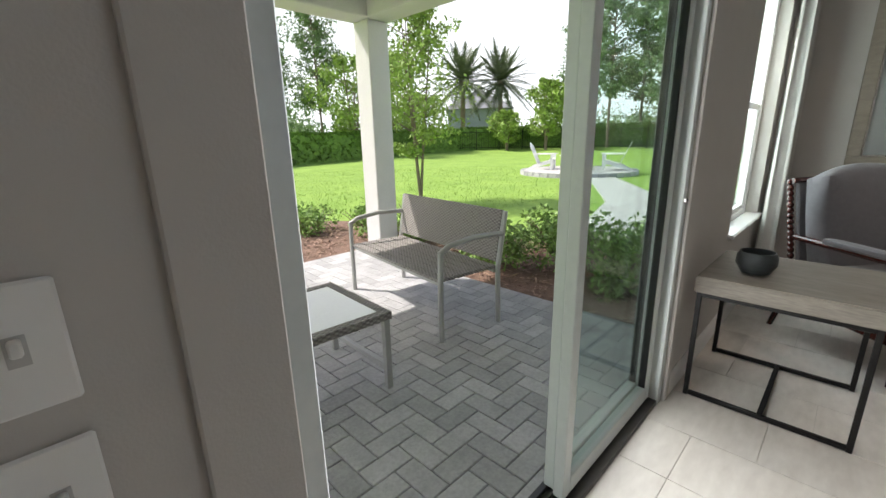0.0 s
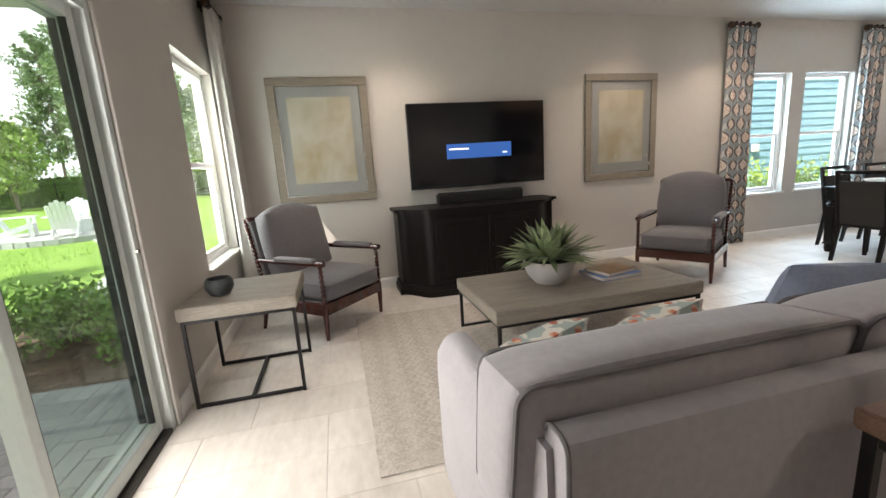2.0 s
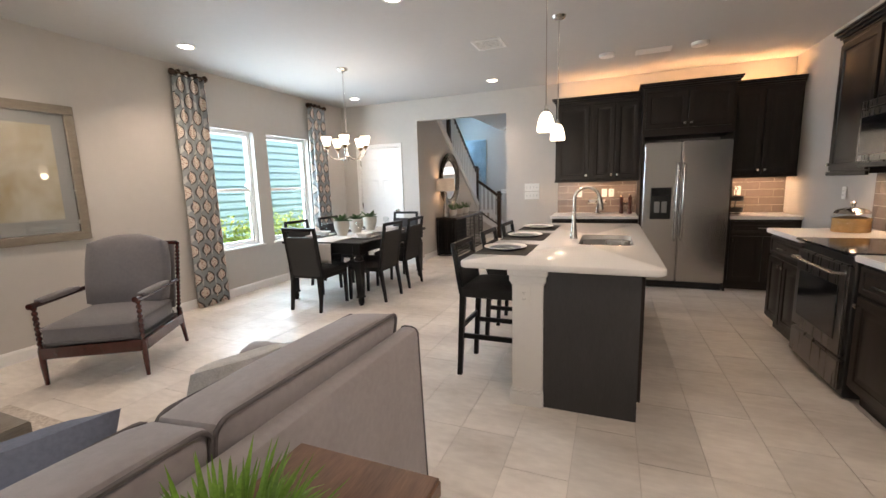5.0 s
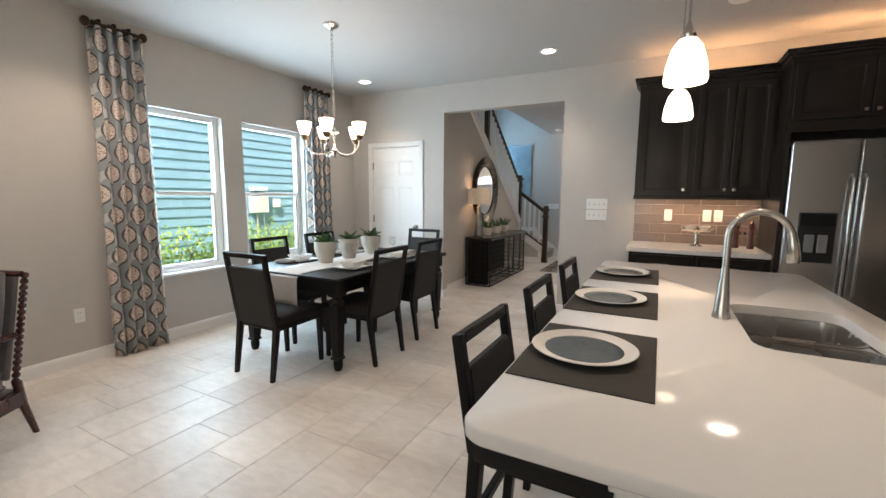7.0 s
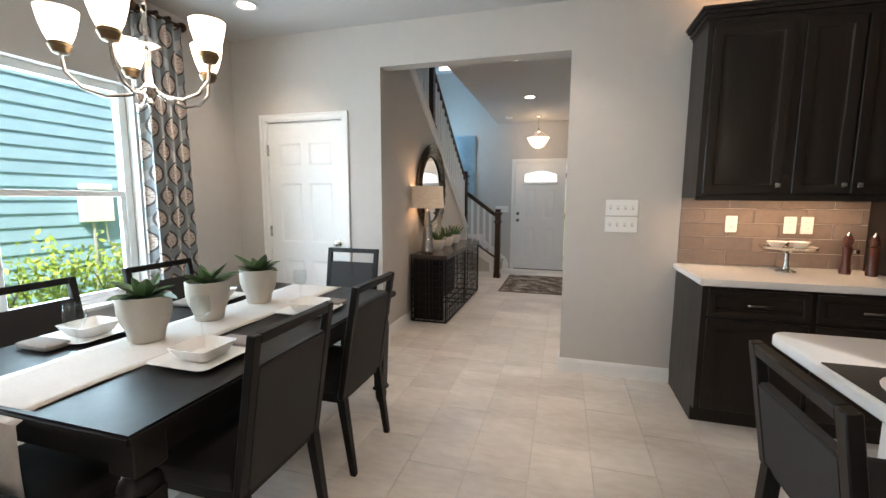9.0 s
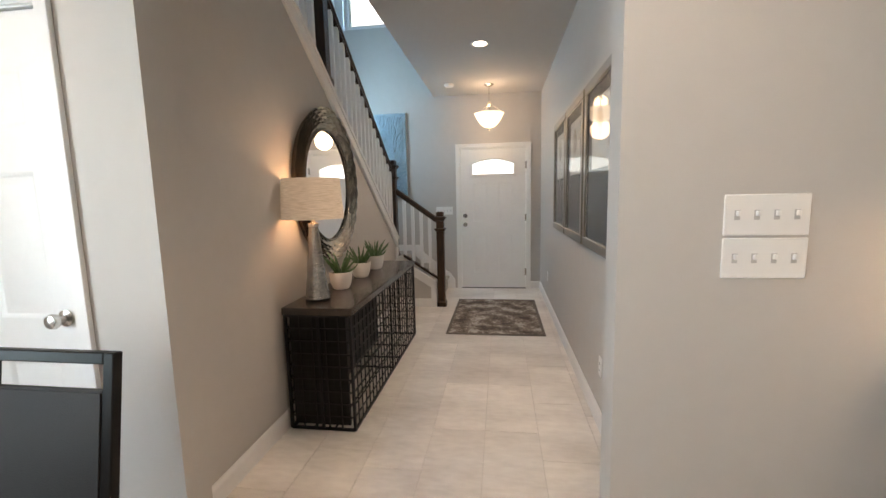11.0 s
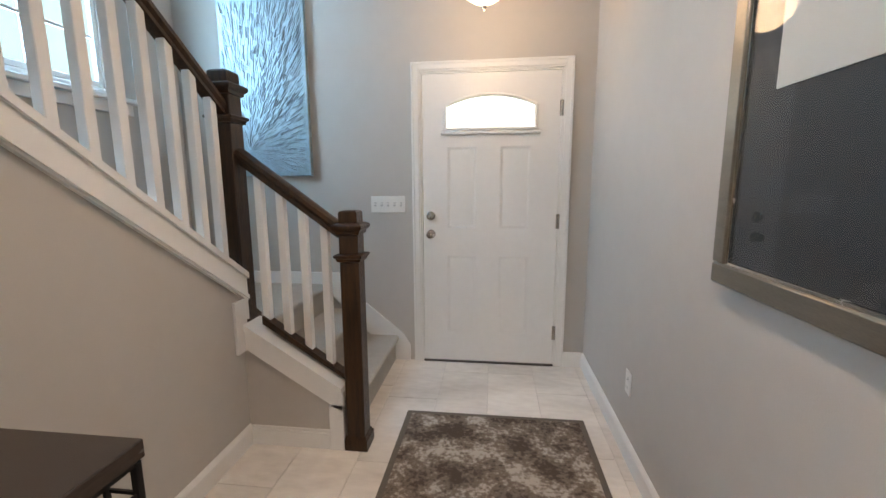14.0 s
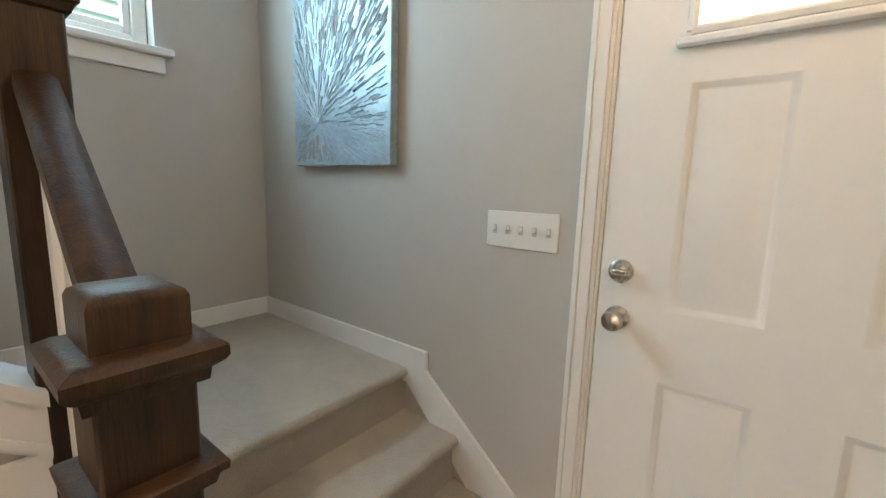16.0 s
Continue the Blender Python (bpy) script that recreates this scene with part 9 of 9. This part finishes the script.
def floor_tiles():
    meshes = {}

    def mesh(w, l):
        key = (round(w, 3), round(l, 3))
        if key not in meshes:
            bm = BM()
            g, b = 0.0015, 0.002
            a = [bm.verts.new(p) for p in ((g, g, -0.006), (w - g, g, -0.006), (w - g, l - g, -0.006), (g, l - g, -0.006))]
            c = [bm.verts.new(p) for p in ((g, g, -b * 0.5), (w - g, g, -b * 0.5), (w - g, l - g, -b * 0.5), (g, l - g, -b * 0.5))]
            d = [bm.verts.new(p) for p in ((g + b, g + b, 0), (w - g - b, g + b, 0), (w - g - b, l - g - b, 0), (g + b, l - g - b, 0))]
            bridge(bm, a, c)
            bridge(bm, c, d)
            bm.faces.new(d)
            meshes[key] = finish(bm, "tile", TILE)
        return meshes[key]
    rest = BM()
    count = 0
    areas = ((0.0, KX, SY, 0.0), (OPEN[0], OPEN[1], 0.0, 0.13), (HALL_L, HALL_R, 0.13, FRONT))
    for ax0, ax1, ay0, ay1 in areas:
        col = math.floor((ax0 - 2.29) / TW)
        while 2.29 + col * TW < ax1:
            x0, x1 = max(ax0, 2.29 + col * TW), min(ax1, 2.29 + (col + 1) * TW)
            off = -8.755 + (0.0, 0.0, 0.36, 0.22)[col % 4]
            row = math.floor((ay0 - off) / TL)
            while off + row * TL < ay1:
                y0, y1 = max(ay0, off + row * TL), min(ay1, off + (row + 1) * TL)
                if x1 - x0 > 0.02 and y1 - y0 > 0.02:
                    near = (1.5 < x0 < 3.6 and y0 > -4.4) or (1.8 < x0 < 3.7 and y0 < -7.6)
                    if near and count < 290:
                        o = new("tile", mesh(x1 - x0, y1 - y0))
                        o.location = (x0, y0, 0)
                        o.parent = floor
                        count += 1
                    else:
                        box(rest, x0 + 0.0015, x1 - 0.0015, y0 + 0.0015, y1 - 0.0015, -0.006, 0.0)
                row += 1
            col += 1
    ob = part("tiles", rest, mat("beige_stone_tile_rest", (0.57, 0.515, 0.46), 0.40, scale=1.5, color2=(0.84, 0.79, 0.73), bump=0.03, bscale=40, island=0.07, rvary=0.08, detail_mix=0.3, placed=True, stretch=(0.8, 2.0, 1)), floor, smooth=None)
    ob["kind"] = "stuff"


floor_tiles()
